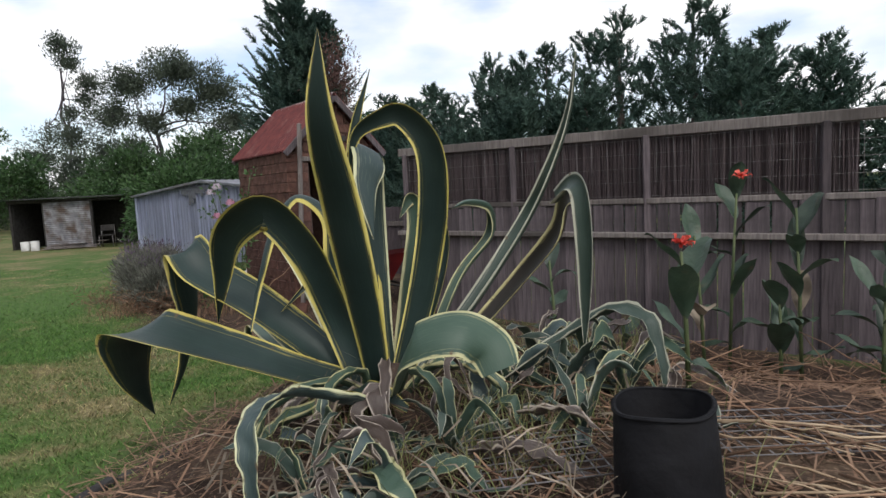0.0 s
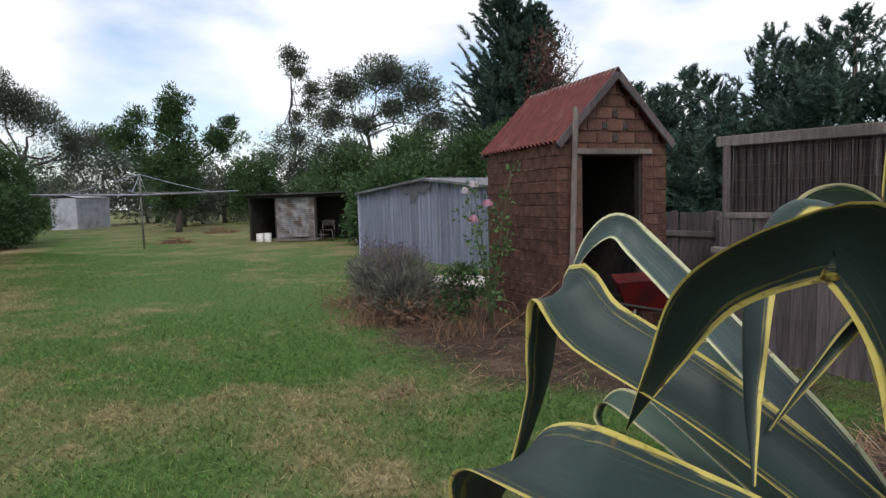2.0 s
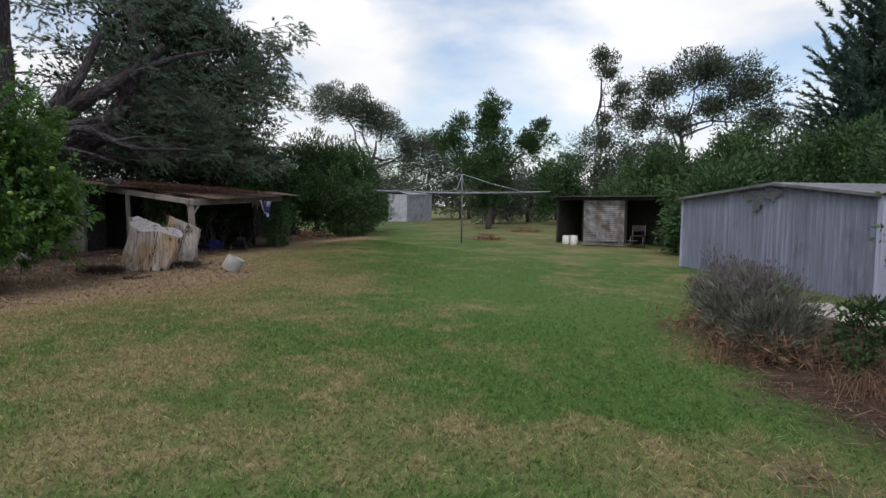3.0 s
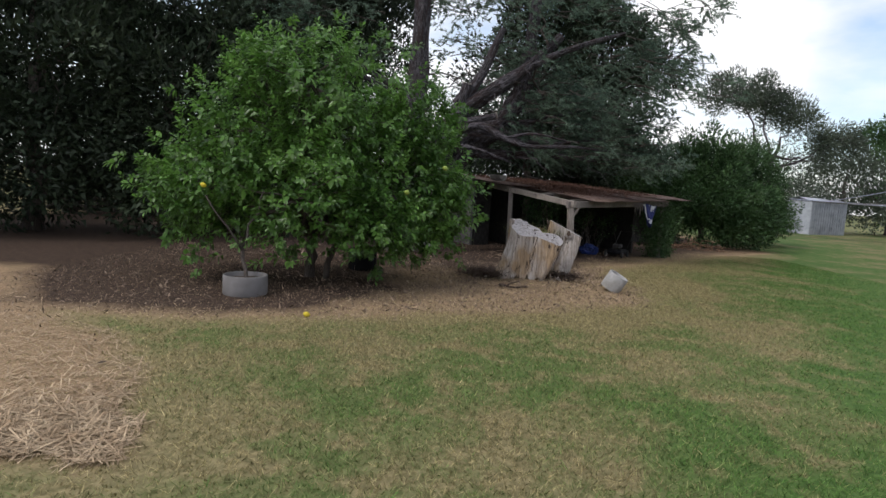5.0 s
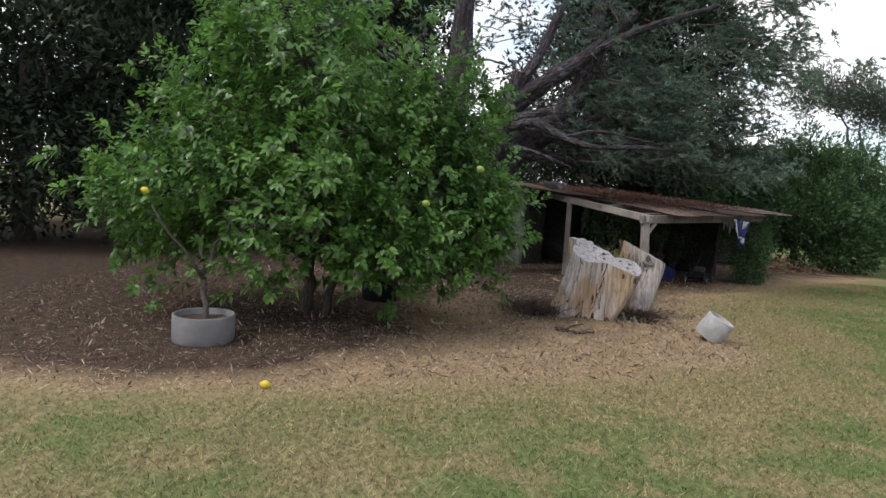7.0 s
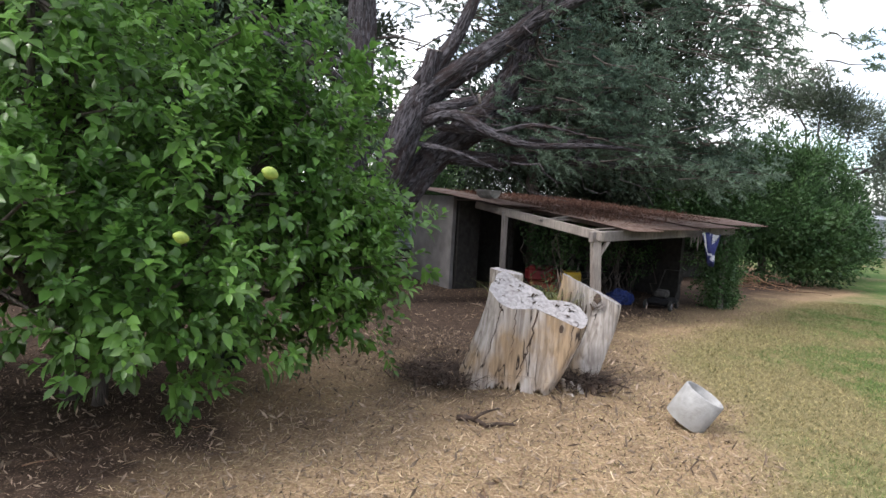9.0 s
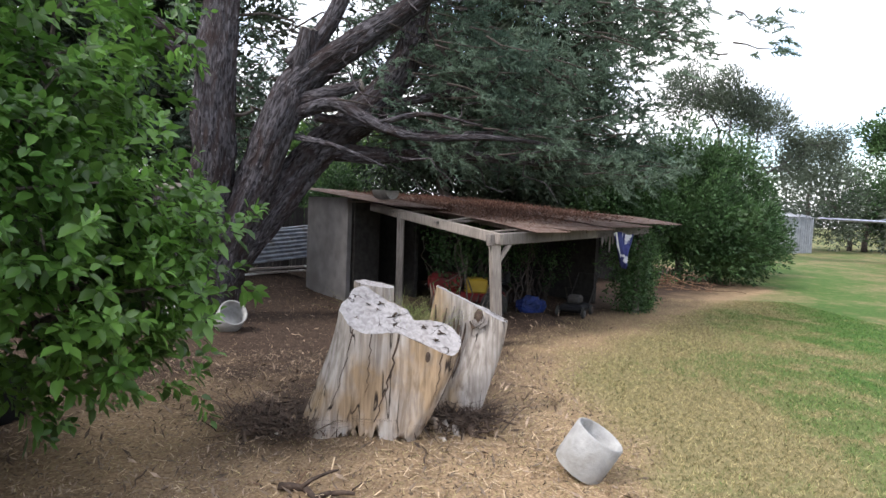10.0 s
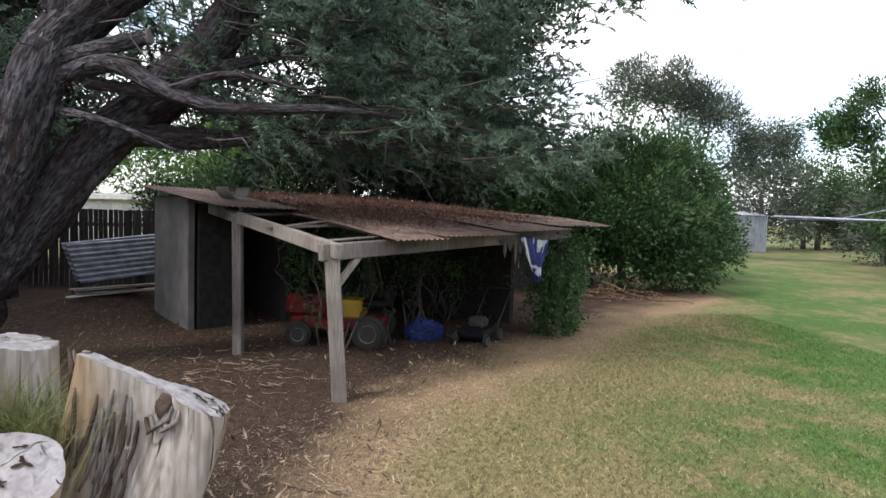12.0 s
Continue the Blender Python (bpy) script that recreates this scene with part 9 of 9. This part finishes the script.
def creeper():
    rng = np.random.default_rng(91)
    t = thing("ivy_creeper", "dense green creeper climbing the lean-to's end", "creeper", (0, 0, 0))
    C, lines = [], []
    for k in range(380):
        f, b = rng.normal() * 0.26 + 4.95, abs(rng.normal()) * 0.35 - 0.08
        C.append(lt(f, b, rng.uniform(0.05, 1.62))[:])
    for k in range(230):
        f, b = rng.uniform(0.8, 4.8), rng.uniform(1.6, 2.8)
        C.append(lt(f, b, 0.25 + 1.45 * rng.random() ** 0.6)[:])
    for k in range(40):
        f, b = rng.uniform(0.9, 4.8), rng.uniform(1.4, 2.8)
        lines.append(limb(rng, lt(f, b, 0)[:], lt(f + rng.uniform(-0.6, 0.9), b + rng.uniform(-0.3, 0.3), rng.uniform(0.8, 1.7))[:], 0.02, 0.006, 7, 0.12))
    C = np.array(C)
    tagged(tubes("stem", lines, M["dark_bark"], t, sides=5), kind="stuff")
    V, F = foliage(C, np.full(len(C), 0.15), 26, 0.065, 0.6, rng, up=0.0, droop=0.25, jitter=0.7)
    child("leaves", mesh_np("leaves", V, F, M["bush_leaf"]), t)


creeper()


def roof_litter():
    rng = np.random.default_rng(17)
    N = 13000
    f, b = rng.uniform(0.75, 5.1, N), rng.uniform(-0.15, 5.8, N)
    k = rng.random(N) < np.clip((b - 0.1) / 1.2 + 0.06, 0, 1)
    f, b = f[k], b[k]
    C = np.array([lt(a, c, roof_z(a, c) + 0.03)[:] for a, c in zip(f, b)])
    V, F = foliage(C, np.full(len(C), 0.03), 3, 0.09, 0.10, rng, up=0.1, jitter=1.0)
    V[:, 2] = np.maximum(V[:, 2], np.repeat(np.repeat(C[:, 2], 3), 4) - 0.01)
    tagged(new("roof_litter", mesh_np("roof_litter", V, F, M["needles"])), "brown fallen needles and twigs over the lean-to's roof", "leaf litter", kind="stuff")


M["needles"] = mat("fallen_needles", (0.075, 0.036, 0.026), (0.165, 0.085, 0.060), 9, island=0.45)
roof_litter()


# ---- behind the cypress: iron sheets, timber, boundary fence, neighbours ----
stack = thing("iron_sheet_stack", "leaning stack of shiny corrugated iron sheets", "iron sheets")
for k in range(2):
    o = Vector((-23.10 - 0.06 * k, 0.22 - 0.10 * k, 0.53 + 0.02 * k))
    sheet("sheet", M["silver_sheet"], stack, frame_matrix(o, (-1.2, 1.0, 0.10 + 0.03 * k), (-0.28, -0.34, 0.66)), 2.6, 0.80, n_len=2, pitch=0.105, amp=0.022)
for k in range(2):
    part("support", beam_bm(Vector((-23.55 - 0.9 * k, -0.05 + 0.75 * k, 0.0)), Vector((-23.55 - 0.9 * k, -0.05 + 0.75 * k, 0.62)), 0.14, 0.14), M["dark"], stack, "dark timber block")
for k in range(5):
    r = random.Random(70 + k)
    a = Vector((-23.0 + 0.25 * r.random(), 0.10 + 0.2 * r.random(), 0.33 + 0.032 * k))
    bd = part("timber_length", beam_bm((0, 0, 0.0), (-1.3 * r.uniform(0.7, 1.2), 1.25 * r.uniform(0.8, 1.1), 0.02 * r.random()), 0.10, 0.03), M["pale_wood"] if k % 3 else M["white_paint"], None)
    bd.matrix_basis = Matrix.Translation(a)
    tagged(bd, "pale timber length in a low pile on the soil", "timber", "timber pile")

rear = thing("boundary_fence", "dark weathered paling fence along the boundary", "fence", kind="structure")
RA, RB = Vector((-25.2, -14.0, 0)), Vector((-28.2, 11.0, 0))
for z in (0.45, 1.45):
    part("rail", beam_bm(RA + Vector((-0.05, 0, z)), RB + Vector((-0.05, 0, z)), 0.05, 0.09), M["dark_paling"], rear)
for k in range(11):
    p = RA.lerp(RB, k / 10)
    part("post", box_bm(0.11, 0.11, 1.78, (p.x - 0.1, p.y, 0), 0.006), M["dark_paling"], rear)


def house(at, rz, W, D, h, roof_h, wall, roof, label):
    b = thing("neighbour_house", label, "house", (*at, 0), rz)
    bm = box_bm(W, D, h, (0, 0, 0), 0.01)
    part("wall", bm, wall, b)
    bm = bmesh.new()
    vs = [bm.verts.new(v) for v in ((-W / 2 - 0.4, -D / 2 - 0.4, h), (W / 2 + 0.4, -D / 2 - 0.4, h), (W / 2 + 0.4, D / 2 + 0.4, h), (-W / 2 - 0.4, D / 2 + 0.4, h), (-W / 2 + 1, 0, h + roof_h), (W / 2 - 1, 0, h + roof_h))]
    for f in ((0, 1, 5, 4), (2, 3, 4, 5), (1, 2, 5), (3, 0, 4), (3, 2, 1, 0)):
        bm.faces.new([vs[k] for k in f])
    part("roof", bm, roof, b)
    part("fascia", box_bm(W + 0.84, 0.06, 0.2, (0, -D / 2 - 0.42, h - 0.1)), M["white_paint"], b)
    for x in (-W * 0.3, 0.0, W * 0.3):
        w = part("window", box_bm(1.3, 0.06, 1.1, (x, -D / 2 - 0.02, 1.0), 0.01), M["white_paint"], b)
        part("pane", box_bm(1.1, 0.05, 0.9, (x, -D / 2 - 0.04, 1.1)), M["glass"], w)


house((-46.0, -12.2), 112, 3.4, 4, 1.9, 0.25, M["white_paint"], M["concrete"], "low pale outbuilding beyond the boundary fence")
house((-47.2, -8.6), 112, 5.2, 5, 2.3, 0.25, M["white_paint"], M["concrete"], "low white neighbouring house with flat roof beyond the fence")

# heap of garden rubbish and cut branches by the bush
def brush_heap(at, r, seed, label):
    rng = np.random.default_rng(seed)
    lines = []
    for k in range(130):
        a, q = rng.uniform(0, 6.28), rng.random() ** 0.5 * r
        x, y = q * np.cos(a), q * np.sin(a)
        z = (1 - q / r) * r * 0.5 * rng.random() + 0.02
        d = rng.normal(size=3) * np.array([0.3, 0.3, 0.07])
        lines.append(limb(rng, (x, y, z), (x + d[0], y + d[1], max(0.02, z + d[2])), 0.013, 0.006, 4, 0.1))
    ob = tubes("brush_heap", lines, M["straw"], None, sides=4)
    ob.matrix_basis = Matrix.Translation((at[0], at[1], land(*at)))
    tagged(ob, label, "brush heap", kind="stuff")


brush_heap((-26.6, 11.2), 1.1, 4, "heap of dry cut branches and leaves by the bush")
brush_heap((-21.8, 17.5), 0.5, 5, "small heap of dry brush in the lawn")
brush_heap((-27.5, 24.3), 1.0, 6, "low heap of brown brush under the tree")

# twigs and fruit on the ground
rngt = np.random.default_rng(3)
tubes("dead_branch", [limb(rngt, (-13.75, 3.05, 0.05), (-13.62, 3.55, 0.07), 0.03, 0.012, 7, 0.1), limb(rngt, (-13.72, 3.2, 0.06), (-13.85, 3.42, 0.12), 0.016, 0.006, 5, 0.1)], M["rot"], None, sides=6, rough=0.2)
tagged(bpy.data.objects["dead_branch"], "dark rotten branch lying on dry grass", "branch")
for k in range(34):
    r = random.Random(300 + k)
    x, y = r.uniform(-16.5, -10.5), r.uniform(0.0, 5.0)
    if soil_at(np.array([x]), np.array([y]))[0] < 0.6:
        continue
    a = r.uniform(0, 6.28); L = r.uniform(0.12, 0.4)
    e = (x + L * math.cos(a), y + L * math.sin(a), land(x + L * math.cos(a), y + L * math.sin(a)) + 0.012)
    ob = tubes("twig", [limb(rngt, (x, y, land(x, y) + 0.012), e, 0.006, 0.003, 5, 0.1)], M["rot"] if k % 2 else M["straw"], None, sides=5)
    tagged(ob, "thin dry twig fallen on bare soil", "twig", "twigs")


def lemon_fruit(at, r, material, label):
    bm = bmesh.new()
    bmesh.ops.create_uvsphere(bm, u_segments=14, v_segments=10, radius=r)
    for v in bm.verts:
        q = v.co.z / r
        v.co.z *= 1.22
        if abs(q) > 0.85:
            v.co.z *= 1.10
    ob = part("lemon", bm, material, None, label, True)
    ob.matrix_basis = pose(*at, 70, 20, 35)
    return tagged(ob, label, "lemon", "lemons")


lemon_fruit((-10.46, 0.47, land(-10.46, 0.47) + 0.034), 0.036, M["lemon"], "ripe yellow lemon lying on the ground")
lemon_fruit((-11.9, 1.5, 1.62), 0.034, M["green_lemon"], "green lemon hanging among the leaves")
lemon_fruit((-11.75, 2.05, 2.0), 0.034, M["green_lemon"], "pale green lemon hanging among the leaves")
lemon_fruit((-11.45, -1.35, 1.55), 0.034, M["lemon"], "yellow lemon among the leaves")
cylinder_ring("large_pot", "dark glazed pot under the lemon tree's branches", "plant pot", (-14.95, 0.35, 0.0), 0.28, 0.42, 0.03, M["black_plastic"])
# dry twigs scattered before the lean-to's post
rngs = np.random.default_rng(41)
sticks = []
for k in range(90):
    x, y, a = -19.2 + rngs.normal() * 0.55, 3.75 + rngs.normal() * 0.5, rngs.normal() * 0.7 + 1.2
    q = Vector((x, y, land(x, y) + rngs.uniform(0.008, 0.04)))
    h = rngs.uniform(0.10, 0.34)
    sticks.append(limb(rngs, q, q + Vector((math.cos(a) * h, math.sin(a) * h, rngs.uniform(-0.01, 0.02))), rngs.uniform(0.004, 0.009), 0.002, 5, 0.08))
ob = tubes("fallen_twigs", sticks, M["chips"], None, sides=4)
tagged(ob, "scatter of pale dry twigs on the soil by the lean-to", "twigs", kind="stuff")

# small trunk growing out of the planter
rngp = np.random.default_rng(6)
tubes("planter_sapling", [limb(rngp, (-11.72, -0.80, 0.06), (-11.95, -0.98, 0.75), 0.035, 0.025, 6, 0.06), limb(rngp, (-11.9, -0.94, 0.6), (-12.3, -0.78, 1.5), 0.022, 0.012, 6, 0.08), limb(rngp, (-11.9, -0.94, 0.6), (-11.6, -1.38, 1.4), 0.02, 0.01, 6, 0.08)], M["dark_bark"], None, sides=7)
tagged(bpy.data.objects["planter_sapling"], "thin bare sapling rising from the round planter", "sapling")


# ---- small pieces of fences and walls ----
palings(fence, FENCE_A + FN * 0.02, FENCE_B + FN * 0.02, 1.25, M["paling"], seed=1)
low_fence = thing("low_fence", "weathered grey paling fence running behind the hut", "fence", kind="structure")
LF = [Vector((-0.52, 7.98, 0)), Vector((-0.75, 10.6, 0)), Vector((-4.2, 12.2, 0))]
for a, b in zip(LF, LF[1:]):
    part("rail", beam_bm(a + Vector((0, 0, 0.92)), b + Vector((0, 0, 0.92)), 0.05, 0.08), M["old_wood"], low_fence)
    palings(low_fence, a, b, 1.22, M["paling"], seed=5)
palings(rear, RA, RB, 1.80, M["dark_paling"], step=0.103, seed=9)
build_hut_bricks(hut)
